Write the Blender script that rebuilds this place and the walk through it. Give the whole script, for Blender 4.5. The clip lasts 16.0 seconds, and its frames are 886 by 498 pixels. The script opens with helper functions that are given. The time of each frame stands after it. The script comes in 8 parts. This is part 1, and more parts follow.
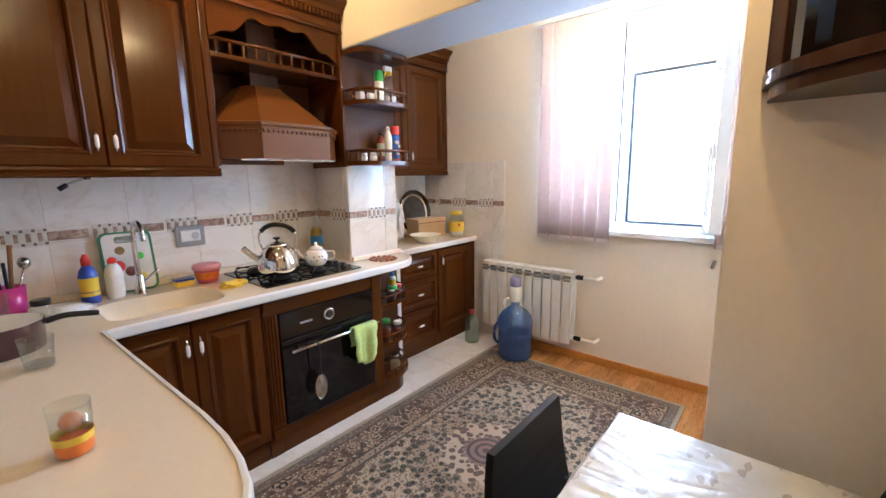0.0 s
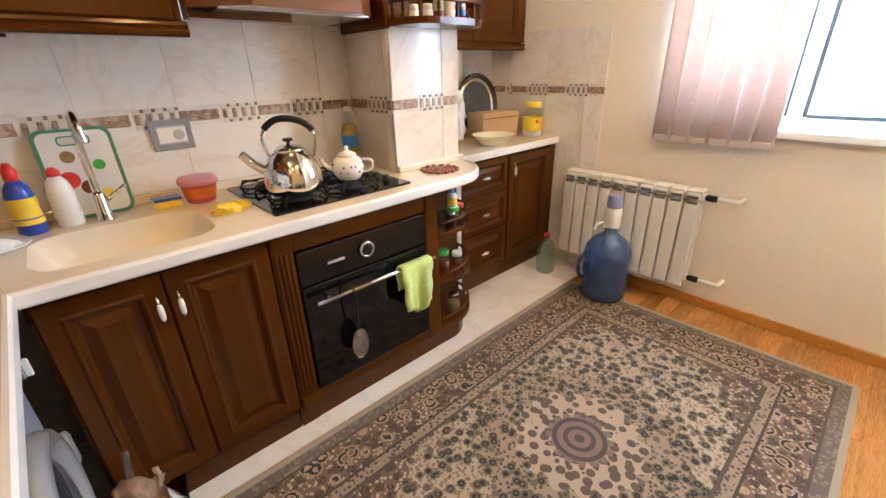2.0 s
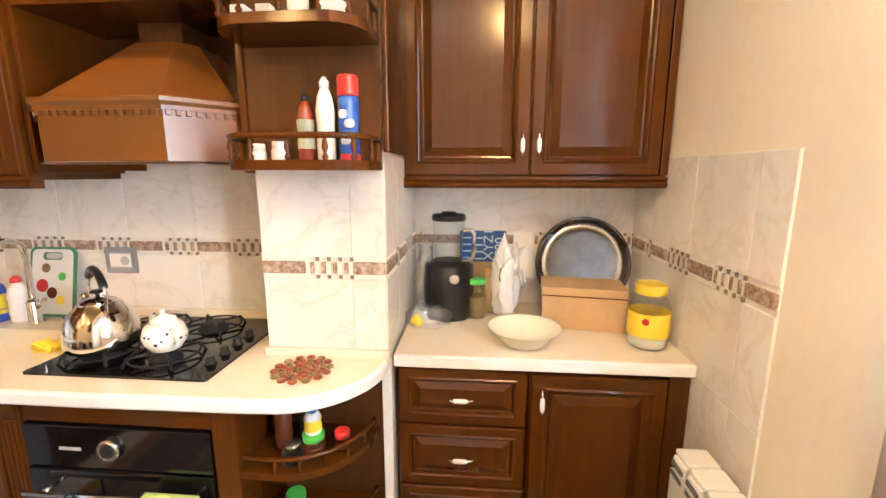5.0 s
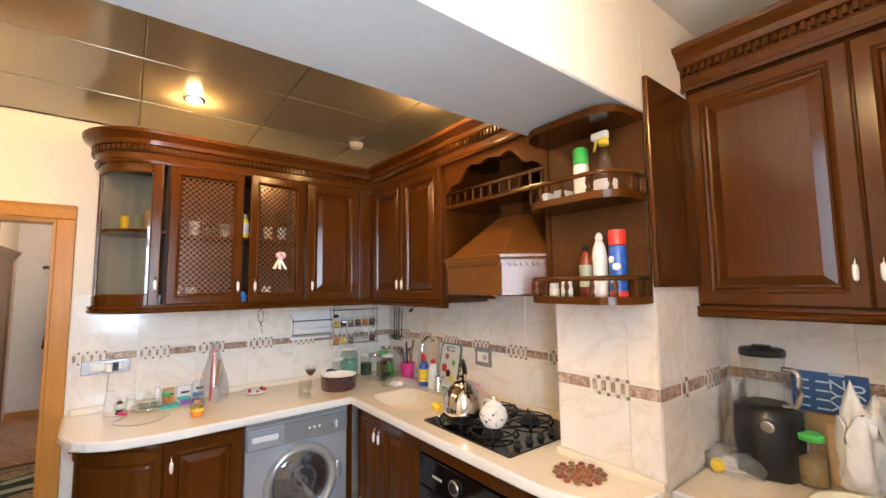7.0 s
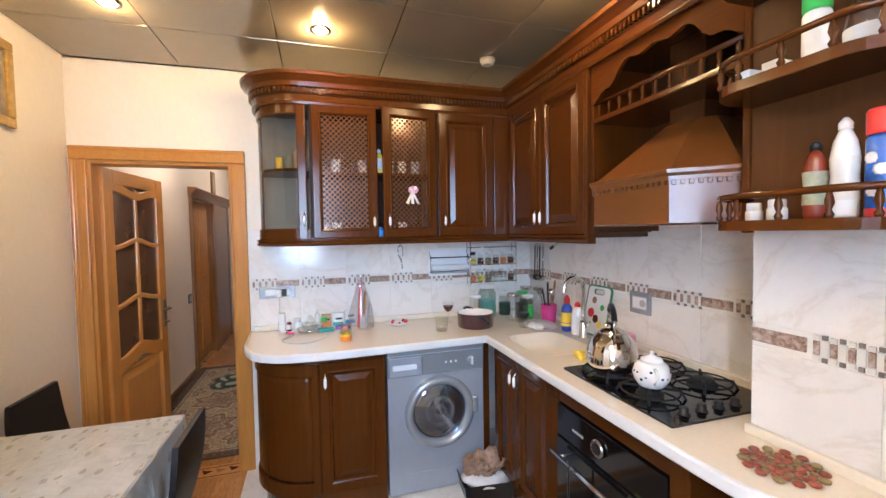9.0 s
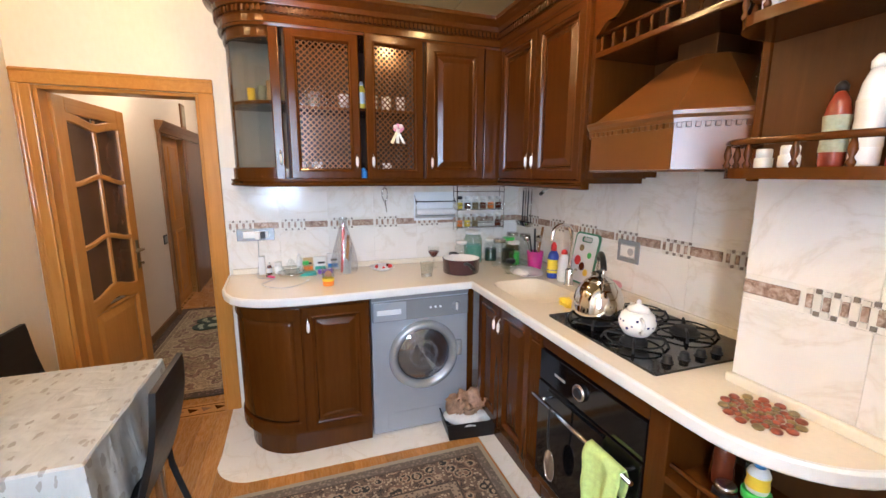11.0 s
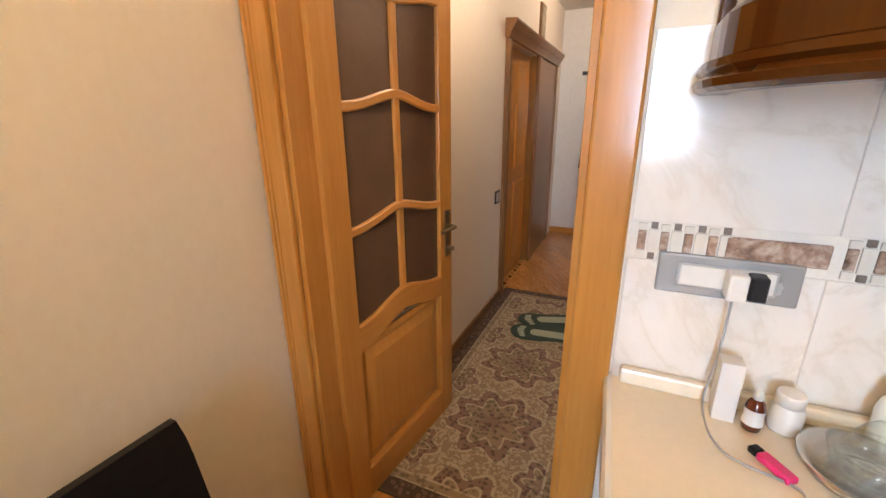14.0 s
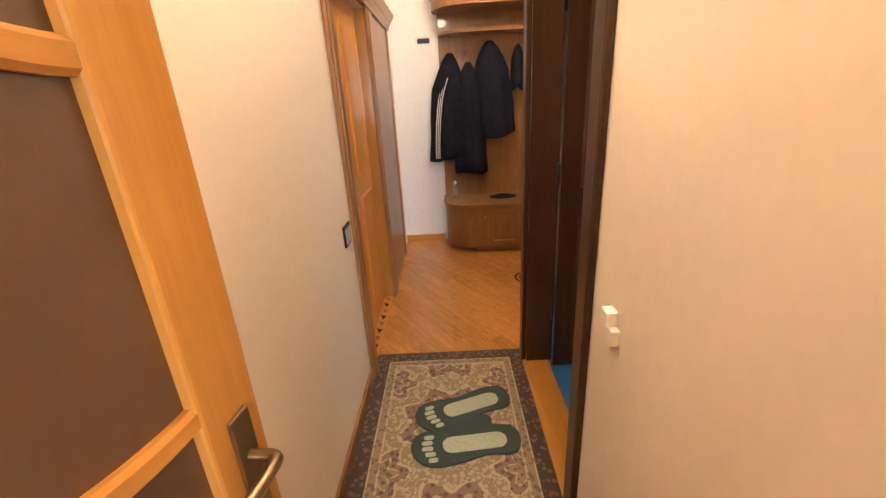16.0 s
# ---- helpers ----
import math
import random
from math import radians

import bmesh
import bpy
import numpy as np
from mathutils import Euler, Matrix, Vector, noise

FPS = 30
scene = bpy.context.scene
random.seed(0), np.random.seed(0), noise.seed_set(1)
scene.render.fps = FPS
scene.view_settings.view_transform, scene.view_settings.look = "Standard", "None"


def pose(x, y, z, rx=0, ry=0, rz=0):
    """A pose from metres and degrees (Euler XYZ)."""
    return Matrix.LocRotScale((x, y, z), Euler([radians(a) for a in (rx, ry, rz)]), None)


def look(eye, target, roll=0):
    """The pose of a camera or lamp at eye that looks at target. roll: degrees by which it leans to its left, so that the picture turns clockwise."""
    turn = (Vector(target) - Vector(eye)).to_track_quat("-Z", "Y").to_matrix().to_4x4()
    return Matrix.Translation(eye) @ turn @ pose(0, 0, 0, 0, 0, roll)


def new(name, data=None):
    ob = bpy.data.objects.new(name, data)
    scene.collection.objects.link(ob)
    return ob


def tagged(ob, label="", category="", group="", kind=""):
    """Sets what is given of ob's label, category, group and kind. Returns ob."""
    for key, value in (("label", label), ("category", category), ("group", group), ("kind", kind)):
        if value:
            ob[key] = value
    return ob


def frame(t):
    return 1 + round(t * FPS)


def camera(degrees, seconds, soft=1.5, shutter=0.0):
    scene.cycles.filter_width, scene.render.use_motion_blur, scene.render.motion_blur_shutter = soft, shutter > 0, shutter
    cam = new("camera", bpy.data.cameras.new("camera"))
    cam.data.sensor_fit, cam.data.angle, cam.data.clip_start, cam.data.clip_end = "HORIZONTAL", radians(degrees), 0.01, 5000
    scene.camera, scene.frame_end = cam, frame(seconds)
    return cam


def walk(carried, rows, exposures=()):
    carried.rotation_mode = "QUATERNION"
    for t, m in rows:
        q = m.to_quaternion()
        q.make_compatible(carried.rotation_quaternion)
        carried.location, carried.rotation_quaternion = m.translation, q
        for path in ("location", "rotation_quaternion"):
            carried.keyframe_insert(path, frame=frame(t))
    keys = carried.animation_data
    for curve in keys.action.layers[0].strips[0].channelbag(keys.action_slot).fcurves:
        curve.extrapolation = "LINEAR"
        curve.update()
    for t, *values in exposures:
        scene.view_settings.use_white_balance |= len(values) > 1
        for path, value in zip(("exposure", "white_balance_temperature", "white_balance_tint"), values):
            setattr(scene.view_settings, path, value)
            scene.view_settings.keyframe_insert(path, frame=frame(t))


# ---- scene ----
cam = camera(94.5, 16.0)
PATH = [
    (0, (0.376, -2.489, 1.431), (1.871, -1.207, 1.084), -0.9),
    (0.5, (0.411, -2.453, 1.35), (1.797, -1.188, 0.659), -1.2),
    (1, (0.459, -2.272, 1.34), (1.727, -0.962, 0.517), -0.9),
    (1.5, (0.571, -2.108, 1.345), (1.756, -0.706, 0.551), -1.3),
    (2, (0.822, -1.903, 1.339), (2.057, -0.549, 0.538), -1.6),
    (2.5, (1.096, -1.715, 1.396), (2.458, -0.5, 0.579), -2.0),
    (3, (1.459, -1.647, 1.418), (2.843, -0.408, 0.677), -2.0),
    (3.2, (1.584, -1.636, 1.432), (2.932, -0.336, 0.731), -1.6),
    (5.3, (2.767, -1.599, 1.498), (2.259, 0.307, 1.169), -0.3),
    (5.5, (2.816, -1.628, 1.497), (2.091, 0.216, 1.222), -0.5),
    (6, (2.883, -1.726, 1.53), (1.804, -0.046, 1.411), -1.4),
    (6.5, (2.994, -1.75, 1.559), (1.658, -0.264, 1.657), -1.2),
    (7, (3.049, -1.771, 1.577), (1.471, -0.556, 1.756), -0.7),
    (7.5, (3.033, -1.755, 1.545), (1.276, -0.8, 1.546), -1.2),
    (8, (2.998, -1.748, 1.491), (1.158, -0.984, 1.318), -1.0),
    (8.2, (2.944, -1.718, 1.488), (1.07, -1.053, 1.277), -0.8),
    (10.3, (2.834, -1.488, 1.582), (0.924, -0.896, 1.602), -0.7),
    (10.5, (2.834, -1.493, 1.569), (0.961, -0.798, 1.473), -0.5),
    (11, (2.782, -1.567, 1.514), (0.922, -0.924, 1.16), 0.2),
    (11.5, (2.661, -1.675, 1.471), (0.736, -1.355, 1.032), -0.3),
    (12, (2.371, -1.65, 1.481), (0.426, -1.709, 1.021), -0.5),
    (12.5, (2.015, -1.703, 1.469), (0.103, -2.045, 0.993), -0.7),
    (13, (1.612, -1.749, 1.452), (-0.219, -2.361, 0.932), -1.0),
    (13.5, (1.217, -1.851, 1.427), (-0.526, -2.626, 0.826), -0.4),
    (14, (0.827, -2.015, 1.421), (-0.903, -2.811, 0.809), -0.6),
    (14.5, (0.502, -2.13, 1.416), (-1.264, -2.847, 0.808), -1.9),
    (15, (0.218, -2.288, 1.416), (-1.613, -2.767, 0.769), -3.0),
    (15.5, (-0.022, -2.332, 1.413), (-1.885, -2.566, 0.723), -3.8),
    (16, (-0.346, -2.439, 1.406), (-2.221, -2.484, 0.71), -3.3),
]
walk(cam, [(t, look(eye, target, roll)) for t, eye, target, roll in PATH],
     [(0.0, -0.28, 4950, 10), (0.5, -0.28, 5800, 10), (2.0, -0.05, 5700, 10), (3.0, -0.1, 5850, 10), (5.5, 0.4, 6200, 10), (6.0, 0.2, 6200, 10), (6.5, 0.05, 6400, 10), (7.0, -0.18, 6100, 10), (7.5, -0.18, 5500, 10), (8.5, -0.18, 5000, 10), (10.5, -0.15, 5450, 10), (11.5, -0.04, 5450, 10), (12.0, -0.05, 5250, 10), (12.5, -0.12, 5300, 10), (13.0, -0.12, 5150, 10), (13.5, -0.05, 5300, 10), (14.5, 0.1, 6000, 10), (15.0, 0.95, 5300, 10), (15.5, 1.0, 5600, 10), (16.0, 0.95, 6150, 10)])

# ---- world, light, exposure ----
world = bpy.data.worlds.new("sky")
scene.world = world
world.use_nodes = True
wn = world.node_tree.nodes
sky = wn.new("ShaderNodeTexSky")
sky.sky_type, sky.sun_disc = "NISHITA", False
sky.sun_elevation, sky.sun_rotation = radians(48), radians(20)
wn["Background"].inputs["Strength"].default_value = 0.15
world.node_tree.links.new(sky.outputs["Color"], wn["Background"].inputs["Color"])


def area_lamp(name, m, power, sx, sy, colour):
    d = bpy.data.lights.new(name, "AREA")
    d.shape, d.size, d.size_y, d.energy, d.color = "RECTANGLE", sx, sy, power, colour
    ob = new(name, d)
    ob.matrix_world = m
    return ob


def spot_bulb(x, y, z, power, colour=(1.0, 0.60, 0.21)):
    d = bpy.data.lights.new("spot_bulb", "POINT")
    d.energy, d.color, d.shadow_soft_size = power, colour, 0.035
    ob = new("spot_bulb", d)
    ob.location = (x, y, z)
    return ob


# daylight through the kitchen window (opening faces -x)
area_lamp("window_daylight", look((3.70, -1.55, 1.77), (0.0, -1.55, 1.60)), 235, 1.3, 1.6, (0.74, 0.87, 1.0))
# the fourth lamp is unseen, added to complete the grid and warm the table wall
LAMPS = [(0.67, -1.54, 18), (0.69, -2.43, 9), (1.43, -0.58, 20), (1.42, -2.35, 25)]
for lx, ly, watts in LAMPS:
    spot_bulb(lx, ly, 2.505, watts)
BAY_LAMP = (2.87, -1.75)
spot_bulb(*BAY_LAMP, 2.615, 58)
for lx, ly in [(-1.2, -2.48), (-3.3, -2.2)]:
    spot_bulb(lx, ly, 2.495, 24, (1.0, 0.76, 0.50))

# ---- materials ----
def shader(name, rough=0.5, metal=0.0, coat=0.0):
    m = bpy.data.materials.new(name)
    m.use_nodes = True
    b = m.node_tree.nodes["Principled BSDF"]
    b.inputs["Roughness"].default_value = rough
    b.inputs["Metallic"].default_value = metal
    b.inputs["Coat Weight"].default_value = coat
    b.inputs["Coat Roughness"].default_value = 0.12
    return m, m.node_tree.nodes, m.node_tree.links, b


def coords(n, l, scale=(1, 1, 1), rot=(0, 0, 0), kind="Object"):
    tc, mp = n.new("ShaderNodeTexCoord"), n.new("ShaderNodeMapping")
    mp.inputs["Scale"].default_value, mp.inputs["Rotation"].default_value = scale, rot
    l.new(tc.outputs[kind], mp.inputs["Vector"])
    return mp.outputs["Vector"]


def world_coords(n, l, scale=(1, 1, 1), rot=(0, 0, 0)):
    g, mp = n.new("ShaderNodeNewGeometry"), n.new("ShaderNodeMapping")
    mp.inputs["Scale"].default_value, mp.inputs["Rotation"].default_value = scale, rot
    l.new(g.outputs["Position"], mp.inputs["Vector"])
    return mp.outputs["Vector"]


def noise_tex(n, l, vec, scale, detail=4.0, rough=0.55, distort=0.0):
    t = n.new("ShaderNodeTexNoise")
    t.inputs["Scale"].default_value, t.inputs["Detail"].default_value = scale, detail
    t.inputs["Roughness"].default_value, t.inputs["Distortion"].default_value = rough, distort
    l.new(vec, t.inputs["Vector"])
    return t.outputs["Fac"]


def ramp(n, l, fac, stops):
    r = n.new("ShaderNodeValToRGB")
    e = r.color_ramp.elements
    while len(e) < len(stops):
        e.new(0.5)
    for k, (p, c) in enumerate(stops):
        e[k].position, e[k].color = p, (*c, 1)
    l.new(fac, r.inputs["Fac"])
    return r.outputs["Color"]


def mix(n, l, fac, a, b, mode="MIX"):
    m = n.new("ShaderNodeMix")
    m.data_type, m.blend_type = "RGBA", mode
    for sock, v in ((m.inputs["Factor"], fac), (m.inputs["A"], a), (m.inputs["B"], b)):
        if isinstance(v, (int, float)):
            sock.default_value = v
        elif isinstance(v, tuple):
            sock.default_value = (*v, 1)
        else:
            l.new(v, sock)
    return m.outputs["Result"]


def calc(n, l, op, a, b=0.0, c=0.0):
    m = n.new("ShaderNodeMath")
    m.operation = op
    for k, v in enumerate((a, b, c)):
        if isinstance(v, (int, float)):
            m.inputs[k].default_value = v
        else:
            l.new(v, m.inputs[k])
    return m.outputs["Value"]


def bump(n, l, b, height, strength=0.2, dist=0.002):
    u = n.new("ShaderNodeBump")
    u.inputs["Strength"].default_value, u.inputs["Distance"].default_value = strength, dist
    l.new(height, u.inputs["Height"])
    l.new(u.outputs["Normal"], b.inputs["Normal"])


def plain(name, colour, rough=0.5, metal=0.0, coat=0.0, vary=0.12, scale=9.0):
    """One colour with soft two-scale unevenness and a faint relief."""
    m, n, l, b = shader(name, rough, metal, coat)
    v = coords(n, l)
    f = noise_tex(n, l, v, scale, 5)
    g = noise_tex(n, l, v, scale * 14, 3)
    lo = tuple(c * (1 - vary) for c in colour)
    hi = tuple(min(1.0, c * (1 + vary)) for c in colour)
    col = mix(n, l, 0.25, ramp(n, l, f, [(0.3, lo), (0.7, hi)]), ramp(n, l, g, [(0.3, lo), (0.7, hi)]))
    l.new(col, b.inputs["Base Color"])
    l.new(calc(n, l, "MULTIPLY_ADD", f, 0.12, max(0.02, rough - 0.06)), b.inputs["Roughness"])
    bump(n, l, b, g, 0.06, 0.001)
    return m


def wood(name, dark, light, rough=0.3, coat=0.5, grain=(14, 14, 0.9), rnd=0.0, kind="Object"):
    m, n, l, b = shader(name, rough, 0, coat)
    v = coords(n, l, grain, kind=kind)
    if rnd:
        oi, ad = n.new("ShaderNodeObjectInfo"), n.new("ShaderNodeVectorMath")
        ad.operation = "ADD"
        sc = n.new("ShaderNodeVectorMath")
        sc.operation = "SCALE"
        cx = n.new("ShaderNodeCombineXYZ")
        for k in range(3):
            l.new(oi.outputs["Random"], cx.inputs[k])
        l.new(cx.outputs[0], sc.inputs[0])
        sc.inputs["Scale"].default_value = 37
        l.new(v, ad.inputs[0])
        l.new(sc.outputs[0], ad.inputs[1])
        v = ad.outputs[0]
    b.inputs["Specular IOR Level"].default_value = 0.2
    f = noise_tex(n, l, v, 3.0, 6, 0.6, 0.5)
    g = noise_tex(n, l, v, 16.0, 4, 0.6)
    big = noise_tex(n, l, coords(n, l, kind=kind), 2.2, 3)
    mid = tuple((p + q) / 2 for p, q in zip(dark, light))
    c1 = ramp(n, l, f, [(0.3, dark), (0.52, mid), (0.72, light)])
    c2 = mix(n, l, 0.25, c1, ramp(n, l, g, [(0.35, dark), (0.7, light)]))
    c3 = mix(n, l, 0.3, c2, ramp(n, l, big, [(0.35, dark), (0.65, light)]))
    if rnd:
        hs = n.new("ShaderNodeHueSaturation")
        l.new(calc(n, l, "MULTIPLY_ADD", oi.outputs["Random"], rnd, 1 - rnd / 2), hs.inputs["Value"])
        l.new(c3, hs.inputs["Color"])
        c3 = hs.outputs["Color"]
    l.new(c3, b.inputs["Base Color"])
    l.new(calc(n, l, "MULTIPLY_ADD", g, 0.15, rough - 0.05), b.inputs["Roughness"])
    bump(n, l, b, g, 0.04, 0.0006)
    return m


def glass_mat(name, tint=(1, 1, 1), rough=0.02, alpha=0.25, milk=0.0):
    """Thin glass: mostly clear, with the gloss of a pane."""
    m = bpy.data.materials.new(name)
    m.use_nodes = True
    n, l = m.node_tree.nodes, m.node_tree.links
    n.remove(n["Principled BSDF"])
    t, g, x, f = n.new("ShaderNodeBsdfTransparent"), n.new("ShaderNodeBsdfGlossy"), n.new("ShaderNodeMixShader"), n.new("ShaderNodeLayerWeight")
    t.inputs["Color"].default_value = (*tint, 1)
    g.inputs["Roughness"].default_value = rough
    f.inputs["Blend"].default_value = 0.5
    gloss = calc(n, l, "MULTIPLY_ADD", calc(n, l, "POWER", f.outputs["Facing"], 4.0), 0.6, 0.04 + alpha * 0.06)
    l.new(gloss, x.inputs["Fac"])
    body = t.outputs[0]
    if milk:
        d, y = n.new("ShaderNodeBsdfDiffuse"), n.new("ShaderNodeMixShader")
        d.inputs["Color"].default_value = (*tint, 1)
        y.inputs["Fac"].default_value = milk
        l.new(body, y.inputs[1])
        l.new(d.outputs[0], y.inputs[2])
        body = y.outputs[0]
    l.new(body, x.inputs[1])
    l.new(g.outputs[0], x.inputs[2])
    l.new(x.outputs[0], n["Material Output"].inputs["Surface"])
    return m


def glow(name, colour, strength):
    m = bpy.data.materials.new(name)
    m.use_nodes = True
    n, l = m.node_tree.nodes, m.node_tree.links
    e = n.new("ShaderNodeEmission")
    e.inputs["Color"].default_value, e.inputs["Strength"].default_value = (*colour, 1), strength
    l.new(e.outputs[0], n["Material Output"].inputs["Surface"])
    return m


def wallpaper(name, lo, hi):
    """Pale textured wallpaper: fine vertical fibres and a slow stain."""
    m, n, l, b = shader(name, 0.62)
    v = world_coords(n, l)
    s = noise_tex(n, l, world_coords(n, l, (6, 6, 3.2)), 7, 5)
    f = noise_tex(n, l, v, 120, 3)
    w = noise_tex(n, l, v, 1.3, 3)
    col = mix(n, l, 0.35, ramp(n, l, s, [(0.3, lo), (0.7, hi)]), ramp(n, l, w, [(0.3, lo), (0.7, hi)]))
    l.new(col, b.inputs["Base Color"])
    bump(n, l, b, calc(n, l, "ADD", calc(n, l, "MULTIPLY", f, 0.7), s), 0.10, 0.0012)
    return m


def marble(name, rough=0.12):
    """Glazed cream marble tile with faint veins, each tile its own stretch of the stone."""
    m, n, l, b = shader(name, rough, 0, 0.0)
    b.inputs["Specular IOR Level"].default_value = 0.35
    oi = n.new("ShaderNodeObjectInfo")
    v0 = world_coords(n, l)
    ad, cx = n.new("ShaderNodeVectorMath"), n.new("ShaderNodeCombineXYZ")
    ad.operation = "ADD"
    for k in range(3):
        l.new(calc(n, l, "MULTIPLY", oi.outputs["Random"], 23.0 + k), cx.inputs[k])
    l.new(v0, ad.inputs[0])
    l.new(cx.outputs[0], ad.inputs[1])
    v = ad.outputs[0]
    vein = calc(n, l, "ABSOLUTE", calc(n, l, "SUBTRACT", noise_tex(n, l, v, 2.6, 6, 0.6, 1.2), 0.5))
    cloud = noise_tex(n, l, v, 4.0, 4)
    base = ramp(n, l, cloud, [(0.3, (0.75, 0.70, 0.63)), (0.7, (0.85, 0.81, 0.76))])
    veins = ramp(n, l, vein, [(0.0, (0.60, 0.51, 0.40)), (0.018, (0.76, 0.70, 0.62)), (0.05, (0.85, 0.81, 0.76))])
    l.new(mix(n, l, 0.32, base, veins), b.inputs["Base Color"])
    bump(n, l, b, cloud, 0.02, 0.002)
    return m


def mottled(name, dark, mid, pale):
    """Glazed brown marble, clouded and broken by pale patches."""
    m, n, l, b = shader(name, 0.2, 0, 0.2)
    v = world_coords(n, l)
    f = noise_tex(n, l, v, 38, 5, 0.6, 0.8)
    g = noise_tex(n, l, v, 150, 3)
    c = mix(n, l, 0.25, ramp(n, l, f, [(0.33, dark), (0.48, mid), (0.66, pale)]), ramp(n, l, g, [(0.3, dark), (0.7, pale)]))
    l.new(c, b.inputs["Base Color"])
    return m


def rug_mat(name, cx, cy, hx, hy, medallion, dark_edge):
    """Woven oriental rug: bordered bands, a cream field of small flowers, a round medallion."""
    m, n, l, b = shader(name, 0.95)
    g = n.new("ShaderNodeNewGeometry")
    sp = n.new("ShaderNodeSeparateXYZ")
    l.new(g.outputs["Position"], sp.inputs[0])
    px, py = calc(n, l, "SUBTRACT", sp.outputs["X"], cx), calc(n, l, "SUBTRACT", sp.outputs["Y"], cy)
    ax, ay = calc(n, l, "ABSOLUTE", px), calc(n, l, "ABSOLUTE", py)
    edge = calc(n, l, "MINIMUM", calc(n, l, "SUBTRACT", hx, ax), calc(n, l, "SUBTRACT", hy, ay))
    v = world_coords(n, l)
    warp = noise_tex(n, l, v, 9, 3)

    def flowers(scale, petals, lo, hi):
        vo = n.new("ShaderNodeTexVoronoi")
        vo.inputs["Scale"].default_value = scale
        l.new(v, vo.inputs["Vector"])
        ring = calc(n, l, "SINE", calc(n, l, "MULTIPLY", vo.outputs["Distance"], petals))
        inside = calc(n, l, "LESS_THAN", calc(n, l, "ADD", vo.outputs["Distance"], calc(n, l, "MULTIPLY", warp, 0.14)), hi)
        return inside, ring, vo.outputs["Color"]

    cream, sage, rose, dark = (0.46, 0.365, 0.255), (0.15, 0.125, 0.085), (0.24, 0.165, 0.12), (0.030, 0.026, 0.023)
    in1, ring1, _ = flowers(27, 19, 0.2, 0.56)
    in2, ring2, _ = flowers(58, 24, 0.2, 0.46)
    flower = mix(n, l, calc(n, l, "GREATER_THAN", ring1, 0.1), dark, sage)
    field = mix(n, l, in1, mix(n, l, in2, cream, rose), flower)
    vines = calc(n, l, "LESS_THAN", calc(n, l, "ABSOLUTE", calc(n, l, "SUBTRACT", noise_tex(n, l, v, 22, 2), 0.5)), 0.012)
    field = mix(n, l, vines, field, sage)
    in3, ring3, _ = flowers(14, 15, 0.2, 0.60)
    bloom = mix(n, l, calc(n, l, "GREATER_THAN", ring3, 0.45), mix(n, l, calc(n, l, "GREATER_THAN", ring3, -0.4), dark, (0.44, 0.33, 0.22)), (0.21, 0.125, 0.085))
    band_field = mix(n, l, in1, mix(n, l, in2, (0.17, 0.115, 0.078), (0.50, 0.40, 0.28)), mix(n, l, calc(n, l, "GREATER_THAN", ring2, 0.0), dark, (0.16, 0.10, 0.072)))
    # medallion: rings of rosettes round the centre
    rad = calc(n, l, "SQRT", calc(n, l, "ADD", calc(n, l, "POWER", ax, 2.0), calc(n, l, "POWER", ay, 2.0)))
    ang = calc(n, l, "ARCTAN2", py, px)
    lobes = calc(n, l, "MULTIPLY_ADD", calc(n, l, "COSINE", calc(n, l, "MULTIPLY", ang, 16.0)), 0.018, rad)
    r0 = medallion
    med_ground = mix(n, l, in2, (0.34, 0.25, 0.17), (0.09, 0.07, 0.055))
    med_inner = mix(n, l, calc(n, l, "GREATER_THAN", calc(n, l, "SINE", calc(n, l, "MULTIPLY", rad, 150.0)), 0.2), (0.22, 0.145, 0.12), (0.085, 0.065, 0.06))
    field = mix(n, l, calc(n, l, "LESS_THAN", lobes, r0), field, mix(n, l, in1, med_ground, flower))
    field = mix(n, l, calc(n, l, "LESS_THAN", lobes, r0 * 0.60), field, mix(n, l, in1, (0.46, 0.35, 0.25), (0.12, 0.085, 0.065)))
    field = mix(n, l, calc(n, l, "LESS_THAN", lobes, r0 * 0.31), field, med_inner)
    # spandrels beyond a large ellipse inside the border
    ell = calc(n, l, "ADD", calc(n, l, "POWER", calc(n, l, "DIVIDE", ax, hx - 0.33), 2.0), calc(n, l, "POWER", calc(n, l, "DIVIDE", ay, hy - 0.26), 2.0))
    spandrel = calc(n, l, "GREATER_THAN", calc(n, l, "MULTIPLY_ADD", calc(n, l, "COSINE", calc(n, l, "MULTIPLY", ang, 24.0)), 0.05, ell), 1.12)
    field = mix(n, l, spandrel, field, band_field)

    def step(at):
        return calc(n, l, "LESS_THAN", edge, at)

    col = mix(n, l, step(0.30), field, (0.10, 0.075, 0.055))
    col = mix(n, l, step(0.285), col, mix(n, l, in2, (0.34, 0.26, 0.18), (0.10, 0.07, 0.055)))
    col = mix(n, l, step(0.245), col, (0.07, 0.05, 0.04))
    col = mix(n, l, step(0.235), col, mix(n, l, in3, band_field, mix(n, l, in2, bloom, (0.36, 0.27, 0.19))))
    col = mix(n, l, step(0.085), col, (0.10, 0.075, 0.055))
    col = mix(n, l, step(0.075), col, mix(n, l, in2, dark_edge, tuple(min(1, c * 1.7) for c in dark_edge)))
    col = mix(n, l, step(0.028), col, (0.40, 0.345, 0.26))
    fuzz = noise_tex(n, l, v, 260, 2)
    worn = noise_tex(n, l, v, 3.0, 4)
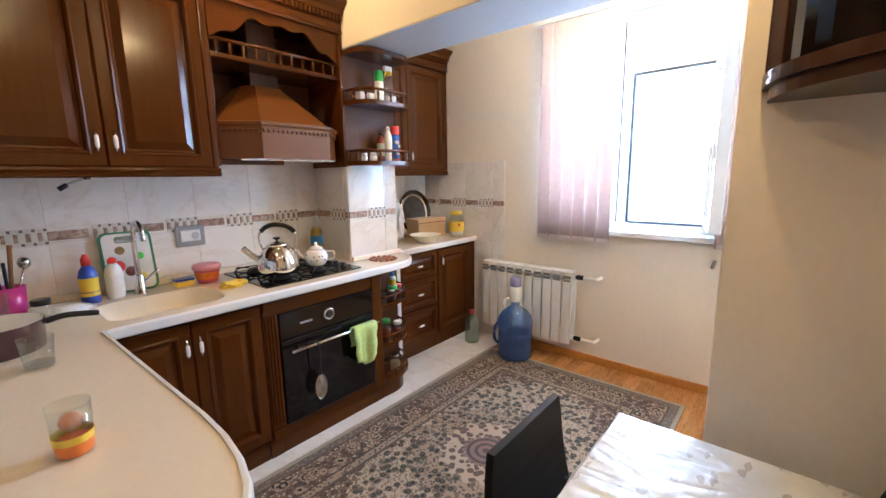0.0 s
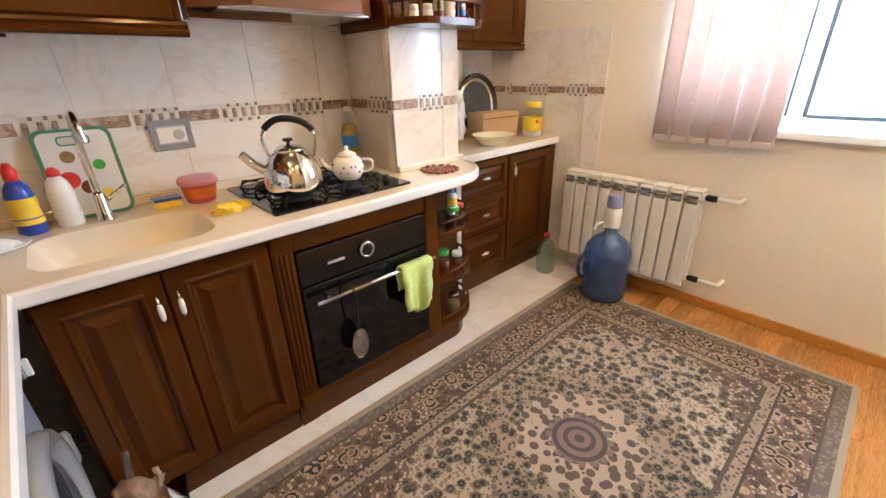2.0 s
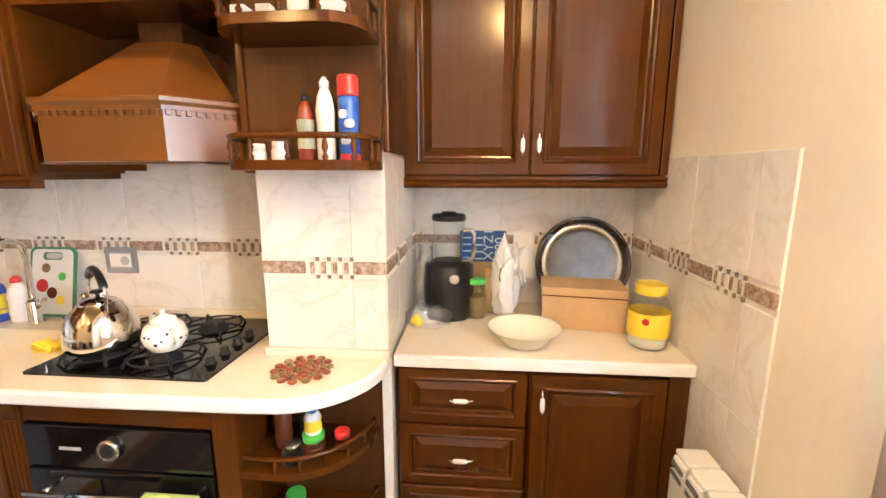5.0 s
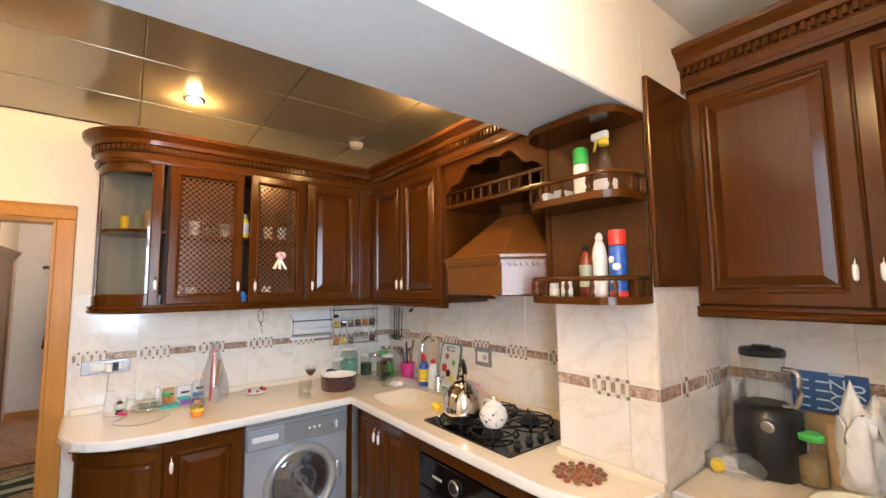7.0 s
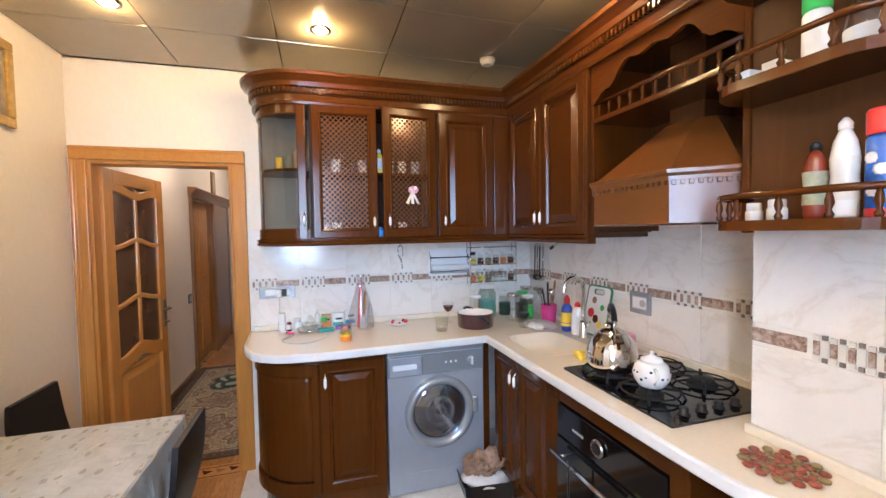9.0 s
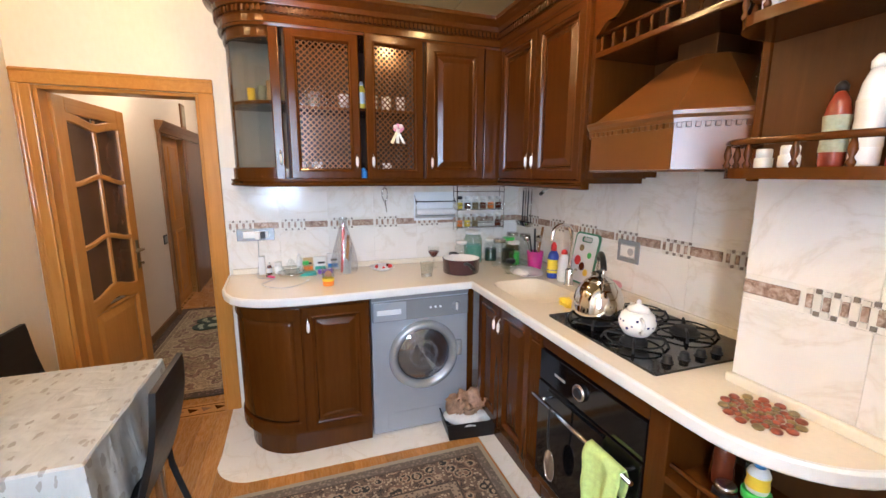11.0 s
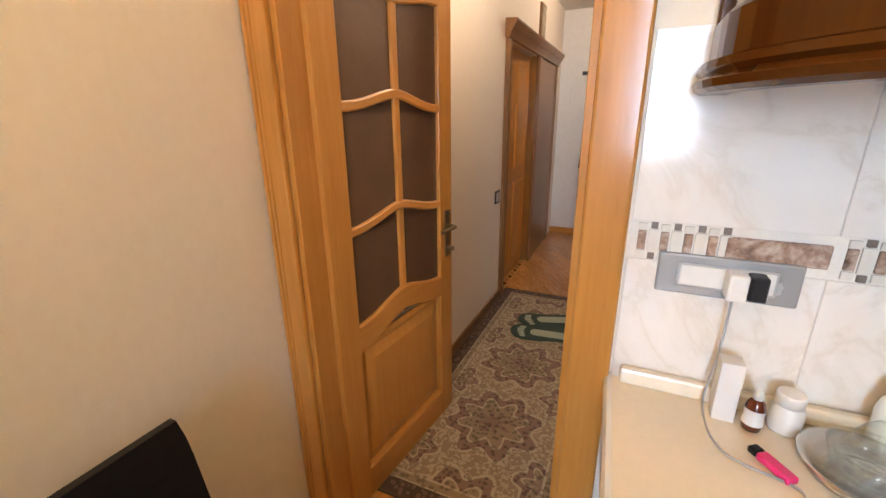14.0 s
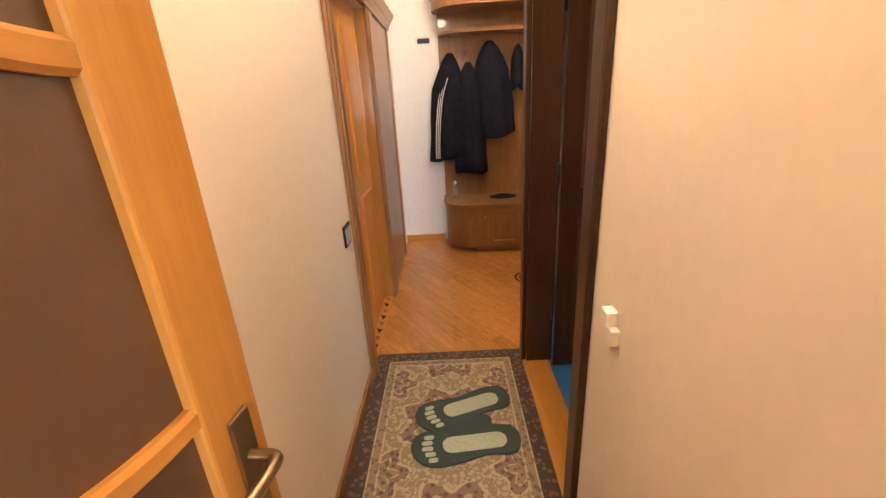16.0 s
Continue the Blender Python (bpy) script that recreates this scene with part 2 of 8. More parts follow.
    col = mix(n, l, 0.45, col, ramp(n, l, fuzz, [(0.2, (0.5, 0.5, 0.5)), (0.8, (1, 1, 1))]), "MULTIPLY")
    col = mix(n, l, 0.3, col, ramp(n, l, worn, [(0.3, (0.65, 0.65, 0.65)), (0.7, (1, 1, 1))]), "MULTIPLY")
    l.new(col, b.inputs["Base Color"])
    bump(n, l, b, fuzz, 0.6, 0.004)
    b.inputs["Sheen Weight"].default_value = 0.05
    return m


def runner_mat(name, cx, cy, hx, hy, pitch):
    """Woven runner: dark flowered border, khaki field, a row of mauve star medallions."""
    m, n, l, b = shader(name, 0.95)
    g, sp = n.new("ShaderNodeNewGeometry"), n.new("ShaderNodeSeparateXYZ")
    l.new(g.outputs["Position"], sp.inputs[0])
    v = world_coords(n, l)
    wob = calc(n, l, "MULTIPLY_ADD", noise_tex(n, l, v, 14, 3), 0.03, -0.015)
    px, py = calc(n, l, "SUBTRACT", sp.outputs["X"], cx), calc(n, l, "SUBTRACT", sp.outputs["Y"], cy)
    ax, ay = calc(n, l, "ABSOLUTE", px), calc(n, l, "ABSOLUTE", py)
    edge = calc(n, l, "MINIMUM", calc(n, l, "SUBTRACT", hx, ax), calc(n, l, "SUBTRACT", hy, ay))

    def star(shift_x, shift_y, points, depth):
        lx = calc(n, l, "SUBTRACT", calc(n, l, "PINGPONG", calc(n, l, "ADD", px, 10 * pitch + shift_x), pitch / 2), 0.0)
        ly = calc(n, l, "SUBTRACT", ay, shift_y)
        rad = calc(n, l, "SQRT", calc(n, l, "ADD", calc(n, l, "POWER", lx, 2.0), calc(n, l, "MULTIPLY", ly, ly)))
        ang = calc(n, l, "ARCTAN2", ly, lx)
        return calc(n, l, "ADD", wob, calc(n, l, "MULTIPLY_ADD", calc(n, l, "COSINE", calc(n, l, "MULTIPLY", ang, points)), depth, rad))

    vo = n.new("ShaderNodeTexVoronoi")
    vo.inputs["Scale"].default_value = 40
    l.new(v, vo.inputs["Vector"])
    dots = calc(n, l, "LESS_THAN", vo.outputs["Distance"], 0.40)
    cream, khaki, mauve, brown = (0.46, 0.37, 0.25), (0.29, 0.215, 0.135), (0.25, 0.155, 0.115), (0.075, 0.047, 0.036)
    vine = calc(n, l, "LESS_THAN", calc(n, l, "ABSOLUTE", calc(n, l, "SUBTRACT", noise_tex(n, l, v, 17, 2), 0.5)), 0.016)
    col = mix(n, l, vine, mix(n, l, dots, khaki, (0.42, 0.34, 0.22)), cream)
    for sx, sy, pts, dep, sizes in ((0.0, 0.0, 8.0, 0.030, (0.225, 0.205, 0.150, 0.135, 0.06)), (pitch / 2, hy - 0.12, 6.0, 0.02, (0.12, 0.105, 0.07, 0.06, 0.025))):
        s = star(sx, sy, pts, dep)
        for r, c in zip(sizes, (cream, mauve, cream, khaki, mauve)):
            col = mix(n, l, calc(n, l, "LESS_THAN", s, r), col, mix(n, l, dots, c, tuple(q * 0.55 for q in c)))
    for at, c in ((0.125, cream), (0.115, khaki), (0.085, cream), (0.078, brown)):
        col = mix(n, l, calc(n, l, "LESS_THAN", edge, at), col, mix(n, l, dots, c, tuple(min(1, q * 2.2) if c is brown else q * 0.6 for q in c)))
    col = mix(n, l, calc(n, l, "LESS_THAN", edge, 0.012), col, (0.09, 0.06, 0.045))
    fuzz = noise_tex(n, l, v, 240, 2)
    col = mix(n, l, 0.4, col, ramp(n, l, fuzz, [(0.2, (0.5, 0.5, 0.5)), (0.8, (1, 1, 1))]), "MULTIPLY")
    l.new(col, b.inputs["Base Color"])
    bump(n, l, b, fuzz, 0.6, 0.004)
    return m


def tablecloth_mat(name):
    """Glossy oilcloth: grey ground, scattered leaf marks, creases and a slow swell."""
    m, n, l, b = shader(name, 0.30, 0, 0.15)
    v = world_coords(n, l, (1, 2.1, 1), (0, 0, -0.75))
    vo = n.new("ShaderNodeTexVoronoi")
    vo.inputs["Scale"].default_value = 14
    l.new(v, vo.inputs["Vector"])
    ragged = noise_tex(n, l, v, 26, 3)
    leaf = calc(n, l, "LESS_THAN", calc(n, l, "MULTIPLY_ADD", ragged, 0.75, vo.outputs["Distance"]), 0.62)
    base = ramp(n, l, noise_tex(n, l, v, 5, 4), [(0.3, (0.40, 0.40, 0.38)), (0.7, (0.52, 0.52, 0.50))])
    mark = mix(n, l, ragged, (0.24, 0.215, 0.18), (0.37, 0.35, 0.32))
    l.new(mix(n, l, leaf, base, mark), b.inputs["Base Color"])
    crease = noise_tex(n, l, world_coords(n, l, (2.2, 0.8, 1), (0, 0, 0.5)), 4.5, 2, 0.5, 0.6)
    swell = noise_tex(n, l, world_coords(n, l), 9, 2, 0.5, 0.4)
    ridge = calc(n, l, "ABSOLUTE", calc(n, l, "SUBTRACT", crease, 0.5))
    fine = noise_tex(n, l, world_coords(n, l, (1.0, 2.4, 1), (0, 0, 0.9)), 13, 2, 0.5, 0.8)
    wrinkle = calc(n, l, "ABSOLUTE", calc(n, l, "SUBTRACT", fine, 0.5))
    relief = calc(n, l, "MULTIPLY_ADD", wrinkle, 0.10, ridge)
    bump(n, l, b, calc(n, l, "MULTIPLY_ADD", swell, 0.6, relief), 0.65, 0.020)
    return m


M = {}
M["wall"] = wallpaper("cream_wallpaper", (0.81, 0.72, 0.58), (0.85, 0.77, 0.64))
M["hall_wall"] = wallpaper("hall_wallpaper", (0.78, 0.68, 0.58), (0.82, 0.73, 0.64))
M["white_wall"] = wallpaper("white_plaster", (0.76, 0.74, 0.74), (0.84, 0.82, 0.82))
# even grey, used only on the sheet under the cream beam
M["beam"] = plain("grey_beam_underside", (0.47, 0.48, 0.49), 0.5, vary=0.04, scale=3)
M["marble"] = marble("cream_marble_tile")
M["floor_tile"] = marble("pale_floor_tile", 0.25)
M["border"] = mottled("brown_marble_border", (0.13, 0.075, 0.05), (0.34, 0.215, 0.15), (0.62, 0.50, 0.41))
M["mosaic"] = plain("pale_mosaic", (0.74, 0.70, 0.62), 0.25, 0, 0.3, 0.1, 20)
M["mosaic_dark"] = plain("dark_mosaic", (0.19, 0.15, 0.12), 0.3, 0, 0.3, 0.3, 30)
M["grout"] = plain("grout", (0.76, 0.72, 0.65), 0.7)
M["walnut"] = wood("dark_walnut", (0.060, 0.0165, 0.0021), (0.088, 0.0270, 0.0036), 0.17, 0.09)
M["walnut_x"] = wood("dark_walnut_along", (0.060, 0.0165, 0.0021), (0.088, 0.0270, 0.0036), 0.17, 0.09, (0.9, 14, 14))
M["walnut_red"] = plain("red_walnut", (0.155, 0.055, 0.0100), 0.3, 0, 0.1, 0.10, 4)
M["lattice"] = plain("lacquered_lattice", (0.17, 0.075, 0.03), 0.22, 0.2, 0.6, 0.15)
M["drum"] = plain("drum_steel", (0.50, 0.54, 0.60), 0.16, 0.95, 0, 0.2, 20)
# near-black walnut: shade inside the lattice cabinet, put into the colour
M["cab_shaded"] = wood("shaded_cabinet_inside", (0.012, 0.005, 0.002), (0.026, 0.010, 0.004), 0.5, 0.0)
M["cab_pale"] = plain("pale_cabinet_back", (0.30, 0.27, 0.21), 0.5, 0, 0, 0.1, 4)
M["walnut_back"] = wood("walnut_backing", (0.06, 0.021, 0.005), (0.095, 0.038, 0.010), 0.5, 0.05)
M["oak"] = wood("honey_oak", (0.41, 0.168, 0.024), (0.56, 0.27, 0.060), 0.3, 0.5)
M["oak_x"] = wood("honey_oak_across", (0.41, 0.168, 0.024), (0.56, 0.27, 0.060), 0.3, 0.5, (0.9, 14, 14))
M["hall_oak"] = wood("brown_oak", (0.16, 0.07, 0.024), (0.30, 0.15, 0.055), 0.35, 0.4)
M["parquet"] = wood("parquet", (0.33, 0.135, 0.03), (0.56, 0.28, 0.08), 0.25, 0.5, (1.2, 16, 1), 0.35)
M["worktop"] = plain("cream_worktop", (0.82, 0.73, 0.58), 0.22, 0, 0.3, 0.03, 60)
M["worktop_edge"] = plain("white_worktop_edge", (0.80, 0.79, 0.76), 0.3, 0, 0.2, 0.03)
M["black_glass"] = plain("black_glass", (0.004, 0.004, 0.005), 0.05, 0, 0.0, 0.2)
M["black"] = plain("black_plastic", (0.011, 0.011, 0.012), 0.35, 0, 0.1, 0.3)
M["iron"] = plain("cast_iron", (0.006, 0.006, 0.0065), 0.75, 0.0, 0, 0.3, 60)
M["chrome"] = plain("chrome", (0.78, 0.77, 0.75), 0.1, 1.0, 0, 0.05)
M["steel"] = plain("brushed_steel", (0.60, 0.58, 0.55), 0.22, 1.0, 0, 0.08)
M["brass"] = plain("old_brass", (0.24, 0.18, 0.10), 0.34, 1.0, 0, 0.2)
M["porcelain"] = plain("white_porcelain", (0.82, 0.80, 0.76), 0.15, 0, 0.5, 0.04)
M["detector_grey"] = plain("aged_grey_plastic", (0.42, 0.38, 0.31), 0.5)
M["slot"] = plain("dark_slot_grey", (0.13, 0.13, 0.13), 0.6)
M["gasket"] = plain("grey_gasket", (0.035, 0.05, 0.07), 0.7)
M["navy_print"] = plain("navy_print", (0.025, 0.03, 0.13), 0.2, 0, 0.3, 0.3)
M["pale_blue"] = plain("pale_blue_print", (0.55, 0.66, 0.78), 0.4)
M["red_sauce"] = plain("red_sauce", (0.22, 0.035, 0.015), 0.2, 0, 0.4, 0.2)
M["tray_steel"] = plain("dull_tray_steel", (0.20, 0.21, 0.23), 0.3, 0.9, 0, 0.3, 12)
M["green_dark"] = plain("dark_green_glaze", (0.02, 0.055, 0.035), 0.2, 0, 0.3, 0.4, 30)
M["pvc"] = plain("white_pvc", (0.80, 0.82, 0.84), 0.3, 0, 0.1, 0.03)
M["enamel"] = plain("white_enamel", (0.80, 0.79, 0.75), 0.3, 0, 0.3, 0.03)
M["silver"] = plain("silver_grey_paint", (0.38, 0.41, 0.46), 0.33, 0.3, 0.2, 0.04)
M["silver_light"] = plain("pale_silver_plastic", (0.42, 0.44, 0.47), 0.25, 0.5, 0.2, 0.04)
M["grey_plastic"] = plain("grey_plastic", (0.40, 0.40, 0.40), 0.4, 0, 0, 0.06)
M["leather"] = plain("black_leatherette", (0.008, 0.0075, 0.008), 0.38, 0, 0.05, 0.4, 50)
M["towel"] = plain("lime_towel", (0.58, 0.74, 0.25), 0.95, 0, 0, 0.15, 60)
M["white_cloth"] = plain("white_cloth", (0.72, 0.72, 0.72), 0.95, 0, 0, 0.1, 30)
M["aubergine"] = plain("aubergine_enamel", (0.065, 0.022, 0.03), 0.22, 0, 0.5, 0.15)
M["magenta"] = plain("magenta_plastic", (0.52, 0.03, 0.22), 0.35, 0, 0.1, 0.1)
M["pink"] = plain("pink_plastic", (0.72, 0.12, 0.19), 0.35, 0, 0.1, 0.12)
M["red"] = plain("red_plastic", (0.62, 0.03, 0.025), 0.3, 0, 0.2, 0.1)
M["blue"] = plain("blue_plastic", (0.03, 0.07, 0.42), 0.3, 0, 0.2, 0.1)
M["sky_blue"] = plain("blue_print", (0.05, 0.25, 0.60), 0.3, 0, 0.2, 0.15)
M["can_blue"] = plain("deep_blue_print", (0.025, 0.10, 0.42), 0.25, 0, 0.3, 0.5, 30)
M["yellow"] = plain("yellow_plastic", (0.85, 0.62, 0.04), 0.35, 0, 0.1, 0.1)
M["orange"] = plain("orange_print", (0.85, 0.22, 0.02), 0.35, 0, 0.2, 0.2, 30)
M["green"] = plain("green_plastic", (0.08, 0.50, 0.08), 0.35, 0, 0.1, 0.12)
M["teal"] = plain("teal_print", (0.05, 0.36, 0.30), 0.4, 0, 0.1, 0.12)
M["purple"] = plain("purple_card", (0.22, 0.10, 0.55), 0.5, 0, 0, 0.1)
M["brown_sauce"] = plain("brown_sauce", (0.13, 0.03, 0.012), 0.2, 0, 0.4, 0.2)
M["cardboard"] = plain("cardboard", (0.52, 0.34, 0.17), 0.75, 0, 0, 0.1, 12)
M["paper"] = plain("white_paper", (0.75, 0.74, 0.72), 0.6, 0, 0, 0.05)
M["bead"] = plain("amber_beads", (0.25, 0.055, 0.022), 0.3, 0, 0.2, 0.6, 60)
M["bead_green"] = plain("olive_beads", (0.22, 0.15, 0.05), 0.3, 0, 0.4, 0.4, 60)
M["glass"] = glass_mat("clear_glass", (0.95, 0.97, 0.96))
M["port_glass"] = glass_mat("porthole_glass", (0.80, 0.86, 0.92), 0.03, 3.0)
M["pane"] = glass_mat("window_pane", (0.97, 0.98, 0.98), 0.01, 0.1)
M["cab_glass"] = glass_mat("curved_cabinet_glass", (0.76, 0.74, 0.69), 0.02, 0.1)
M["jug"] = glass_mat("blue_jug_plastic", (0.22, 0.36, 0.66), 0.08, 0.6, 0.22)
M["pale_jug"] = glass_mat("pale_bottle_plastic", (0.72, 0.80, 0.74), 0.08, 0.5, 0.15)
M["oil"] = glass_mat("golden_oil", (0.92, 0.66, 0.14), 0.05, 0.5, 0.35)
M["film"] = glass_mat("thin_plastic_film", (0.94, 0.94, 0.95), 0.2, 1.2, 0.08)
M["smoke_glass"] = plain("bronze_door_glass", (0.10, 0.052, 0.028), 0.22, 0, 0.35, 0.12, 6)
M["blind"] = plain("pink_blind_fabric", (0.80, 0.70, 0.66), 0.8, 0, 0, 0.07, 40)
M["gilt"] = plain("gilt_frame", (0.55, 0.36, 0.10), 0.35, 0.7, 0, 0.3, 40)
M["picture"] = plain("dim_print", (0.30, 0.24, 0.16), 0.5, 0, 0, 0.5, 14)
M["jacket"] = plain("navy_cloth", (0.010, 0.012, 0.022), 0.85, 0, 0, 0.4, 20)
M["dark_brown"] = wood("dark_brown_door", (0.030, 0.011, 0.005), (0.070, 0.028, 0.012), 0.3, 0.3)
M["bath_blue"] = plain("blue_bath_floor", (0.03, 0.17, 0.42), 0.4, 0, 0.2, 0.1)
M["mat_dark"] = plain("dark_green_mat", (0.035, 0.055, 0.045), 0.9, 0, 0, 0.3, 90)
M["mat_light"] = plain("sage_mat", (0.36, 0.38, 0.28), 0.95, 0, 0, 0.2, 90)
M["rug"] = rug_mat("oriental_rug", 1.98, -1.39, 1.13, 0.72, 0.40, (0.16, 0.125, 0.10))
M["runner"] = runner_mat("runner_rug", -1.295, -2.485, 1.085, 0.415, 0.54)
M["cloth"] = tablecloth_mat("leaf_print_tablecloth")
M["ceil"] = plain("gloss_ceiling_panel", (0.27, 0.225, 0.15), 0.16, 0.25, 0.4, 0.06, 2)
M["ceil_white"] = plain("white_ceiling", (0.78, 0.75, 0.68), 0.6, 0, 0, 0.03)
M["lamp_glow"] = glow("lamp_bulb_glow", (1.0, 0.80, 0.50), 40)
M["daylight"] = glow("overcast_daylight", (0.90, 0.96, 1.0), 9.0)
for _name in ("jacket", "leather", "black"):
    M[_name].node_tree.nodes["Principled BSDF"].inputs["Specular IOR Level"].default_value = 0.1 if _name == "jacket" else 0.3
# sheer fabric lets some of the daylight through
_n, _l = M["blind"].node_tree.nodes, M["blind"].node_tree.links
_t, _x = _n.new("ShaderNodeBsdfTranslucent"), _n.new("ShaderNodeMixShader")
_t.inputs["Color"].default_value = (0.72, 0.58, 0.55, 1)
_x.inputs["Fac"].default_value = 0.27
_l.new(_n["Principled BSDF"].outputs[0], _x.inputs[1])
_l.new(_t.outputs[0], _x.inputs[2])
_l.new(_x.outputs[0], _n["Material Output"].inputs["Surface"])

# ---- building blocks ----
def add_box(bm, x0, x1, y0, y1, z0, z1, bev=0.0, m=None, seg=2):
    t = bmesh.new()
    bmesh.ops.create_cube(t, size=1)
    bmesh.ops.scale(t, vec=(abs(x1 - x0), abs(y1 - y0), abs(z1 - z0)), verts=t.verts)
    if bev:
        bmesh.ops.bevel(t, geom=t.edges[:], offset=bev, segments=seg, affect="EDGES", profile=0.5)
    bmesh.ops.translate(t, vec=((x0 + x1) / 2, (y0 + y1) / 2, (z0 + z1) / 2), verts=t.verts)
    merge(bm, t, m)
    return bm


def thicken(bm, depth):
    """Gives a sheet its thickness."""
    bm.normal_update()
    bmesh.ops.solidify(bm, geom=bm.faces[:], thickness=depth)


def merge(bm, t, m=None):
    if m is not None:
        bmesh.ops.transform(t, matrix=m, verts=t.verts)
    me = bpy.data.meshes.new("tmp")
    t.to_mesh(me)
    t.free()
    bm.from_mesh(me)
    bpy.data.meshes.remove(me)


def box(x0, x1, y0, y1, z0, z1, bev=0.0, m=None):
    return add_box(bmesh.new(), x0, x1, y0, y1, z0, z1, bev, m)


def add_lathe(bm, profile, at=(0, 0, 0), seg=24, m=None, cap=True):
    """Rings of (radius, height) turned round the z axis."""
    t = bmesh.new()
    rings = []
    for r, z in profile:
        rings.append([t.verts.new((r * math.cos(2 * math.pi * k / seg), r * math.sin(2 * math.pi * k / seg), z)) for k in range(seg)])
    for a, b in zip(rings, rings[1:]):
        for k in range(seg):
            f = t.faces.new((a[k], a[(k + 1) % seg], b[(k + 1) % seg], b[k]))
            f.smooth = True
    if cap:
        t.faces.new(rings[0][::-1])
        t.faces.new(rings[-1])
    bmesh.ops.translate(t, vec=at, verts=t.verts)
    merge(bm, t, m)
    return bm


def lathe(profile, at=(0, 0, 0), seg=24, m=None, cap=True):
    return add_lathe(bmesh.new(), profile, at, seg, m, cap)


def add_tube(bm, pts, r, seg=10, closed=False):
    pts = [Vector(p) for p in pts]
    n = len(pts)
    rings = []
    up = Vector((0, 0, 1))
    for k, p in enumerate(pts):
        a = pts[(k - 1) % n] if (k or closed) else p
        b = pts[(k + 1) % n] if (k < n - 1 or closed) else p
        d = (b - a).normalized()
        s = d.cross(up)
        if s.length < 0.05:
            s = d.cross(Vector((1, 0, 0)))
        s.normalize()
        u = s.cross(d)
        rings.append([bm.verts.new(p + r * (math.cos(2 * math.pi * j / seg) * s + math.sin(2 * math.pi * j / seg) * u)) for j in range(seg)])
    pairs = list(zip(rings, rings[1:])) + ([(rings[-1], rings[0])] if closed else [])
    for a, b in pairs:
        for j in range(seg):
            f = bm.faces.new((a[j], a[(j + 1) % seg], b[(j + 1) % seg], b[j]))
            f.smooth = True
    if not closed:
        bm.faces.new(rings[0][::-1])
        bm.faces.new(rings[-1])
    return bm


def tube(pts, r, seg=10, closed=False):
    return add_tube(bmesh.new(), pts, r, seg, closed)


def smooth_path(pts, steps=6):
    """A rounded run through the points."""
    p = [Vector(q) for q in pts]
    out = []
    for k in range(len(p) - 1):
        a, b = p[max(k - 1, 0)], p[k]
        c, d = p[k + 1], p[min(k + 2, len(p) - 1)]
        for s in range(steps):
            t = s / steps
            out.append(0.5 * ((2 * b) + (c - a) * t + (2 * a - 5 * b + 4 * c - d) * t * t + (3 * b - a - 3 * c + d) * t ** 3))
    out.append(p[-1])
    return out


def add_sweep(bm, path, profile):
    """A moulding: profile of (out, z) carried along a plan path, outwards being to the right of travel."""
    path = [Vector(p) for p in path]
    rows = []
    for k, p in enumerate(path):
        d1 = (p - path[k - 1]).normalized() if k else (path[1] - p).normalized()
        d2 = (path[k + 1] - p).normalized() if k < len(path) - 1 else d1
        n1, n2 = Vector((d1.y, -d1.x)), Vector((d2.y, -d2.x))
        mdir = (n1 + n2).normalized()
        stretch = 1 / max(0.4, mdir.dot(n1))
        rows.append([bm.verts.new((p.x + mdir.x * o * stretch, p.y + mdir.y * o * stretch, z)) for o, z in profile])
    for a, b in zip(rows, rows[1:]):
        for j in range(len(profile) - 1):
            bm.faces.new((a[j], b[j], b[j + 1], a[j + 1]))
    bm.faces.new(rows[0])
    bm.faces.new(rows[-1][::-1])
    return bm


def add_slab(bm, outline, z0, z1, holes=()):
    """A flat plate of any outline, with holes."""
    t = bmesh.new()
    for loop in (outline, *holes):
        vs = [t.verts.new((x, y, z1)) for x, y in loop]
        for a, b in zip(vs, vs[1:] + vs[:1]):
            t.edges.new((a, b))
    bmesh.ops.triangle_fill(t, edges=t.edges[:], use_beauty=True, normal=(0, 0, 1))
    r = bmesh.ops.extrude_face_region(t, geom=t.faces[:])
    bmesh.ops.translate(t, vec=(0, 0, z0 - z1), verts=[v for v in r["geom"] if isinstance(v, bmesh.types.BMVert)])
    bmesh.ops.recalc_face_normals(t, faces=t.faces)
    merge(bm, t)
    return bm


def slab(outline, z0, z1, holes=()):
    return add_slab(bmesh.new(), outline, z0, z1, holes)


def arc(cx, cy, r, a0, a1, n=10, ry=None):
    return [(cx + r * math.cos(radians(a0 + (a1 - a0) * k / n)), cy + (ry or r) * math.sin(radians(a0 + (a1 - a0) * k / n))) for k in range(n + 1)]


def rounded(x0, x1, y0, y1, r, n=5):
    return arc(x1 - r, y1 - r, r, 0, 90, n) + arc(x0 + r, y1 - r, r, 90, 180, n) + arc(x0 + r, y0 + r, r, 180, 270, n) + arc(x1 - r, y0 + r, r, 270, 360, n)


def add_panel(bm, w, h, rings, m=None, hole=False):
    """A moulded door face in the xz plane, facing -y: rings of (inset, proud)."""
    t = bmesh.new()
    rows = []
    for i, p in rings:
        rows.append([t.verts.new(c) for c in ((i, -p, i), (w - i, -p, i), (w - i, -p, h - i), (i, -p, h - i))])
    for a, b in zip(rows, rows[1:]):
        for k in range(4):
            t.faces.new((a[k], a[(k + 1) % 4], b[(k + 1) % 4], b[k]))
    if not hole:
        t.faces.new(rows[-1])
    merge(bm, t, m)
    return bm


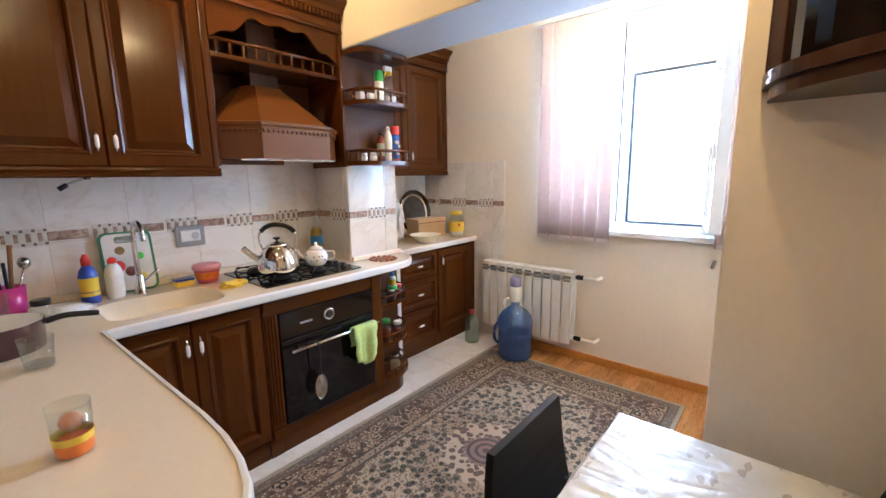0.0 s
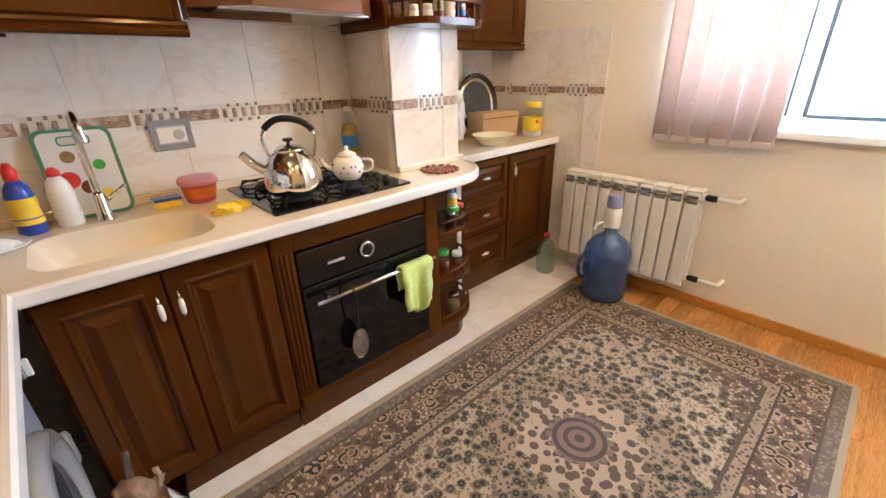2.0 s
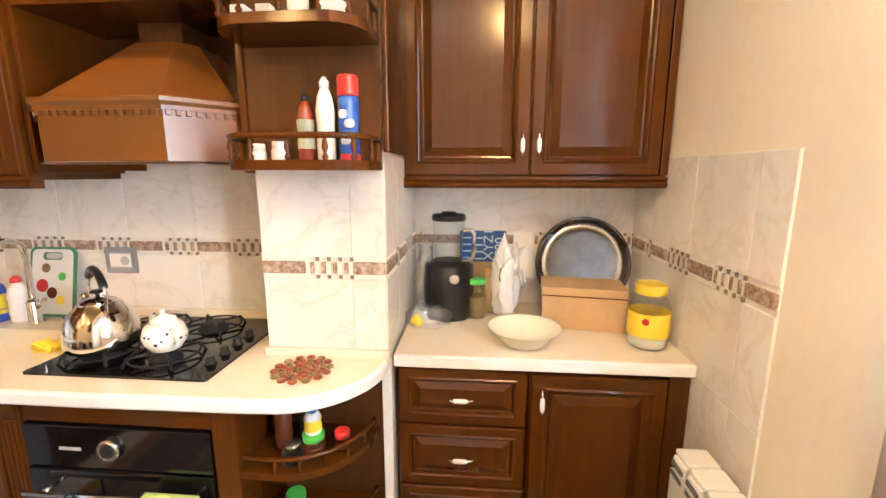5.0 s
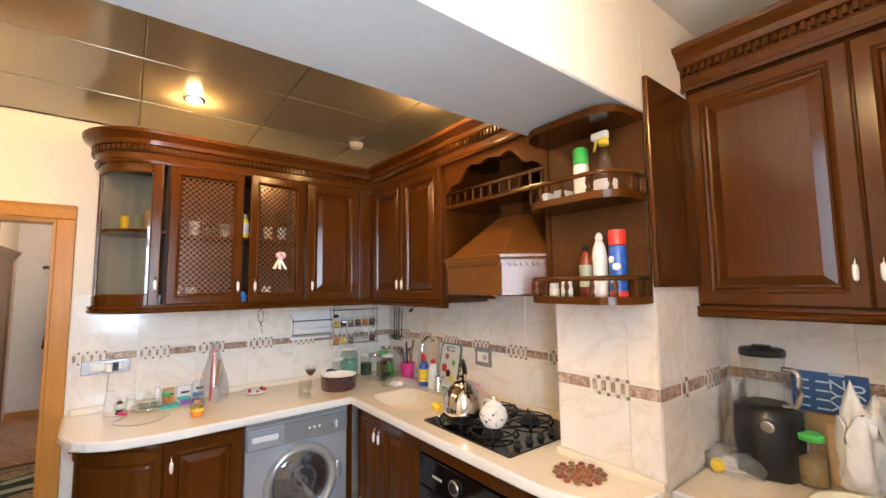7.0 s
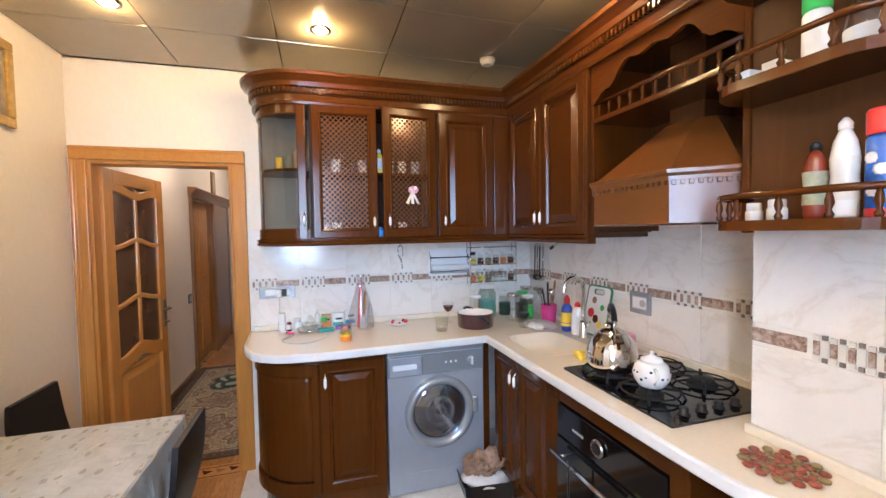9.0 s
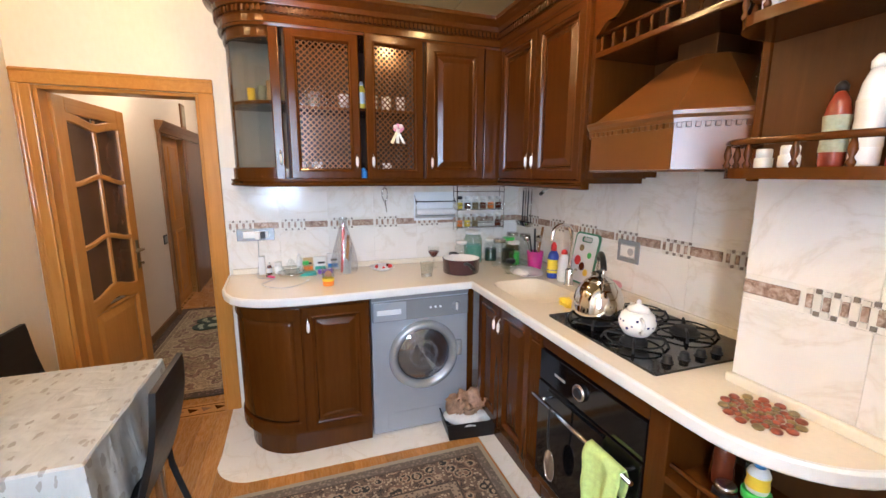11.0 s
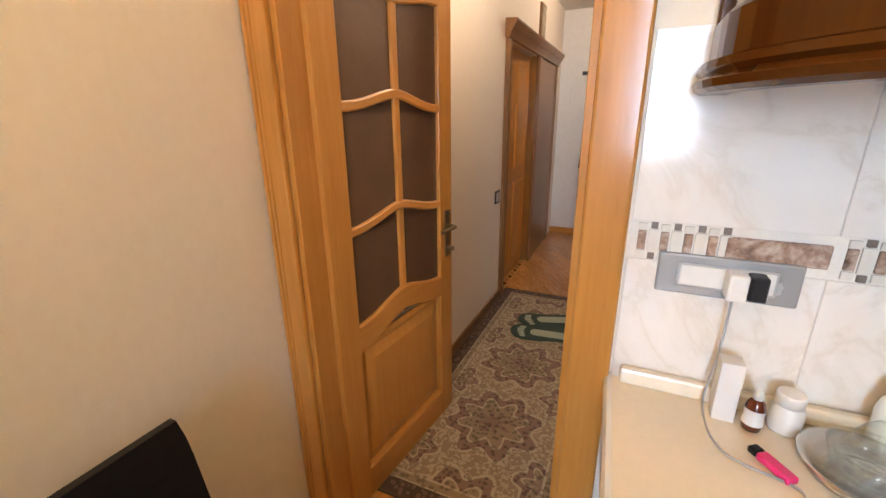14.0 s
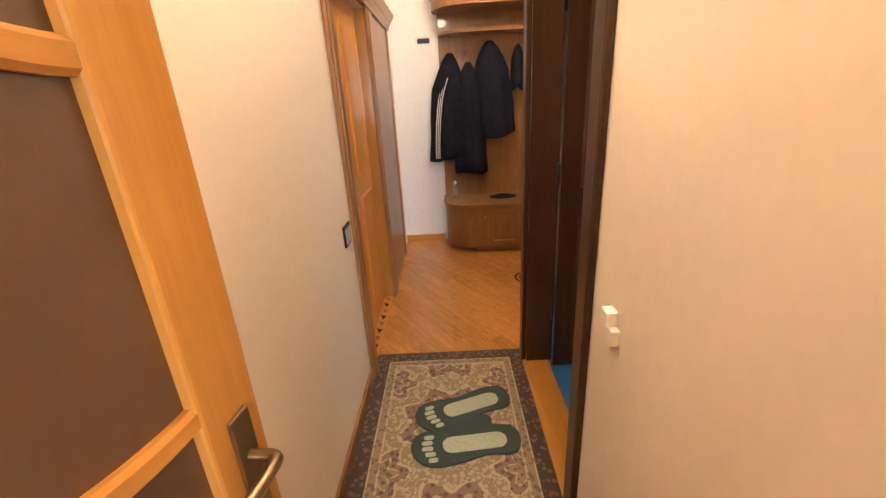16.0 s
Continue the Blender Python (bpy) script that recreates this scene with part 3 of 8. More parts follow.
RAISED = [(0, 0), (0, 0.016), (0.005, 0.021), (0.045, 0.021), (0.052, 0.025), (0.060, 0.021), (0.066, 0.010), (0.074, 0.008), (0.105, 0.019), (0.110, 0.019)]
OPEN_FRAME = [(0, 0), (0, 0.016), (0.005, 0.021), (0.040, 0.021), (0.047, 0.025), (0.054, 0.020), (0.058, 0.008), (0.058, 0)]


def finish(name, bm, material, parent=None, label="", smooth=False):
    me = bpy.data.meshes.new(name)
    bmesh.ops.recalc_face_normals(bm, faces=bm.faces)
    bm.to_mesh(me)
    bm.free()
    me.materials.append(M[material] if isinstance(material, str) else material)
    if smooth:
        for p in me.polygons:
            p.use_smooth = True
    ob = new(name, me)
    if parent is not None:
        ob.parent = parent
    if label:
        ob["label"] = label
    return ob


def part(name, bm, material, parent, label="", smooth=False):
    return finish(name, bm, material, parent, label, smooth)


def thing(name, label, category, group="", m=None):
    ob = new(name)
    ob.empty_display_size = 0.05
    tagged(ob, label, category, group)
    if m is not None:
        ob.matrix_world = m
    return ob


def setting(name, bm, material, label, category="wall"):
    return tagged(finish(name, bm, material), label, category, kind="structure")


# turns the door-face plane (facing -y) towards +x
FACE_X = Matrix(((0, -1, 0, 0), (1, 0, 0, 0), (0, 0, 1, 0), (0, 0, 0, 1)))


def on_hob(x, y, z):
    return Matrix.Translation((x, y, z))


def on_washer(x, y, z):
    """Face placed on the washer wall: local x runs towards +y."""
    return Matrix.Translation((x, y, z)) @ FACE_X

# ---- structure ----
XW, YT, CEIL, BAY = 3.37, -2.93, 2.545, 2.66      # window wall, table wall, ceilings
HALL_L, HALL_R, HALL_END = -2.905, -2.06, -4.42

floor_ob = setting("floor", box(HALL_END - 0.2, XW + 0.3, -3.9, 0.6, -0.12, -0.006), "parquet", "honey oak parquet floor base", "floor")

bm = bmesh.new()
add_box(bm, -0.12, 2.0, 0, 0.12, 0, 2.7)
setting("wall_hob", bm, "wall", "cream papered wall behind the hob, tiled below")
setting("wall_niche", box(2.37, XW, 0.30, 0.42, 0, 2.75), "wall", "cream papered wall at the back of the niche")
bm = bmesh.new()
add_box(bm, 1.97, 2.37, -0.34, 0.42, 0, 2.7)
setting("pillar", bm, "wall", "square pillar under the beam, tiled below", "pillar")
setting("pier", box(1.97, 2.37, YT, -2.325, 0, 2.70, 0.006), "wall", "cream papered wall pier carrying the beam", "pillar")
setting("beam", box(1.97, 2.37, -2.93, -0.341, 2.19, 2.70, 0.004), "wall", "boxed ceiling beam in cream and grey", "beam")
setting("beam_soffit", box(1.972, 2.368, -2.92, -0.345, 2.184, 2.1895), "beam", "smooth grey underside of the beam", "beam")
# window wall with its opening
WY0, WY1, WZ0, WZ1 = -2.13, -0.97, 1.03, 2.50
bm = bmesh.new()
add_box(bm, XW, XW + 0.3, -3.05, WY0, 0, 2.75)
add_box(bm, XW, XW + 0.3, WY1, 0.42, 0, 2.75)
add_box(bm, XW, XW + 0.3, WY0, WY1, 0, WZ0)
add_box(bm, XW, XW + 0.3, WY0, WY1, WZ1, 2.75)
setting("wall_window", bm, "wall", "cream papered window wall above the radiator")
setting("wall_table", box(0.0, XW, YT - 0.12, YT, 0, 2.75), "wall", "cream papered wall beside the dining table")
# washer wall with the doorway
DY0, DY1, DZ = -2.842, -2.088, 1.968
bm = bmesh.new()
add_box(bm, -0.12, 0, DY1, 0.0, 0, 2.7)
add_box(bm, -0.12, 0, YT - 0.12, DY0, 0, 2.7)
add_box(bm, -0.12, 0, DY0, DY1, DZ, 2.7)
setting("wall_washer", bm, "wall", "cream wall with the kitchen doorway, tiled beside it")
# ceilings
bm = bmesh.new()
nx, ny = 4, 5
for i in range(nx):
    for j in range(ny):
        add_box(bm, i * 1.97 / nx + 0.002, (i + 1) * 1.97 / nx - 0.002, YT + j * 2.93 / ny + 0.002, YT + (j + 1) * 2.93 / ny - 0.002, CEIL, CEIL + 0.03, 0.003)
add_box(bm, -0.02, 1.99, YT - 0.02, 0.02, CEIL + 0.031, CEIL + 0.12)
setting("ceiling", bm, "ceil", "glossy grey panelled kitchen ceiling", "ceiling")
setting("ceiling_bay", box(2.36, XW + 0.1, YT - 0.02, 0.4, BAY, BAY + 0.1), "ceil_white", "plain pale ceiling of the window bay", "ceiling")
setting("ceiling_hall", box(HALL_END - 0.1, 0.0, -3.9, -0.9, 2.54, 2.64), "ceil_white", "plain pale hall ceiling", "ceiling")
# corridor and hall
bm = bmesh.new()
add_box(bm, -2.25, -0.12, HALL_L - 0.14, HALL_L, 0, 2.6)
add_box(bm, HALL_END, -3.15, HALL_L - 0.14, HALL_L, 0, 2.6)
add_box(bm, -3.15, -2.25, HALL_L - 0.14, HALL_L, 1.93, 2.6)
setting("wall_corridor_south", bm, "hall_wall", "peach papered corridor wall with a doorway")
bm = bmesh.new()
add_box(bm, -1.42, -0.12, HALL_R, HALL_R + 0.12, 0, 2.6)
add_box(bm, -2.40, -2.27, HALL_R, HALL_R + 0.12, 0, 2.6)
add_box(bm, -2.27, -1.42, HALL_R, HALL_R + 0.12, 2.02, 2.6)
setting("wall_corridor_north", bm, "hall_wall", "peach papered corridor wall with the bathroom doorway")
setting("wall_hall_end", box(HALL_END - 0.12, HALL_END, -3.1, -0.9, 0, 2.6), "white_wall", "white hall end wall behind the wardrobe")
setting("wall_hall_north", box(HALL_END, -2.4, -1.02, -0.9, 0, 2.6), "hall_wall", "plain hall wall")
setting("wall_hall_return", box(-2.52, -2.40, -2.06 + 0.12, -1.02, 0, 2.6), "hall_wall", "plain hall return wall")
# bathroom beyond the dark door
setting("bath_floor", box(-2.40, -1.0, HALL_R + 0.12, -0.9, -0.005, 0.004), "bath_blue", "blue bathroom floor", "floor")
bm = bmesh.new()
add_box(bm, -2.40, -1.0, -1.02, -0.9, 0, 2.6)
add_box(bm, -1.0, -0.9, HALL_R + 0.12, -0.9, 0, 2.6)
setting("wall_bath", bm, "hall_wall", "plain bathroom wall")
# room behind the hall doorway
bm = bmesh.new()
add_box(bm, -3.4, -2.0, -3.9, -3.8, 0, 2.6)
add_box(bm, -3.45, -3.35, -3.9, HALL_L - 0.14, 0, 2.6)
add_box(bm, -2.1, -2.0, -3.9, HALL_L - 0.14, 0, 2.6)
setting("wall_side_room", bm, "hall_wall", "plain side room wall")

# baseboards
bm = bmesh.new()
for a in ((XW - 0.016, XW, -2.30 - 0.6, -0.64), ):
    add_box(bm, *a, 0, 0.06, 0.004)
setting("baseboard_window", bm, "oak_x", "honey oak baseboard under the window", "baseboard")
setting("baseboard_table", box(0.02, 1.97, YT, YT + 0.016, 0, 0.06, 0.004), "oak_x", "honey oak baseboard along the table wall", "baseboard")
setting("baseboard_hall_end", box(HALL_END, HALL_END + 0.016, HALL_L, -2.5, 0, 0.07, 0.004), "oak", "oak baseboard on the hall end wall", "baseboard")
setting("baseboard_corridor_south", box(-2.17, -0.95, HALL_L, HALL_L + 0.016, 0, 0.08, 0.004), "hall_oak", "dark oak baseboard in the corridor", "baseboard")
setting("baseboard_corridor_north", box(-1.33, -0.13, HALL_R - 0.016, HALL_R, 0, 0.08, 0.004), "hall_oak", "dark oak baseboard in the corridor", "baseboard")

# ---- outside ----
setting("backdrop", box(9.0, 9.05, -9, 6, -6, 12), "daylight", "bright overcast sky outside the window", "backdrop")

# ---- kitchen door: casing, leaf ----
casing = tagged(thing("door_casing", "honey oak door casing around the kitchen doorway", "door frame"), kind="structure")
for yy, w0 in ((DY1 - 0.004, 1), (DY0 + 0.004, -1)):
    y2 = yy + w0 * 0.082
    lo, hi = min(yy, y2), max(yy, y2)
    bm = bmesh.new()
    add_box(bm, 0.0, 0.020, lo, hi, 0, DZ + 0.0, 0.006)
    if w0 < 0:
        add_box(bm, 0.0, 0.0245, lo + 0.006, lo + 0.020, 0, DZ, 0.004)
        add_box(bm, 0.0, 0.0225, lo + 0.026, lo + 0.034, 0, DZ, 0.002)
    part("jamb_casing", bm, "oak", casing)
bm = bmesh.new()
add_box(bm, 0.0, 0.021, DY0 - 0.078, DY1 + 0.078, DZ, DZ + 0.078, 0.006)
add_box(bm, 0.0, 0.025, DY0 - 0.078, DY1 + 0.078, DZ + 0.058, DZ + 0.072, 0.004)
part("head_casing", bm, "oak_x", casing)
for y0, y1 in ((DY0, DY0 + 0.02), (DY1 - 0.02, DY1)):
    part("jamb", box(-0.125 if y0 == DY0 else -0.062, 0.0, y0, y1, 0, DZ, 0.002), "oak", casing)
setting("wall_reveal", box(-0.1205, -0.0625, DY1 - 0.004, DY1 + 0.03, 0, DZ - 0.021), "hall_wall", "peach papered reveal beside the doorway")
part("head_jamb", box(-0.125, 0.0, DY0 + 0.02, DY1 - 0.02, DZ - 0.02, DZ, 0.002), "oak_x", casing)

LEAF_W, LEAF_H = 0.735, 1.935


def wavy(x, lift):
    """The waved glazing bar: rises to the middle of the leaf from both sides."""
    u = (x - LEAF_W / 2) / (LEAF_W / 2 - 0.10)
    return lift * (0.5 + 0.5 * math.cos(math.pi * min(1.0, abs(u) ** 0.85)))


def waved_rail(z, thick, depth, lift):
    bm = bmesh.new()
    rows = []
    for k in range(25):
        x = 0.095 + (LEAF_W - 0.19) * k / 24
        dz = wavy(x, lift)
        rows.append([bm.verts.new((x, y, z + dz + q)) for y, q in ((-depth, 0.006), (-depth + 0.006, 0), (depth - 0.006, 0), (depth, 0.006), (depth, thick - 0.006), (depth - 0.006, thick), (-depth + 0.006, thick), (-depth, thick - 0.006))])
    for a, b in zip(rows, rows[1:]):
        for j in range(8):
            bm.faces.new((a[j], a[(j + 1) % 8], b[(j + 1) % 8], b[j]))
    bm.faces.new(rows[0])
    bm.faces.new(rows[-1][::-1])
    return bm


def kitchen_door():
    d = thing("door_leaf", "open honey oak door with six waved bronze glass panes", "door", m=pose(-0.085, -2.822, 0.008, 0, 0, 174.0))
    d["kind"] = "structure"
    for x0 in (0, LEAF_W - 0.10):
        part("stile", box(x0, x0 + 0.10, -0.02, 0.02, 0, LEAF_H, 0.005), "oak", d)
    part("bottom_rail", box(0.10, LEAF_W - 0.10, -0.02, 0.02, 0, 0.13, 0.004), "oak_x", d)
    part("top_rail", box(0.10, LEAF_W - 0.10, -0.02, 0.02, LEAF_H - 0.09, LEAF_H, 0.004), "oak_x", d)
    part("arched_rail", waved_rail(LEAF_H - 0.135, 0.055, 0.019, -0.04), "oak_x", d)
    part("lock_rail", waved_rail(0.638, 0.10, 0.0195, 0.055), "oak_x", d)
    for z in (1.05, 1.43):
        part("glazing_bar", waved_rail(z, 0.032, 0.018, 0.045), "oak_x", d)
    part("mullion", box(LEAF_W / 2 - 0.016, LEAF_W / 2 + 0.016, -0.016, 0.016, 0.7, LEAF_H - 0.1, 0.005), "oak", d)
    for x0, x1 in ((0.09, LEAF_W / 2 - 0.012), (LEAF_W / 2 + 0.012, LEAF_W - 0.09)):
        for z0, z1 in ((0.68, 1.07), (1.05, 1.46), (1.43, 1.86)):
            part("pane", box(x0, x1, -0.004, 0.004, z0, z1), "smoke_glass", d, "bronze tinted glass pane")
    for x0, x1 in ((0.09, LEAF_W - 0.09),):
        bm = bmesh.new()
        prof = [(0, 0.004), (0.016, 0.014), (0.026, 0.002), (0.040, 0.003), (0.080, 0.015), (0.084, 0.015)]
        for side in (0, 1):
            mm = Matrix.Translation((x0, 0, 0.12)) if not side else Matrix.Translation((x1, 0, 0.12)) @ Matrix.Rotation(math.pi, 4, "Z")
            add_panel(bm, x1 - x0, 0.54, prof, mm)
        part("raised_panel", bm, "oak", d)
    for z in (0.28, 1.72):
        part("hinge", lathe([(0.007, 0), (0.009, 0.004), (0.009, 0.096), (0.007, 0.1)], (-0.006, 0.02, z), 12), "brass", d)
    for s in (-1, 1):
        plate = part("handle_plate", box(LEAF_W - 0.068, LEAF_W - 0.028, s * 0.0205, s * 0.027, 0.82, 1.03, 0.003), "brass", d, "aged brass handle plate")
        bm = tube(smooth_path([(LEAF_W - 0.048, s * 0.024, 0.96), (LEAF_W - 0.048, s * 0.06, 0.96), (LEAF_W - 0.07, s * 0.068, 0.962), (LEAF_W - 0.15, s * 0.06, 0.957)]), 0.009)
        part("lever", bm, "brass", plate)
        part("key_knob", lathe([(0.011, 0), (0.013, 0.006), (0.006, 0.014), (0.011, 0.022), (0.009, 0.028)], (0, 0, 0), 14, Matrix.Translation((LEAF_W - 0.048, s * 0.027, 0.86)) @ Matrix.Rotation(radians(-90 * s), 4, "X")), "brass", plate)
    return d


kitchen_door()

# threshold with an inlaid pattern
thr = tagged(thing("threshold", "inlaid parquet threshold of light and dark wood", "threshold"), kind="structure")
part("board", box(-0.125, 0.03, DY0 + 0.02, DY1 - 0.02, -0.01, 0.001, 0.001), "oak_x", thr)
for k in range(9):
    bm = bmesh.new()
    c = DY0 + 0.06 + k * 0.079
    vs = [bm.verts.new(p) for p in ((-0.078, c - 0.035, 0.0018), (-0.02, c - 0.01, 0.0018), (-0.05, c + 0.038, 0.0018))]
    bm.faces.new(vs)
    part("inlay", bm, "hall_oak" if k % 2 else "walnut", thr)
for x in (-0.10, 0.008):
    part("inlay_line", box(x, x + 0.006, DY0 + 0.02, DY1 - 0.02, 0, 0.0018), "walnut", thr)

# ---- window ----
win = tagged(thing("window_1", "white plastic window with one casement swung open", "window"), kind="structure")
fx0, fx1 = XW + 0.10, XW + 0.17


def rect_frame(y0, y1, z0, z1, w, x0, x1):
    bm = bmesh.new()
    add_box(bm, x0, x1, y0, y0 + w, z0, z1, 0.006)
    add_box(bm, x0, x1, y1 - w, y1, z0, z1, 0.006)
    add_box(bm, x0, x1, y0 + w, y1 - w, z0, z0 + w, 0.006)
    add_box(bm, x0, x1, y0 + w, y1 - w, z1 - w, z1, 0.006)
    return bm


part("window_frame", rect_frame(WY0, WY1, WZ0, WZ1, 0.06, fx0, fx1), "pvc", win)
part("mullion", box(fx0, fx1, -1.575, -1.505, WZ0 + 0.06, WZ1 - 0.06, 0.006), "pvc", win)
part("transom", box(fx0, fx1, WY0 + 0.06, -1.575, 2.10, 2.17, 0.006), "pvc", win)
part("fixed_sash", rect_frame(-1.505, WY1 - 0.06, WZ0 + 0.06, WZ1 - 0.06, 0.055, fx0 + 0.01, fx1 + 0.01), "pvc", win)
g = part("pane", box(fx0 + 0.04, fx0 + 0.046, -1.46, WY1 - 0.11, WZ0 + 0.11, WZ1 - 0.11), "pane", win)
g.visible_shadow = False
g = part("pane", box(fx0 + 0.04, fx0 + 0.046, WY0 + 0.06, -1.575, 2.17, WZ1 - 0.06), "pane", win)
g.visible_shadow = False
for y0, y1, z0, z1 in ((WY0 + 0.055, WY0 + 0.071, WZ0 + 0.06, 2.10), (-1.589, -1.573, WZ0 + 0.06, 2.10), (WY0 + 0.071, -1.589, WZ0 + 0.055, WZ0 + 0.071), (WY0 + 0.071, -1.589, 2.086, 2.102), (-1.512, -1.502, WZ0 + 0.06, WZ1 - 0.06)):
    part("gasket", box(fx0 - 0.004, fx0 + 0.03, y0, y1, z0, z1, 0.001), "gasket", win, "grey rubber gasket")
sash = new("sash")
sash.parent = win
sash.matrix_world = pose(fx0, WY0 + 0.055, 0, 0, 0, 12)
part("sash_frame", box(-0.50, -0.44, -0.03, 0.03, WZ0 + 0.07, 2.10, 0.006), "pvc", sash)
for a in ((-0.06, 0.0, WZ0 + 0.07, 2.10), (-0.44, -0.06, WZ0 + 0.07, WZ0 + 0.13), (-0.44, -0.06, 2.04, 2.10)):
    part("sash_frame", box(a[0], a[1], -0.03, 0.03, a[2], a[3], 0.005), "pvc", sash)
g = part("pane", box(-0.45, -0.05, -0.004, 0.004, WZ0 + 0.12, 2.05), "pane", sash)
g.visible_shadow = False
bm = box(-0.482, -0.458, 0.03, 0.045, 1.50, 1.58, 0.003)
add_box(bm, -0.48, -0.46, 0.045, 0.06, 1.44, 1.57, 0.005)
part("handle", bm, "pvc", sash)
part("window_sill", box(XW - 0.05, XW + 0.11, WY0 - 0.02, WY1 + 0.02, WZ0 - 0.03, WZ0 + 0.006, 0.005), "pvc", win)

# ---- wall tiles with their decorated border ----
Z_B0, Z_B1, TILE_TOP = 1.168, 1.232, 1.556
tile_mesh, border_mesh = {}, {}


def tile_piece(w, h):
    key = (round(w, 3), round(h, 3))
    if key not in tile_mesh:
        me = bpy.data.meshes.new("tile")
        t = bmesh.new()
        add_box(t, 0, w, -0.006, 0, 0, h, 0.0012, None, 1)
        t.to_mesh(me)
        t.free()
        me.materials.append(M["marble"])
        tile_mesh[key] = me
    return tile_mesh[key]


def strip_mesh(kind, w):
    key = (kind, round(w, 3))
    if key not in border_mesh:
        t = bmesh.new()
        if kind == "border_bar":
            add_box(t, 0, w, -0.009, 0, 0.012, 0.052, 0.002, None, 1)
        else:
            n = max(1, round(w / 0.034))
            for k in range(n):
                c, h = w * (k + 0.5) / n, w / n / 2
                if kind == "mosaic_dark":
                    add_box(t, c + h - 0.0056, c + h + 0.0056, -0.0085, 0, -0.003, 0.0085)
                    add_box(t, c + h - 0.0056, c + h + 0.0056, -0.0085, 0, 0.0555, 0.067)
                elif kind == "mosaic_bar":
                    add_box(t, c - 0.0068, c + 0.0068, -0.0085, 0, 0.014, 0.050, 0.001)
                else:
                    add_box(t, c + h - 0.0085, c + h + 0.0085, -0.008, 0, 0.0105, 0.0535)
                    add_box(t, c - 0.0075, c + 0.0075, -0.008, 0, -0.001, 0.012)
                    add_box(t, c - 0.0075, c + 0.0075, -0.008, 0, 0.052, 0.064)
        me = bpy.data.meshes.new(kind)
        t.to_mesh(me)
        t.free()
        me.materials.append(M[{"border_bar": "border", "mosaic_dark": "mosaic_dark", "mosaic_bar": "border", "mosaic": "mosaic"}[kind]])
        border_mesh[key] = me
    return border_mesh[key]


def tiled_face(parent, m, width, z0, phase=0.0, tile=0.30, flip=False):
    """Tiles over a face whose local x runs along the wall and -y faces the room."""
    def put(name, me, x, z):
        o = new(name, me)
        o.parent = parent
        o.matrix_world = m @ Matrix.Translation((x, 0, z))
    x = 0.0
    first = tile - phase
    while x < width - 0.005:
        w = min((first if x == 0 else tile), width - x)
        rows = [(Z_B1 + 0.004, TILE_TOP), (z0, Z_B0 - 0.004)] if z0 > 0.5 else [(Z_B1 + 0.004, TILE_TOP), (0.86, Z_B0 - 0.004), (0.46, 0.858), (0.0, 0.458)]
        for a, b in rows:
            put("tile", tile_piece(w - 0.0015, b - a - 0.0015), x, a)
        half = min(w, 0.145)
        turn = flip and w > 0.16
        put("border_bar", strip_mesh("border_bar", half - 0.002), x + (w - 0.147 if turn else 0), Z_B0)
        if w > 0.16:
            put("mosaic", strip_mesh("mosaic", w - 0.15), x + (0.002 if turn else 0.147), Z_B0)
            put("mosaic_dark", strip_mesh("mosaic_dark", w - 0.15), x + (0.002 if turn else 0.147), Z_B0)
            put("mosaic_bar", strip_mesh("mosaic_bar", w - 0.15), x + (0.002 if turn else 0.147), Z_B0)
        x += w


def tiling(name, m, width, z0, label, phase=0.0, flip=False):
    bm = bmesh.new()
    add_box(bm, 0, width, -0.003, 0, z0, TILE_TOP - 0.001)
    ob = setting(name, bm, "grout", label, "tiling")
    ob.matrix_world = m
    tiled_face(ob, m, width, z0, phase, flip=flip)


tiling("tiling_hob", on_hob(0.0, 0, 0), 1.97, 0.88, "cream marble wall tiles with a brown mosaic border")
tiling("tiling_washer", on_washer(0.0, -2.005, 0), 2.0, 0.0, "cream marble wall tiles with a brown mosaic border", flip=True)
tiling("tiling_pillar", on_hob(1.966, -0.34, 0), 0.408, 0.88, "cream marble tiles on the pillar face")
tiling("tiling_pillar_end", Matrix.Translation((2.37, -0.338, 0)) @ FACE_X, 0.63, 0.88, "cream marble tiles on the pillar end", 0.1)
tiling("tiling_pillar_start", Matrix.Translation((1.97, 0.0, 0)) @ FACE_X.inverted(), 0.335, 0.88, "cream marble tiles on the pillar flank")
tiling("tiling_niche", on_hob(2.37, 0.30, 0), 1.0, 0.88, "cream marble tiles in the niche", 0.2)
tiling("tiling_window", Matrix.Translation((XW, 0.30, 0)) @ FACE_X.inverted(), 0.92, 0.0, "cream marble tiles beside the radiator", 0.1)
part("edge_strip", box(XW - 0.012, XW, -0.627, -0.62, 0, TILE_TOP + 0.004, 0.002), "pvc", bpy.data.objects["tiling_window"])

# ---- floor finishes ----
outline = [(0.002, -2.06)] + [(0.50, -2.05)] + arc(0.56, -1.86, 0.20, -80, 0, 8) + [(0.78, -0.655), (3.36, -0.655), (3.36, 0.0), (2.0, -0.02), (0.002, -0.01)]
floor_tiles = setting("floor_tiles", slab(outline, -0.005, 0.0006), "grout", "pale beige floor tiles along the units", "floor")


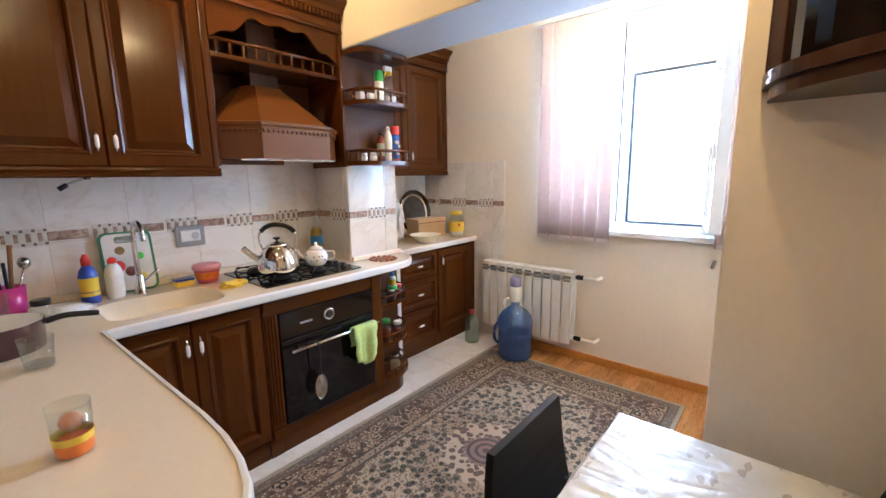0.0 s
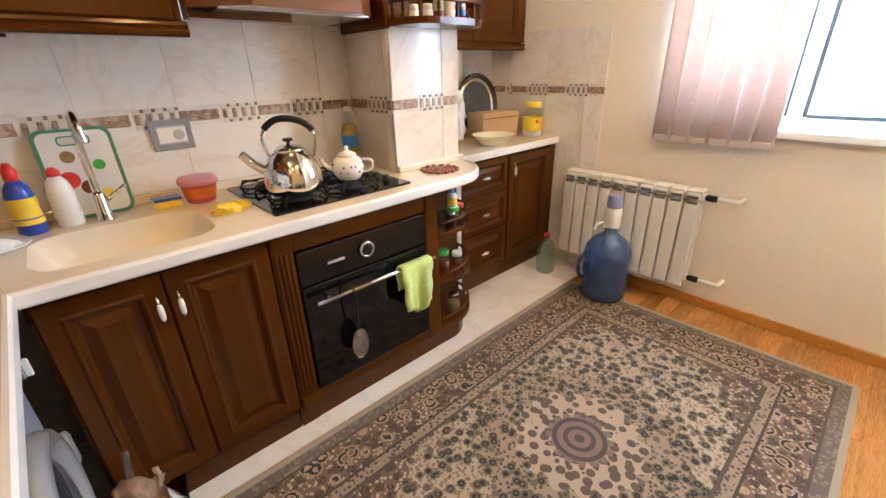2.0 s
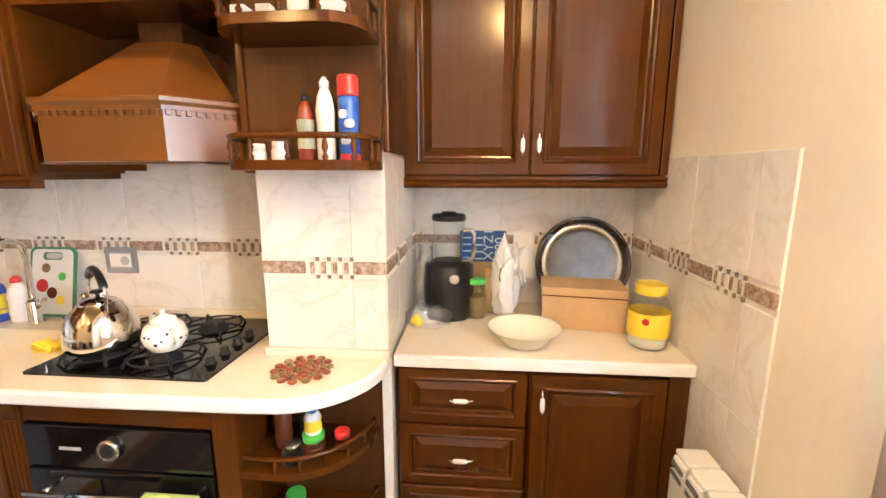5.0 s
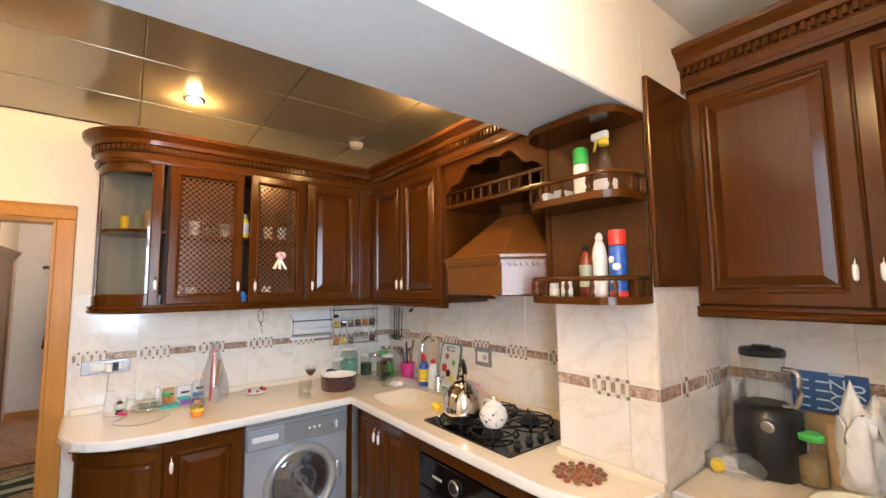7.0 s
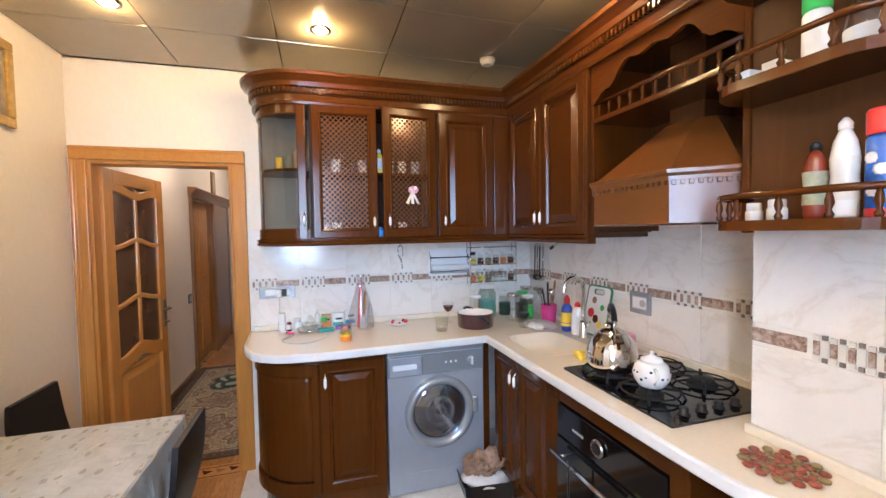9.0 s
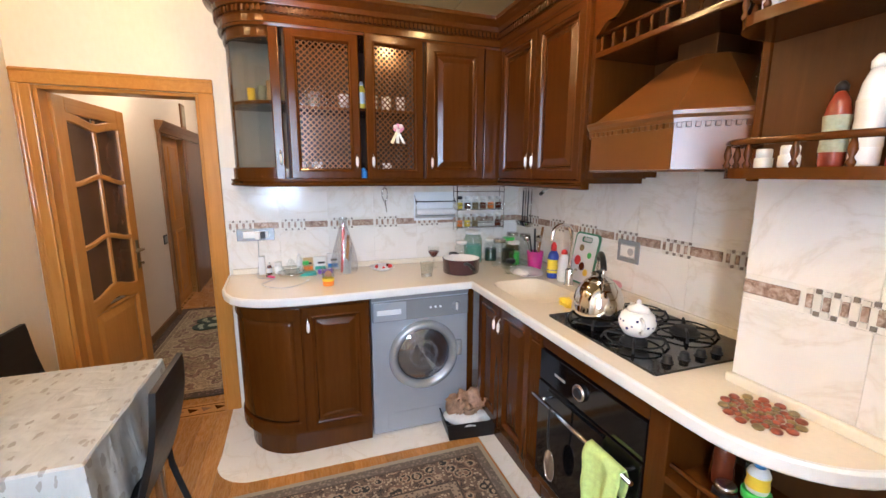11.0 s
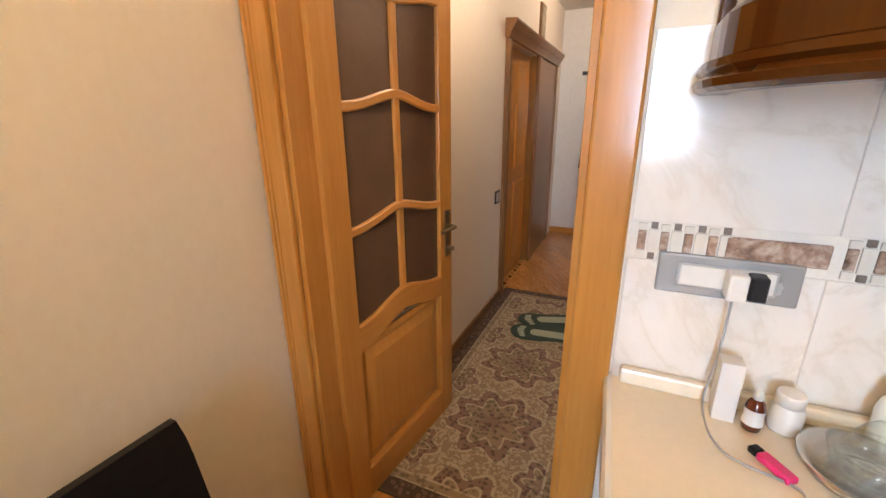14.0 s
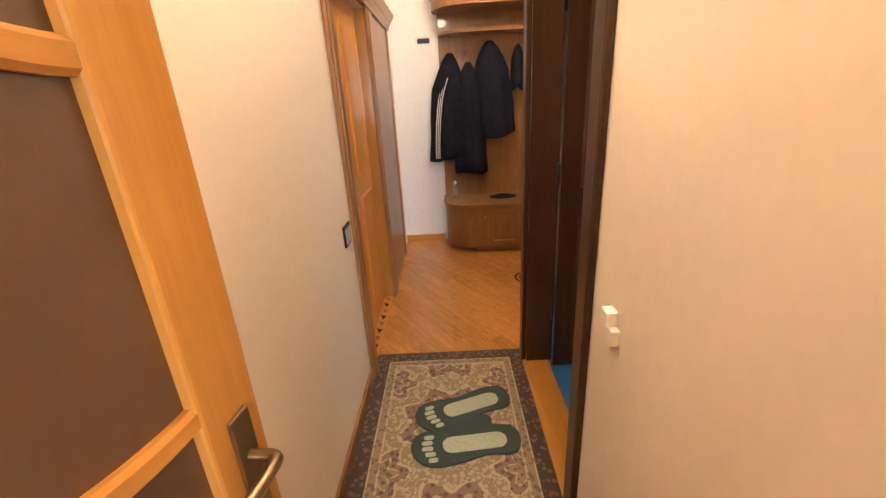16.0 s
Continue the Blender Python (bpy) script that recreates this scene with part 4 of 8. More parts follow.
def clip_poly(poly, x0, x1, y0, y1):
    for axis, lim, keep in ((0, x0, 1), (0, x1, -1), (1, y0, 1), (1, y1, -1)):
        out = []
        for k, p in enumerate(poly):
            q = poly[(k + 1) % len(poly)]
            a, b = (p[axis] - lim) * keep, (q[axis] - lim) * keep
            if a >= 0:
                out.append(p)
            if (a >= 0) != (b >= 0):
                s = a / (a - b)
                out.append((p[0] + (q[0] - p[0]) * s, p[1] + (q[1] - p[1]) * s))
        poly = out
        if len(poly) < 3:
            return []
    return poly


for i in range(8):
    for j in range(5):
        x0, y1 = i * 0.45 - 0.05, 0.0 - j * 0.475
        poly = clip_poly(outline, x0 + 0.0015, x0 + 0.4485, y1 - 0.4735, y1 - 0.0015)
        if len(poly) > 2:
            part("tile", slab(poly, 0.0, 0.002), "floor_tile", floor_tiles)


def planks(parent, x0, x1, y0, y1, turn, w, length):
    """Parquet strips, each its own piece, laid at an angle and trimmed to the room."""
    c, s = math.cos(radians(turn)), math.sin(radians(turn))
    mx, my = (x0 + x1) / 2, (y0 + y1) / 2
    reach = math.hypot(x1 - x0, y1 - y0) / 2 + length
    rnd = random.Random(5)
    v, made = -reach, 0
    while v < reach:
        u = -reach + rnd.random() * length
        while u < reach:
            loc = [(u + 0.0006, v + 0.0006), (u + length - 0.0006, v + 0.0006), (u + length - 0.0006, v + w - 0.0006), (u + 0.0006, v + w - 0.0006)]
            poly = clip_poly([(mx + a * c - b * s, my + a * s + b * c) for a, b in loc], x0, x1, y0, y1)
            u += length
            if len(poly) < 3:
                continue
            cx, cy = sum(p[0] for p in poly) / len(poly), sum(p[1] for p in poly) / len(poly)
            t = bmesh.new()
            top = [t.verts.new(((p[0] - cx) * c + (p[1] - cy) * s, -(p[0] - cx) * s + (p[1] - cy) * c, 0)) for p in poly]
            low = [t.verts.new((q.co.x, q.co.y, -0.005)) for q in top]
            t.faces.new(top)
            for k in range(len(top)):
                t.faces.new((top[k - 1], low[k - 1], low[k], top[k]))
            o = part("plank", t, "parquet", parent)
            o.matrix_world = pose(cx, cy, rnd.random() * 0.0004, 0, 0, turn)
            made += 1
        v += w


planks(floor_ob, 0.03, XW, -2.93, -0.66, 0, 0.085, 0.62)
planks(floor_ob, HALL_END, -2.0, -2.905, -1.02, 35, 0.085, 0.62)
planks(floor_ob, -2.0, -0.13, -2.905, -2.06, 0, 0.085, 0.62)

rug = thing("rug", "worn oriental rug with a round medallion on the parquet", "rug")
part("weave", slab(rounded(0.853, 3.105, -2.105, -0.675, 0.006), 0.002, 0.011), "rug", rug)
runner = thing("runner_rug", "patterned runner rug with dark borders in the corridor", "rug")
part("weave", slab(rounded(-2.38, -0.21, -2.900, -2.070, 0.006), 0.002, 0.011), "runner", runner)

# ---- fitted kitchen ----
def knob(parent, m):
    """A drop handle: chrome mounts and a white porcelain grip."""
    h = part("handle", tube(smooth_path([(0, 0, 0.040), (0, -0.012, 0.040), (0, -0.022, 0.024), (0, -0.024, -0.03), (0, -0.014, -0.040), (0, 0, -0.036)], 4), 0.0035, 8), "chrome", parent, "chrome drop handle with a white grip")
    h.matrix_world = m
    g = part("grip", lathe([(0.004, -0.026), (0.0075, -0.02), (0.0085, 0), (0.0075, 0.02), (0.004, 0.026)], (0, -0.024, -0.004), 12), "porcelain", h)
    return h


def door(parent, m, w, h, handle=None, rings=RAISED, name="door"):
    d = part(name, add_panel(bmesh.new(), w, h, rings, None, rings is OPEN_FRAME), "walnut", parent)
    d.matrix_world = m
    if handle:
        knob(d, m @ Matrix.Translation((handle[0], -0.021, handle[1])) @ (Matrix.Rotation(radians(90), 4, "Y") if len(handle) > 2 else Matrix()))
    return d


def arc_pts(cx, cy, r, a0, a1, n=10, ry=None):
    return [Vector(p) for p in arc(cx, cy, r, a0, a1, n, ry)]


# worktop outline: runs along the washer wall, turns the corner, ends in a round by the pillar
front = [(0.0, -2.004), (0.36, -1.985), (0.46, -1.960), (0.54, -1.922), (0.59, -1.872), (0.630, -1.80), (0.650, -1.72), (0.662, -1.62), (0.664, -1.50), (0.636, -0.640)]
front += [(1.6, -0.640), (2.04, -0.632)] + arc(2.10, -0.36, 0.268, -85, -4, 10)
worktop = thing("worktop", "cream stone worktop with a white front edge", "worktop")
SINK = rounded(0.675, 1.125, -0.555, -0.215, 0.085)
HOB = (1.292, 1.880, -0.555, -0.05)
outer = front + [(2.384, -0.338), (1.968, -0.3445), (1.966, -0.004), (0.007, -0.004)]
part("slab", slab(outer, 0.868, 0.900, [SINK]), "worktop", worktop)
bm = bmesh.new()
add_sweep(bm, front, [(0.0, 0.862), (0.010, 0.862), (0.014, 0.868), (0.014, 0.896), (0.009, 0.9035), (0.0, 0.9035)])
part("front_edge", bm, "worktop_edge", worktop, "white rounded front edge")
bm = bmesh.new()
rows = []
for inset, z in ((0.0, 0.900), (0.010, 0.893), (0.045, 0.835), (0.09, 0.812), (0.13, 0.808)):
    rows.append([bm.verts.new((0.90 + (x - 0.90) * (1 - inset / 0.225 * 0.9), -0.385 + (y + 0.385) * (1 - inset / 0.17 * 0.9), z)) for x, y in SINK])
for a, b in zip(rows, rows[1:]):
    for j in range(len(a)):
        bm.faces.new((a[j], a[(j + 1) % len(a)], b[(j + 1) % len(a)], b[j]))
bm.faces.new(rows[-1])
part("sink", bm, "worktop", worktop, "moulded cream sink bowl", True)
bm = bmesh.new()
add_box(bm, 0.007, 1.96, -0.030, -0.008, 0.900, 0.935, 0.006)
part("upstand", bm, "worktop", worktop)
part("upstand", box(0.008, 0.030, -1.99, -0.032, 0.900, 0.935, 0.006), "worktop", worktop)
bm = bmesh.new()
add_box(bm, 1.962, 2.385, -0.372, -0.348, 0.900, 0.93, 0.006)
part("upstand", bm, "worktop", worktop)

worktop2 = thing("niche_worktop", "cream stone worktop with a white front edge in the niche", "worktop")
part("slab", box(2.388, XW - 0.008, -0.318, 0.292, 0.862, 0.900, 0.002), "worktop", worktop2)
part("front_edge", box(2.388, XW - 0.008, -0.334, -0.3185, 0.860, 0.9015, 0.005), "worktop_edge", worktop2)

# base units along the hob wall
KICK = 0.115


def base_unit(name, label, x0, x1, y, top=0.862):
    u = thing(name, label, "cabinet", "base units")
    part("carcass", box(x0, x1, y + 0.001, y + 0.55, KICK, top, 0.002), "walnut", u)
    return u


u = base_unit("sink_cabinet", "dark walnut base cabinet with two raised panel doors under the sink", 0.645, 1.232, -0.585, 0.79)
part("front_rail", box(0.645, 1.232, -0.584, -0.566, 0.79, 0.862, 0.002), "walnut_x", u)
part("plinth", box(0.60, 1.232, -0.560, -0.54, 0.0, KICK, 0.002), "walnut_x", u)
door(u, on_hob(0.655, -0.585, 0.135), 0.272, 0.705, (0.248, 0.60))
door(u, on_hob(0.931, -0.585, 0.135), 0.299, 0.705, (0.024, 0.60))
bm = box(1.235, 1.312, -0.60, -0.05, KICK, 0.862, 0.004)
post = thing("fluted_post", "fluted dark walnut pilaster between cabinet and oven", "pilaster")
part("shaft", bm, "walnut", post)
for k in range(4):
    part("flute", lathe([(0.0055, 0), (0.0065, 0.01), (0.0065, 0.57), (0.0055, 0.58)], (1.2485 + k * 0.0167, -0.600, 0.20), 10), "walnut", post)
part("block", box(1.237, 1.310, -0.612, -0.599, 0.80, 0.86, 0.004), "walnut", post)
part("block", box(1.237, 1.310, -0.612, -0.599, KICK, 0.18, 0.004), "walnut", post)
part("plinth", box(1.235, 1.312, -0.565, -0.54, 0.0, KICK, 0.002), "walnut_x", post)

oven_box = thing("oven_housing", "dark walnut housing around the built-in oven", "cabinet", "base units")
part("top_panel", box(1.314, 1.925, -0.592, -0.05, 0.772, 0.861, 0.004), "walnut_x", oven_box)
part("bottom_panel", box(1.314, 1.925, -0.592, -0.05, 0.115, 0.166, 0.003), "walnut_x", oven_box)
part("side_panel", box(1.912, 1.985, -0.600, -0.05, KICK, 0.861, 0.004), "walnut", oven_box)
part("plinth", box(1.314, 1.985, -0.562, -0.54, 0.0, KICK, 0.002), "walnut_x", oven_box)

oven = thing("oven", "black glass built-in oven with a steel handle bar", "oven")
part("body", box(1.318, 1.908, -0.575, -0.06, 0.168, 0.770), "black", oven)
part("control_panel", box(1.318, 1.908, -0.602, -0.576, 0.632, 0.768, 0.003), "black_glass", oven)
part("door", box(1.318, 1.908, -0.606, -0.576, 0.170, 0.627, 0.004), "black_glass", oven)
part("handle", tube([(1.345, -0.648, 0.575), (1.915, -0.648, 0.575)], 0.009, 12), "chrome", oven, "long polished handle bar")
for x in (1.40, 1.86):
    part("handle_post", tube([(x, -0.60, 0.575), (x, -0.645, 0.575)], 0.007, 10), "chrome", oven)
T90 = Matrix.Rotation(radians(90), 4, "X")
part("dial", lathe([(0.034, 0), (0.034, 0.012), (0.030, 0.016), (0.024, 0.016), (0.022, 0.01)], (0, 0, 0), 28, Matrix.Translation((1.597, -0.602, 0.702)) @ T90), "chrome", oven, "chrome ring dial")
part("dial_face", lathe([(0.0215, 0), (0.0215, 0.018), (0.018, 0.021)], (0, 0, 0), 24, Matrix.Translation((1.597, -0.602, 0.702)) @ T90), "black", oven)
part("display", box(1.43, 1.50, -0.6035, -0.601, 0.69, 0.70), "grey_plastic", oven)

towel = thing("towel", "lime green tea towel hung over the oven handle", "towel")


def hanging_cloth(w, z_top, front, back, y, x0, r, seed, th=0.005):
    bm = bmesh.new()
    rnd = random.Random(seed)
    nu, nv = 14, 18
    grid = []
    for i in range(nu + 1):
        u = i / nu
        col = []
        for j in range(nv + 1):
            s = j / nv
            L = front + back
            d = s * L - back
            fold = math.sin(u * 9.0 + 0.6) * 0.012 + math.sin(u * 19) * 0.005
            x = x0 + (u - 0.5) * w * (1 - 0.18 * abs(d) / L)
            if abs(d) < r * 1.5:
                a = d / (r * 1.5) * math.pi / 2
                yy, zz = y - math.sin(a) * r, z_top + math.cos(a) * r - r
            elif d > 0:
                yy, zz = y - r - fold * min(1, d / 0.1), z_top - r - (d - r * 1.5) * (1 - 0.10 * math.sin(u * 7 + 1))
            else:
                yy, zz = y + r + fold * 0.3, z_top - r + (d + r * 1.5)
            col.append(bm.verts.new((x + 0.004 * math.sin(s * 21 + u * 4), yy, zz)))
        grid.append(col)
    for i in range(nu):
        for j in range(nv):
            f = bm.faces.new((grid[i][j], grid[i + 1][j], grid[i + 1][j + 1], grid[i][j + 1]))
            f.smooth = True
    thicken(bm, th)
    return bm


part("cloth", hanging_cloth(0.17, 0.592, 0.235, 0.13, -0.648, 1.80, 0.016, 3), "towel", towel, "", True)
mesh_spoon = thing("skimmer", "steel mesh skimmer hung from the oven handle", "utensil")
part("stem", tube(smooth_path([(1.49, -0.648, 0.588), (1.49, -0.662, 0.572), (1.49, -0.662, 0.45), (1.492, -0.655, 0.40)]), 0.004), "black", mesh_spoon)
bowl_m = Matrix.Translation((1.495, -0.652, 0.33)) @ Matrix.Rotation(radians(90), 4, "X") @ Matrix.Diagonal((0.75, 1.4, 1, 1))
part("bowl", lathe([(0.002, 0.012), (0.03, 0.010), (0.048, 0.0), (0.052, 0.0), (0.05, 0.004)], (0, 0, 0), 24, bowl_m, False), "steel", mesh_spoon)

# round open shelves beside the oven
corner = thing("corner_shelf_unit", "open rounded walnut shelf unit with little rails", "shelf", "base units")
SH = [(1.987, -0.05), (1.987, -0.598)] + arc(2.09, -0.355, 0.248, -90, 0, 10)[1:] + [(2.34, -0.05)]
for z in (0.0, 0.118, 0.365, 0.625):
    if z == 0.0:
        part("plinth", slab([(1.987, -0.05), (1.987, -0.56)] + arc(2.09, -0.355, 0.21, -90, 0, 10)[1:] + [(2.30, -0.05)], 0, 0.115), "walnut", corner)
        continue
    part("shelf", slab(SH, z, z + 0.022), "walnut", corner)
for z in (0.118, 0.365, 0.625):
    rp = [Vector((2.0, -0.594))] + arc_pts(2.09, -0.355, 0.24, -90, -4, 10)
    part("rail", tube([(p.x, p.y, z + 0.066) for p in rp], 0.0075, 8), "walnut_x", corner)
    for k in (1, 3, 5, 7, 9, 11):
        p = rp[k]
        part("baluster", lathe([(0.004, 0), (0.006, 0.008), (0.003, 0.016), (0.006, 0.026), (0.004, 0.042)], (p.x, p.y, z + 0.022), 8), "walnut", corner)
part("back_panel", box(1.987, 2.355, -0.345, -0.34, 0.12, 0.86), "walnut_back", corner)
part("end_strip", box(2.352, 2.385, -0.352, -0.30, 0.0, 0.862, 0.003), "pvc", corner, "white filler strip")

# niche units
du = base_unit("drawer_unit", "dark walnut unit with three raised panel drawers", 2.388, 2.842, -0.295)
for k, (z, h) in enumerate(((0.645, 0.205), (0.405, 0.232), (0.135, 0.262))):
    door(du, on_hob(2.400, -0.295, z), 0.436, h, (0.218, h / 2, 1), [(a * 0.72, b) for a, b in RAISED], "drawer_front")
part("plinth", box(2.388, 2.842, -0.262, -0.24, 0, KICK, 0.002), "walnut_x", du)
cu = base_unit("niche_cabinet", "dark walnut base cabinet with one raised panel door", 2.844, XW - 0.01, -0.295)
door(cu, on_hob(2.850, -0.295, 0.135), 0.440, 0.705, (0.035, 0.615))
part("filler", box(3.294, XW - 0.010, -0.310, -0.296, KICK, 0.862, 0.003), "walnut", cu)
part("plinth", box(2.844, XW - 0.01, -0.262, -0.24, 0, KICK, 0.002), "walnut_x", cu)

# washer side base cabinet with a rounded end
wc = thing("rounded_base_cabinet", "dark walnut base cabinet with a rounded end door", "cabinet", "base units")
end_arc = arc(0.33, -1.625, 0.30, -90, 0, 12)
BODY = [(0.03, -1.925)] + end_arc + [(0.625, -1.245), (0.03, -1.245)]
part("carcass", slab(BODY, KICK, 0.860), "walnut", wc)
part("plinth", slab([(0.03, -1.905)] + arc(0.33, -1.625, 0.28, -90, 0, 12) + [(0.605, -1.245), (0.03, -1.245)], 0.0, KICK), "walnut", wc)
door(wc, on_washer(0.625, -1.598, 0.135), 0.345, 0.705, (0.03, 0.61))
path = [(0.05, -1.925)] + end_arc
panel = add_sweep(bmesh.new(), path, [(0.0, 0.205), (0.006, 0.206), (0.012, 0.235), (0.012, 0.745), (0.006, 0.774), (0.0, 0.775)])
curved = part("curved_door", panel, "walnut", wc, "", True)
for z0, z1 in ((0.135, 0.205), (0.775, 0.84)):
    part("curved_rail", add_sweep(bmesh.new(), path, [(0.0, z0), (0.016, z0), (0.020, z0 + 0.004), (0.020, z1 - 0.004), (0.016, z1), (0.0, z1)]), "walnut", curved)
part("stile", box(0.615, 0.645, -1.640, -1.602, 0.135, 0.84, 0.005), "walnut", wc)
knob(wc, Matrix.Translation((0.14, -1.946, 0.78)))

# washing machine
wm = thing("washing_machine", "silver front loading washing machine under the worktop", "washing machine")
FX = 0.595
part("body", box(0.04, FX, -1.232, -0.652, 0.012, 0.850, 0.006), "silver", wm)
part("top_lid", box(0.04, FX + 0.006, -1.234, -0.650, 0.822, 0.855, 0.006), "silver_light", wm)
part("control_panel", box(FX, FX + 0.012, -1.230, -0.654, 0.700, 0.818, 0.005), "silver_light", wm)
part("drawer", box(FX + 0.008, FX + 0.017, -1.222, -1.035, 0.705, 0.812, 0.004), "silver", wm, "detergent drawer")
part("drawer_grip", box(FX + 0.014, FX + 0.019, -1.205, -1.065, 0.742, 0.772, 0.006), "pvc", wm)
T_Y = Matrix.Rotation(radians(90), 4, "Y")
part("programme_knob", lathe([(0.024, 0), (0.026, 0.004), (0.022, 0.018), (0.020, 0.02)], (0, 0, 0), 24, Matrix.Translation((FX + 0.012, -0.735, 0.760)) @ T_Y), "silver_light", wm)
part("knob_grip", box(FX + 0.03, FX + 0.044, -0.740, -0.730, 0.738, 0.782, 0.003), "pvc", wm)
for k in range(3):
    part("button", lathe([(0.007, 0), (0.006, 0.006)], (0, 0, 0), 12, Matrix.Translation((FX + 0.012, -0.89 + k * 0.03, 0.762)) @ T_Y), "pvc", wm)
DC = Matrix.Translation((FX, -0.930, 0.475)) @ T_Y
port = part("porthole_door", lathe([(0.208, 0.0), (0.210, 0.012), (0.202, 0.035), (0.186, 0.042), (0.168, 0.034), (0.158, 0.012), (0.156, 0.0)], (0, 0, 0), 48, DC, False), "silver_light", wm, "pale silver porthole ring")
part("seal", lathe([(0.160, 0.004), (0.154, 0.010), (0.146, 0.002)], (0, 0, 0), 40, DC, False), "black", port)
part("porthole_glass", lathe([(0.158, 0.014), (0.12, 0.030), (0.06, 0.040), (0.002, 0.043)], (0, 0, 0), 40, DC, False), "port_glass", port, "", True)
part("drum", lathe([(0.156, 0.003), (0.140, 0.012), (0.120, 0.004), (0.112, 0.014), (0.085, 0.005), (0.05, 0.013), (0.002, 0.006)], (0, 0, 0), 40, DC, False), "drum", port, "steel drum behind the glass")
part("door_handle", box(FX + 0.012, FX + 0.045, -0.737, -0.700, 0.45, 0.55, 0.012), "silver_light", port)
part("service_flap", box(FX, FX + 0.004, -1.15, -0.70, 0.03, 0.13, 0.002), "silver", wm)
part("gap_filler", box(0.05, 0.56, -0.648, -0.600, 0.0, 0.86), "walnut", u)

# ---- upper units ----
UZ0, UZ1 = 1.478, 2.285
PX = 0.345   # front of carcasses on the washer wall (and -PX on the hob wall)


def carcass(parent, x0, x1, y0, y1, z0, z1, open_to):
    """A hollow box of boards, open to one side ('x' or 'y')."""
    t = 0.018
    part("bottom", box(x0, x1, y0, y1, z0, z0 + t), "walnut_x", parent)
    part("top", box(x0, x1, y0, y1, z1 - t, z1), "walnut_x", parent)
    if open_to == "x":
        # sides and back coloured darker than the doors to stand for interior shade
        part("side", box(x0, x1, y0, y0 + t, z0 + t, z1 - t), "cab_shaded", parent)
        part("side", box(x0, x1, y1 - t, y1, z0 + t, z1 - t), "cab_shaded", parent)
        part("back", box(x0, x0 + 0.006, y0 + t, y1 - t, z0 + t, z1 - t), "cab_shaded", parent)
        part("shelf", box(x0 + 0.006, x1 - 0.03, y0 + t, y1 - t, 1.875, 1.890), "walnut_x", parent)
    else:
        part("side", box(x0, x0 + t, y0, y1, z0 + t, z1 - t), "walnut", parent)
        part("side", box(x1 - t, x1, y0, y1, z0 + t, z1 - t), "walnut", parent)
        part("back", box(x0 + t, x1 - t, y1 - 0.006, y1, z0 + t, z1 - t), "walnut_back", parent)


DH = UZ1 - UZ0 - 0.03
# curved glass end
ge = thing("curved_glass_cabinet", "rounded walnut end cabinet with a curved glass door", "cabinet", "wall units")
QA = arc(0.09, -1.665, 0.245, -90, 0, 12)
PLAN = [(0.010, -1.665), (0.010, -1.905)] + [(x, y) for x, y in QA] + [(PX - 0.01, -1.62), (0.010, -1.62)]
for z in (UZ0, 1.885, UZ1 - 0.02):
    part("shelf", slab(PLAN, z, z + 0.018), "walnut_x", ge)
part("back", box(0.008, 0.012, -1.905, -1.62, UZ0, UZ1), "cab_pale", ge)
bm = bmesh.new()
add_sweep(bm, [(0.012, -1.91)] + QA, [(0.0, UZ0 + 0.07), (0.003, UZ0 + 0.07), (0.003, UZ1 - 0.07), (0.0, UZ1 - 0.07)])
g = part("glass", bm, "cab_glass", ge, "curved smoked glass")
for z0, z1 in ((UZ0 + 0.01, UZ0 + 0.075), (UZ1 - 0.075, UZ1 - 0.01)):
    bm = bmesh.new()
    add_sweep(bm, [(0.012, -1.91)] + QA, [(-0.006, z0), (0.012, z0), (0.016, z0 + 0.006), (0.016, z1 - 0.006), (0.012, z1), (-0.006, z1)])
    part("rail", bm, "walnut", ge)
part("stile", box(PX - 0.02, PX + 0.021, -1.685, -1.635, UZ0 + 0.01, UZ1 - 0.01, 0.006), "walnut", ge)
part("stile", box(0.008, 0.03, -1.925, -1.905, UZ0 + 0.01, UZ1 - 0.01, 0.004), "walnut", ge)
knob(ge, on_washer(PX + 0.021, -1.655, UZ0 + 0.125))

# two glazed doors with diamond lattice
lc = thing("lattice_cabinet", "walnut wall cabinet with two lattice doors, one ajar", "cabinet", "wall units")
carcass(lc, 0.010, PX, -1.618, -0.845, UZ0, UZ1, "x")


